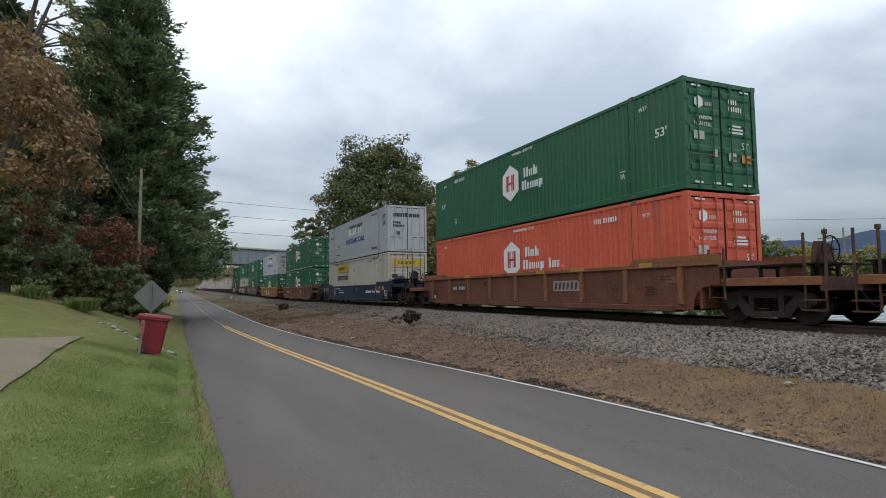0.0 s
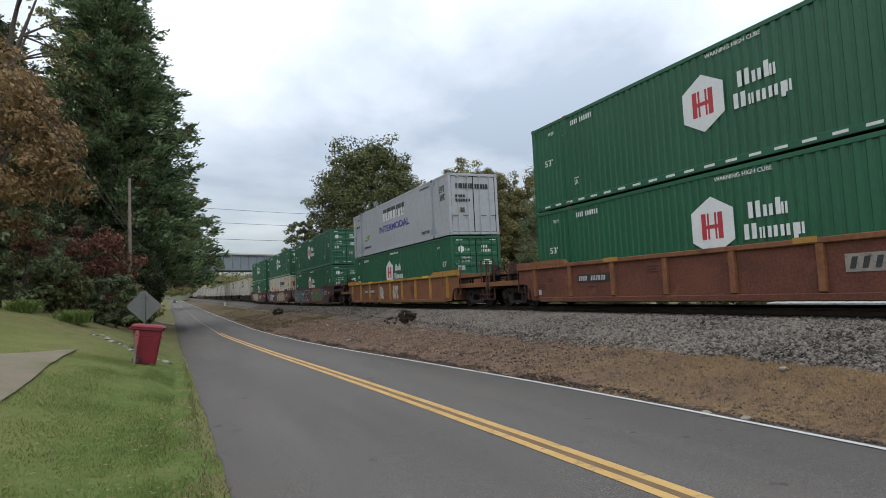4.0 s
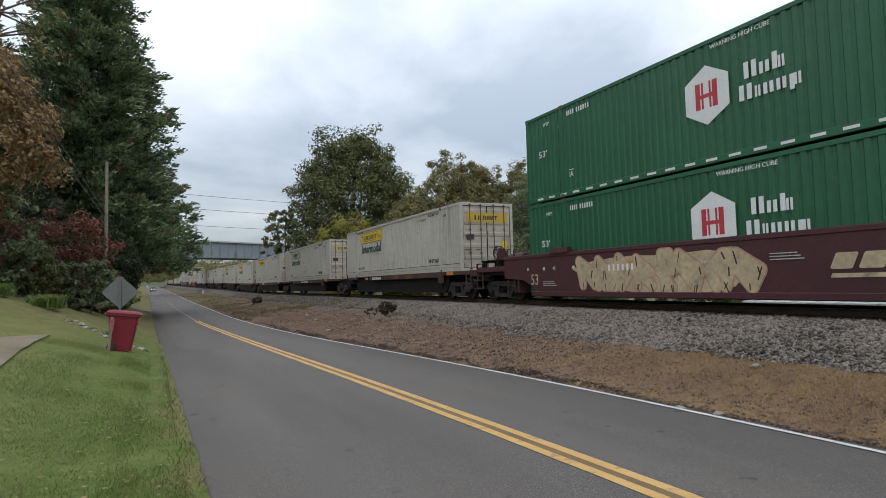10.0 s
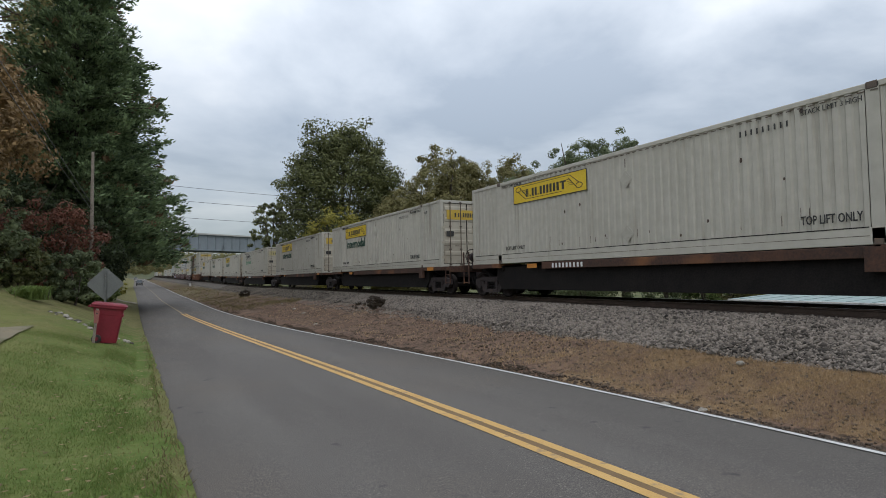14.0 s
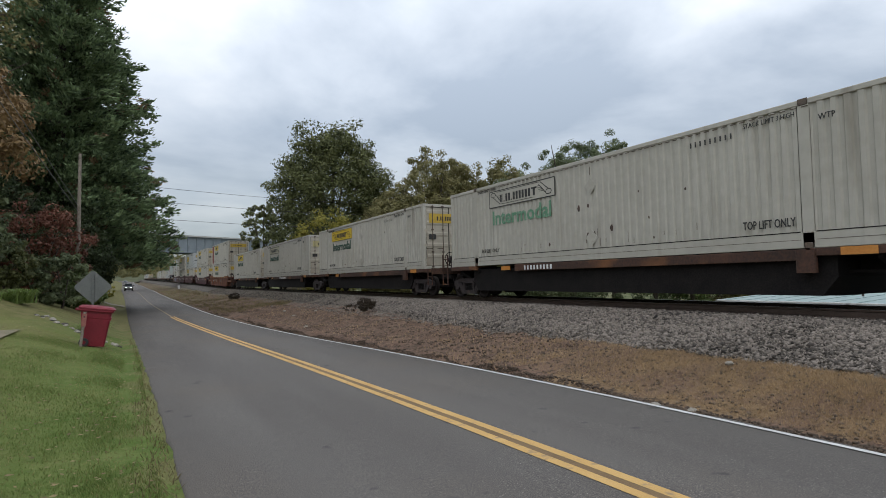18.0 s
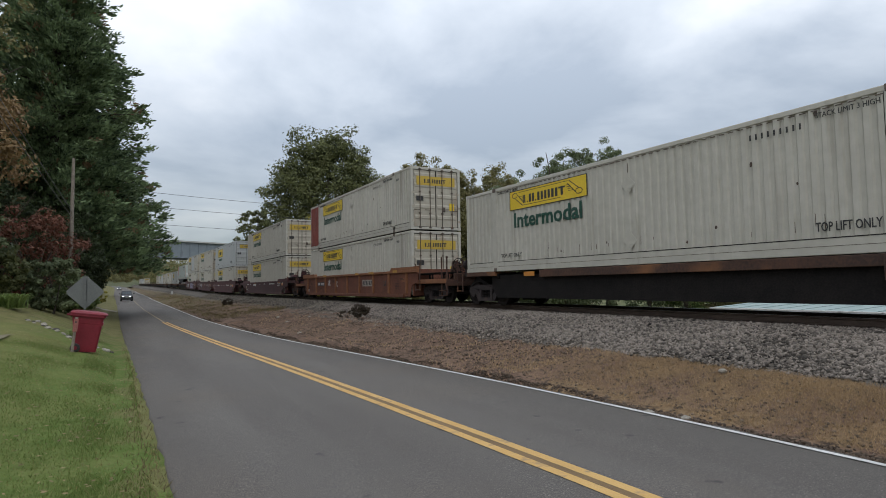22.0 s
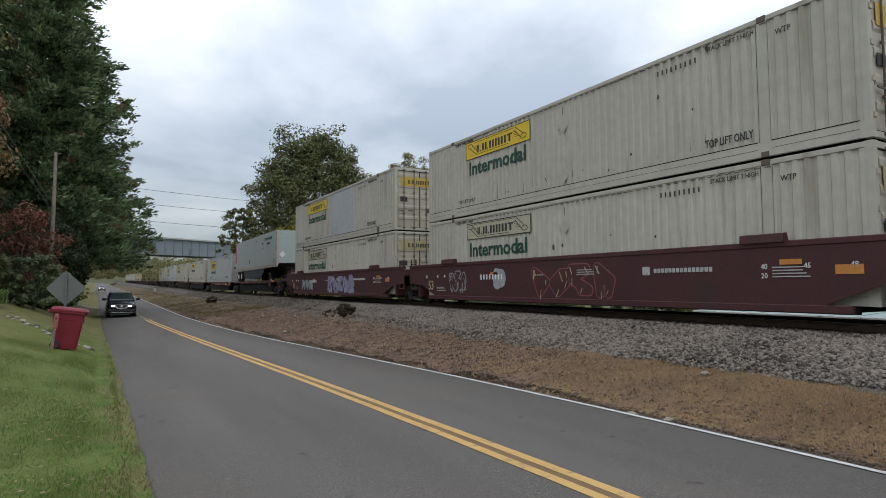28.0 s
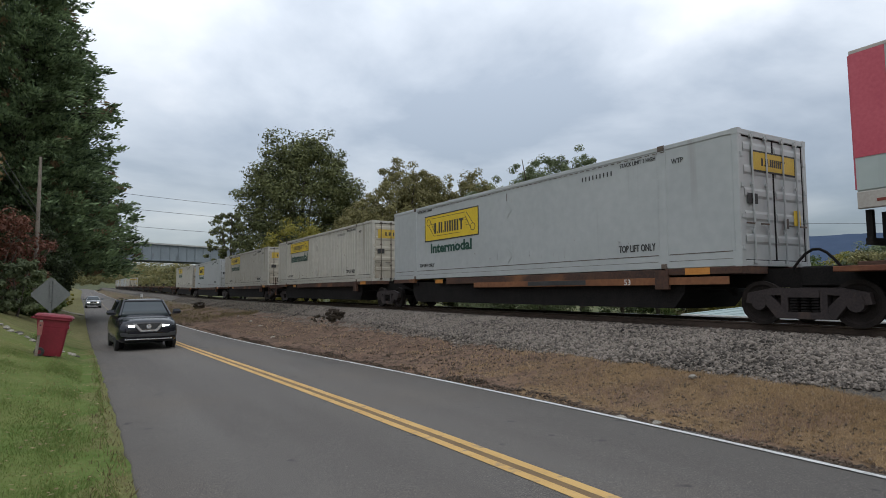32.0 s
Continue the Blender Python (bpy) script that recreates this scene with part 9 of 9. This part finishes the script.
def road_vehicle(name, label, category, paint, L, W, H, bonnet, belt, roof_a, roof_b, wheel_r, axles, suv):
    """Nose at -y (towards the eye)."""
    c = thing(name, label, category)
    h = W / 2
    n = -L / 2
    s = [section(n, h * 0.62, 0.44, bonnet - 0.24), section(n + 0.02, h * 0.76, 0.34, bonnet - 0.15), section(n + 0.08, h * 0.88, 0.27, bonnet - 0.085), section(n + 0.18, h * 0.945, 0.24, bonnet - 0.04), section(n + 0.32, h * 0.98, 0.22, bonnet - 0.01), section(n + 0.55, h, 0.21, bonnet + 0.02),
         section(n + 0.9, h, 0.20, bonnet + 0.055), section((n + 0.9 + roof_a - 0.70) / 2, h, 0.20, (bonnet + belt) / 2 + 0.03), section(roof_a - 0.70, h, 0.20, belt - 0.02), section(0.2, h, 0.20, belt + 0.01), section(L / 2 - 0.5, h, 0.22, belt + 0.02), section(L / 2 - 0.12, h - 0.04, 0.26, belt - 0.02), section(L / 2, h - 0.14, 0.36, belt - 0.25)]
    part("body", loft(s), paint, c, smooth=True)
    k, top = h - 0.11, h - (0.30 if suv else 0.36)
    ya, yb = roof_a - 0.72, roof_b + 0.48
    green = []
    for t in (0.0, 0.35, 0.7, 0.92, 1.0):
        q = t ** 1.15
        w, a, b = k + (top - k) * q, ya + (roof_a - ya) * (t ** 0.9), yb + (roof_b - yb) * t
        green.append(rounded_ring(2 * w, b - a, 0.14, belt - 0.03 + (H - 0.05 - belt + 0.03) * t, 0, (a + b) / 2))
    part("cabin_glass", loft(green), GLASS, c, "dark tinted glass", smooth=True)
    m = (roof_a + roof_b) / 2
    part("roof", loft([rounded_ring(2 * top + 0.06, roof_b - roof_a + 0.14, 0.14, H - 0.10, 0, m), rounded_ring(2 * top + 0.02, roof_b - roof_a + 0.04, 0.14, H - 0.05, 0, m), rounded_ring(2 * top - 0.14, roof_b - roof_a - 0.14, 0.14, H - 0.015, 0, m), rounded_ring(2 * top - 0.5, roof_b - roof_a - 0.6, 0.14, H, 0, m)]), paint, c, smooth=True)
    for sx in (-1, 1):
        part("windscreen_pillar", Shape().tube((sx * (k - 0.03), ya + 0.06, belt - 0.02), (sx * (top - 0.01), roof_a + 0.05, H - 0.07), 0.05, 6), paint, c)
        part("rear_pillar", Shape().tube((sx * (k - 0.03), yb - 0.05, belt), (sx * top, roof_b - 0.05, H - 0.06), 0.08, 6), paint, c)
        part("middle_pillar", Shape().tube((sx * (k - 0.01), 0.35, belt), (sx * top, 0.30, H - 0.06), 0.04, 6), DARK_MARK, c)
        part("mirror", loft([rounded_ring(0.24, 0.14, 0.05, belt + 0.02, sx * (h + 0.07), roof_a - 0.42), rounded_ring(0.26, 0.16, 0.06, belt + 0.10, sx * (h + 0.11), roof_a - 0.42), rounded_ring(0.20, 0.12, 0.05, belt + 0.19, sx * (h + 0.10), roof_a - 0.42)]), paint, c)
        # swept back round the corner of the nose
        rim = [(h - 0.52, bonnet - 0.245), (h - 0.24, bonnet - 0.205), (h - 0.09, bonnet - 0.150), (h - 0.10, bonnet - 0.105), (h - 0.28, bonnet - 0.135), (h - 0.50, bonnet - 0.16)]
        front = [(sx * p, -L / 2 + 0.012 + 0.26 * (max(0, p - h + 0.52) / 0.46) ** 2, q) for p, q in rim]
        shell = Shape().add(front + [(p * 0.97, y + 0.10, q) for p, y, q in front], [tuple(range(6)), tuple(range(11, 5, -1))] + [(i, (i + 1) % 6, 6 + (i + 1) % 6, 6 + i) for i in range(6)])
        lamp = part("headlight", shell, LAMP_LENS, c, "clear headlight")
        part("lit_lamp", Shape().prism([(sx * (h - 0.50), bonnet - 0.245), (sx * (h - 0.32), bonnet - 0.225), (sx * (h - 0.30), bonnet - 0.185), (sx * (h - 0.44), bonnet - 0.190), (sx * (h - 0.50), bonnet - 0.165)], "y", -L / 2 - 0.004, -L / 2 + 0.1), LAMP_ON, lamp, "lit headlight")
        part("fog_recess", Shape().prism([(sx * (h - 0.34), 0.42), (sx * (h - 0.12), 0.44), (sx * (h - 0.10), 0.56), (sx * (h - 0.30), 0.54)], "y", -L / 2 - 0.012, -L / 2 + 0.15), DARK_MARK, c)
        if suv:
            part("roof_rail", Shape().tube((sx * (top - 0.03), roof_a + 0.3, H + 0.03), (sx * (top - 0.03), roof_b - 0.2, H + 0.03), 0.022, 6).tube((sx * (top - 0.03), roof_a + 0.3, H + 0.03), (sx * (top - 0.03), roof_a + 0.12, H - 0.04), 0.022, 6), ROD_STEEL, c)
    part("grille", Shape().prism([(-0.44, bonnet - 0.13), (0.44, bonnet - 0.13), (0.30, bonnet - 0.36), (-0.30, bonnet - 0.36)], "y", -L / 2 - 0.010, -L / 2 + 0.1), DARK_MARK, c, "black grille")
    trim = Shape()
    for sx in (-1, 1):
        trim.prism([(sx * 0.46, bonnet - 0.13), (sx * 0.37, bonnet - 0.13), (sx * 0.20, bonnet - 0.33), (sx * 0.24, bonnet - 0.385)], "y", -L / 2 - 0.022, -L / 2 + 0.02)
    trim.prism([(-0.24, bonnet - 0.385), (0.24, bonnet - 0.385), (0.20, bonnet - 0.33), (-0.20, bonnet - 0.33)], "y", -L / 2 - 0.022, -L / 2 + 0.02)
    part("grille_trim", trim, CHROME, c, "chrome V-shaped trim")
    part("emblem", Shape().lathe([(-0.03, 0.03), (-0.03, 0.075), (0.0, 0.085)], (0, -L / 2 - 0.005, bonnet - 0.225), "y", 18), CHROME, c, "round chrome emblem")
    part("lower_grille", Shape().box(-0.62, 0.62, -L / 2 - 0.008, -L / 2 + 0.1, 0.40, 0.52, 0.02), DARK_MARK, c)
    part("bumper_trim", Shape().box(-h + 0.22, h - 0.22, -L / 2 + 0.005, -L / 2 + 0.10, 0.315, 0.35, 0.008), CHROME, c, "silver bumper strip")
    part("sill_cladding", Shape().box(-h - 0.012, -h + 0.05, axles[0] + 0.4, axles[1] - 0.4, 0.20, 0.34).box(h - 0.05, h + 0.012, axles[0] + 0.4, axles[1] - 0.4, 0.20, 0.34), DARK_MARK, c)
    for y in axles:
        for sx in (-1, 1):
            part("wheel_arch", Shape().lathe([(-0.10, wheel_r + 0.01), (-0.10, wheel_r + 0.06), (0.0, wheel_r + 0.05), (0.0, wheel_r + 0.01)] if sx > 0 else [(0.10, wheel_r + 0.01), (0.10, wheel_r + 0.06), (0.0, wheel_r + 0.05), (0.0, wheel_r + 0.01)], (sx * (h - 0.01), y, wheel_r), "x", 24), DARK_MARK, c)
            w = part("wheel", Shape().lathe([(-0.11, 0.05), (-0.11, wheel_r - 0.05), (-0.08, wheel_r), (0.08, wheel_r), (0.11, wheel_r - 0.05), (0.11, wheel_r * 0.66), (0.06, wheel_r * 0.62), (0.06, 0.05)], (0, 0, 0), "x", 28), RUBBER, c, at=pose(sx * (h - 0.165), y, wheel_r))
            spokes = Shape().lathe([(-0.02, 0.03), (0.03, 0.07), (0.05, 0.03)] if sx > 0 else [(0.02, 0.03), (-0.03, 0.07), (-0.05, 0.03)], (sx * 0.07, 0, 0), "x", 12)
            for i in range(5):
                a = 2 * math.pi * i / 5
                spokes.tube((sx * 0.095, 0, 0), (sx * 0.085, wheel_r * 0.64 * math.cos(a), wheel_r * 0.64 * math.sin(a)), 0.045, 6, 0.03)
            part("rim", spokes, RIM, w, "five-spoke alloy rim")
            ROTORS.append((w, c, sx * (h - 0.165), y, wheel_r))
    return c


SUV = road_vehicle("suv", "dark blue-black SUV with lit headlights driving on the road", "car", CAR_DARK, 4.66, 1.80, 1.63, 0.96, 1.08, -0.70, 1.70, 0.36, (-1.42, 1.28), True)
SEDAN = road_vehicle("sedan", "silver-white saloon car with lit headlights on the road", "car", CAR_PALE, 4.75, 1.80, 1.46, 0.92, 0.98, -0.55, 1.05, 0.33, (-1.42, 1.35), False)

# distance of each front axle from the eye, by time
SUV_WAY = [(0, 356), (5.5, 290), (10, 238), (14, 193), (17, 160), (19, 139), (21, 117), (23, 95), (25, 73), (26.5, 57.5), (28, 44.0), (29, 36.9), (30, 30.8), (31, 25.9), (32, 21.4)]
SEDAN_WAY = [(0, 560), (10, 445), (17, 360), (21, 306), (25, 246), (28, 181), (29, 158), (30, 132), (31, 108), (32, 86)]
SUV_X = [(17, 1.76), (21, 1.68), (25, 1.46), (30, 1.29), (36, 1.17), (70, 1.0), (95, 0.98), (117, 0.8), (140, 0.30), (163, -0.05), (198, -0.1), (244, -0.3), (296, -0.5), (356, -1.2), (600, -7)]
SEDAN_X = [(17, 1.3), (80, 0.68), (100, 0.45), (130, 0.25), (160, 0.05), (200, -0.25), (300, -0.5), (356, -1.2), (600, -7)]


def drive_rows(way, xs, step=0.5):
    rows = []
    t = 0.0
    while t <= 32.001:
        y = (lerp_table(way, t - 0.5) + lerp_table(way, t) + lerp_table(way, min(t + 0.5, 32) if t < 31.6 else t)) / 3 if 0.5 < t < 31.6 else lerp_table(way, t)
        x = edge(xs, y)
        yaw = math.degrees(math.atan2(-(edge(xs, y + 3) - edge(xs, y - 3)), 6))
        rows.append((t, y, x, yaw))
        t += step
    return rows


def drive(car, way, xs):
    rows = []
    for t, y, x, yaw in drive_rows(way, xs):
        z = road_z(y) + 0.018
        slope = math.degrees(math.atan2(road_z(y + 3) - road_z(y - 3), 6))
        rows.append((t, pose(x, y + 2.2, z, slope, 0, yaw)))
    walk(car, rows)
    # wheels turn while near enough to be seen turning
    table = [(t, y) for t, y, _, _ in drive_rows(way, xs)]
    for w, c, wx, wy, r in ROTORS:
        if c is not car:
            continue
        spin = [(0.0, pose(wx, wy, r))]
        t = 22.0
        while t <= 32.001:
            a = math.degrees((lerp_table(table, 22.0) - lerp_table(table, t)) / r)
            spin.append((t, pose(wx, wy, r, a)))
            t += 1 / 30
        walk(w, spin)

# ---- what moves ----
def roll_wheels(car, u):
    """Turns the wheelsets while the car is near."""
    seen = [k / 30 for k in range(0, 961) if -24 < u - speed_path(k / 30) < 26]
    if not seen:
        return
    for b in car.children:
        if not b.name.startswith("bogie"):
            continue
        for w in b.children:
            if w.name.startswith("wheelset"):
                y = w.location.y
                spin = [] if seen[0] == 0 else [(0.0, pose(0, y, 0.42))]
                spin += [(t, pose(0, y, 0.42, math.degrees((speed_path(seen[0]) - speed_path(t)) / -0.42))) for t in seen]
                if seen[-1] < 32:
                    spin.append((32.0, spin[-1][1]))
                walk(w, spin)


def motions():
    for ob, u, z, tilt in MOVERS:
        rows = []
        for k in range(0, 33):
            y = u - speed_path(k)
            if k % 2 == 0 or -40 < y < 60:
                slope = math.degrees(math.atan2(rise(y + 16) - rise(y), 16))
                rows.append((k, pose(TRACK_X, y, RAIL_Z + z + rise(y), slope + tilt)))
        walk(ob, rows)
        roll_wheels(ob, u)
    drive(SUV, SUV_WAY, SUV_X)
    drive(SEDAN, SEDAN_WAY, SEDAN_X)


motions()
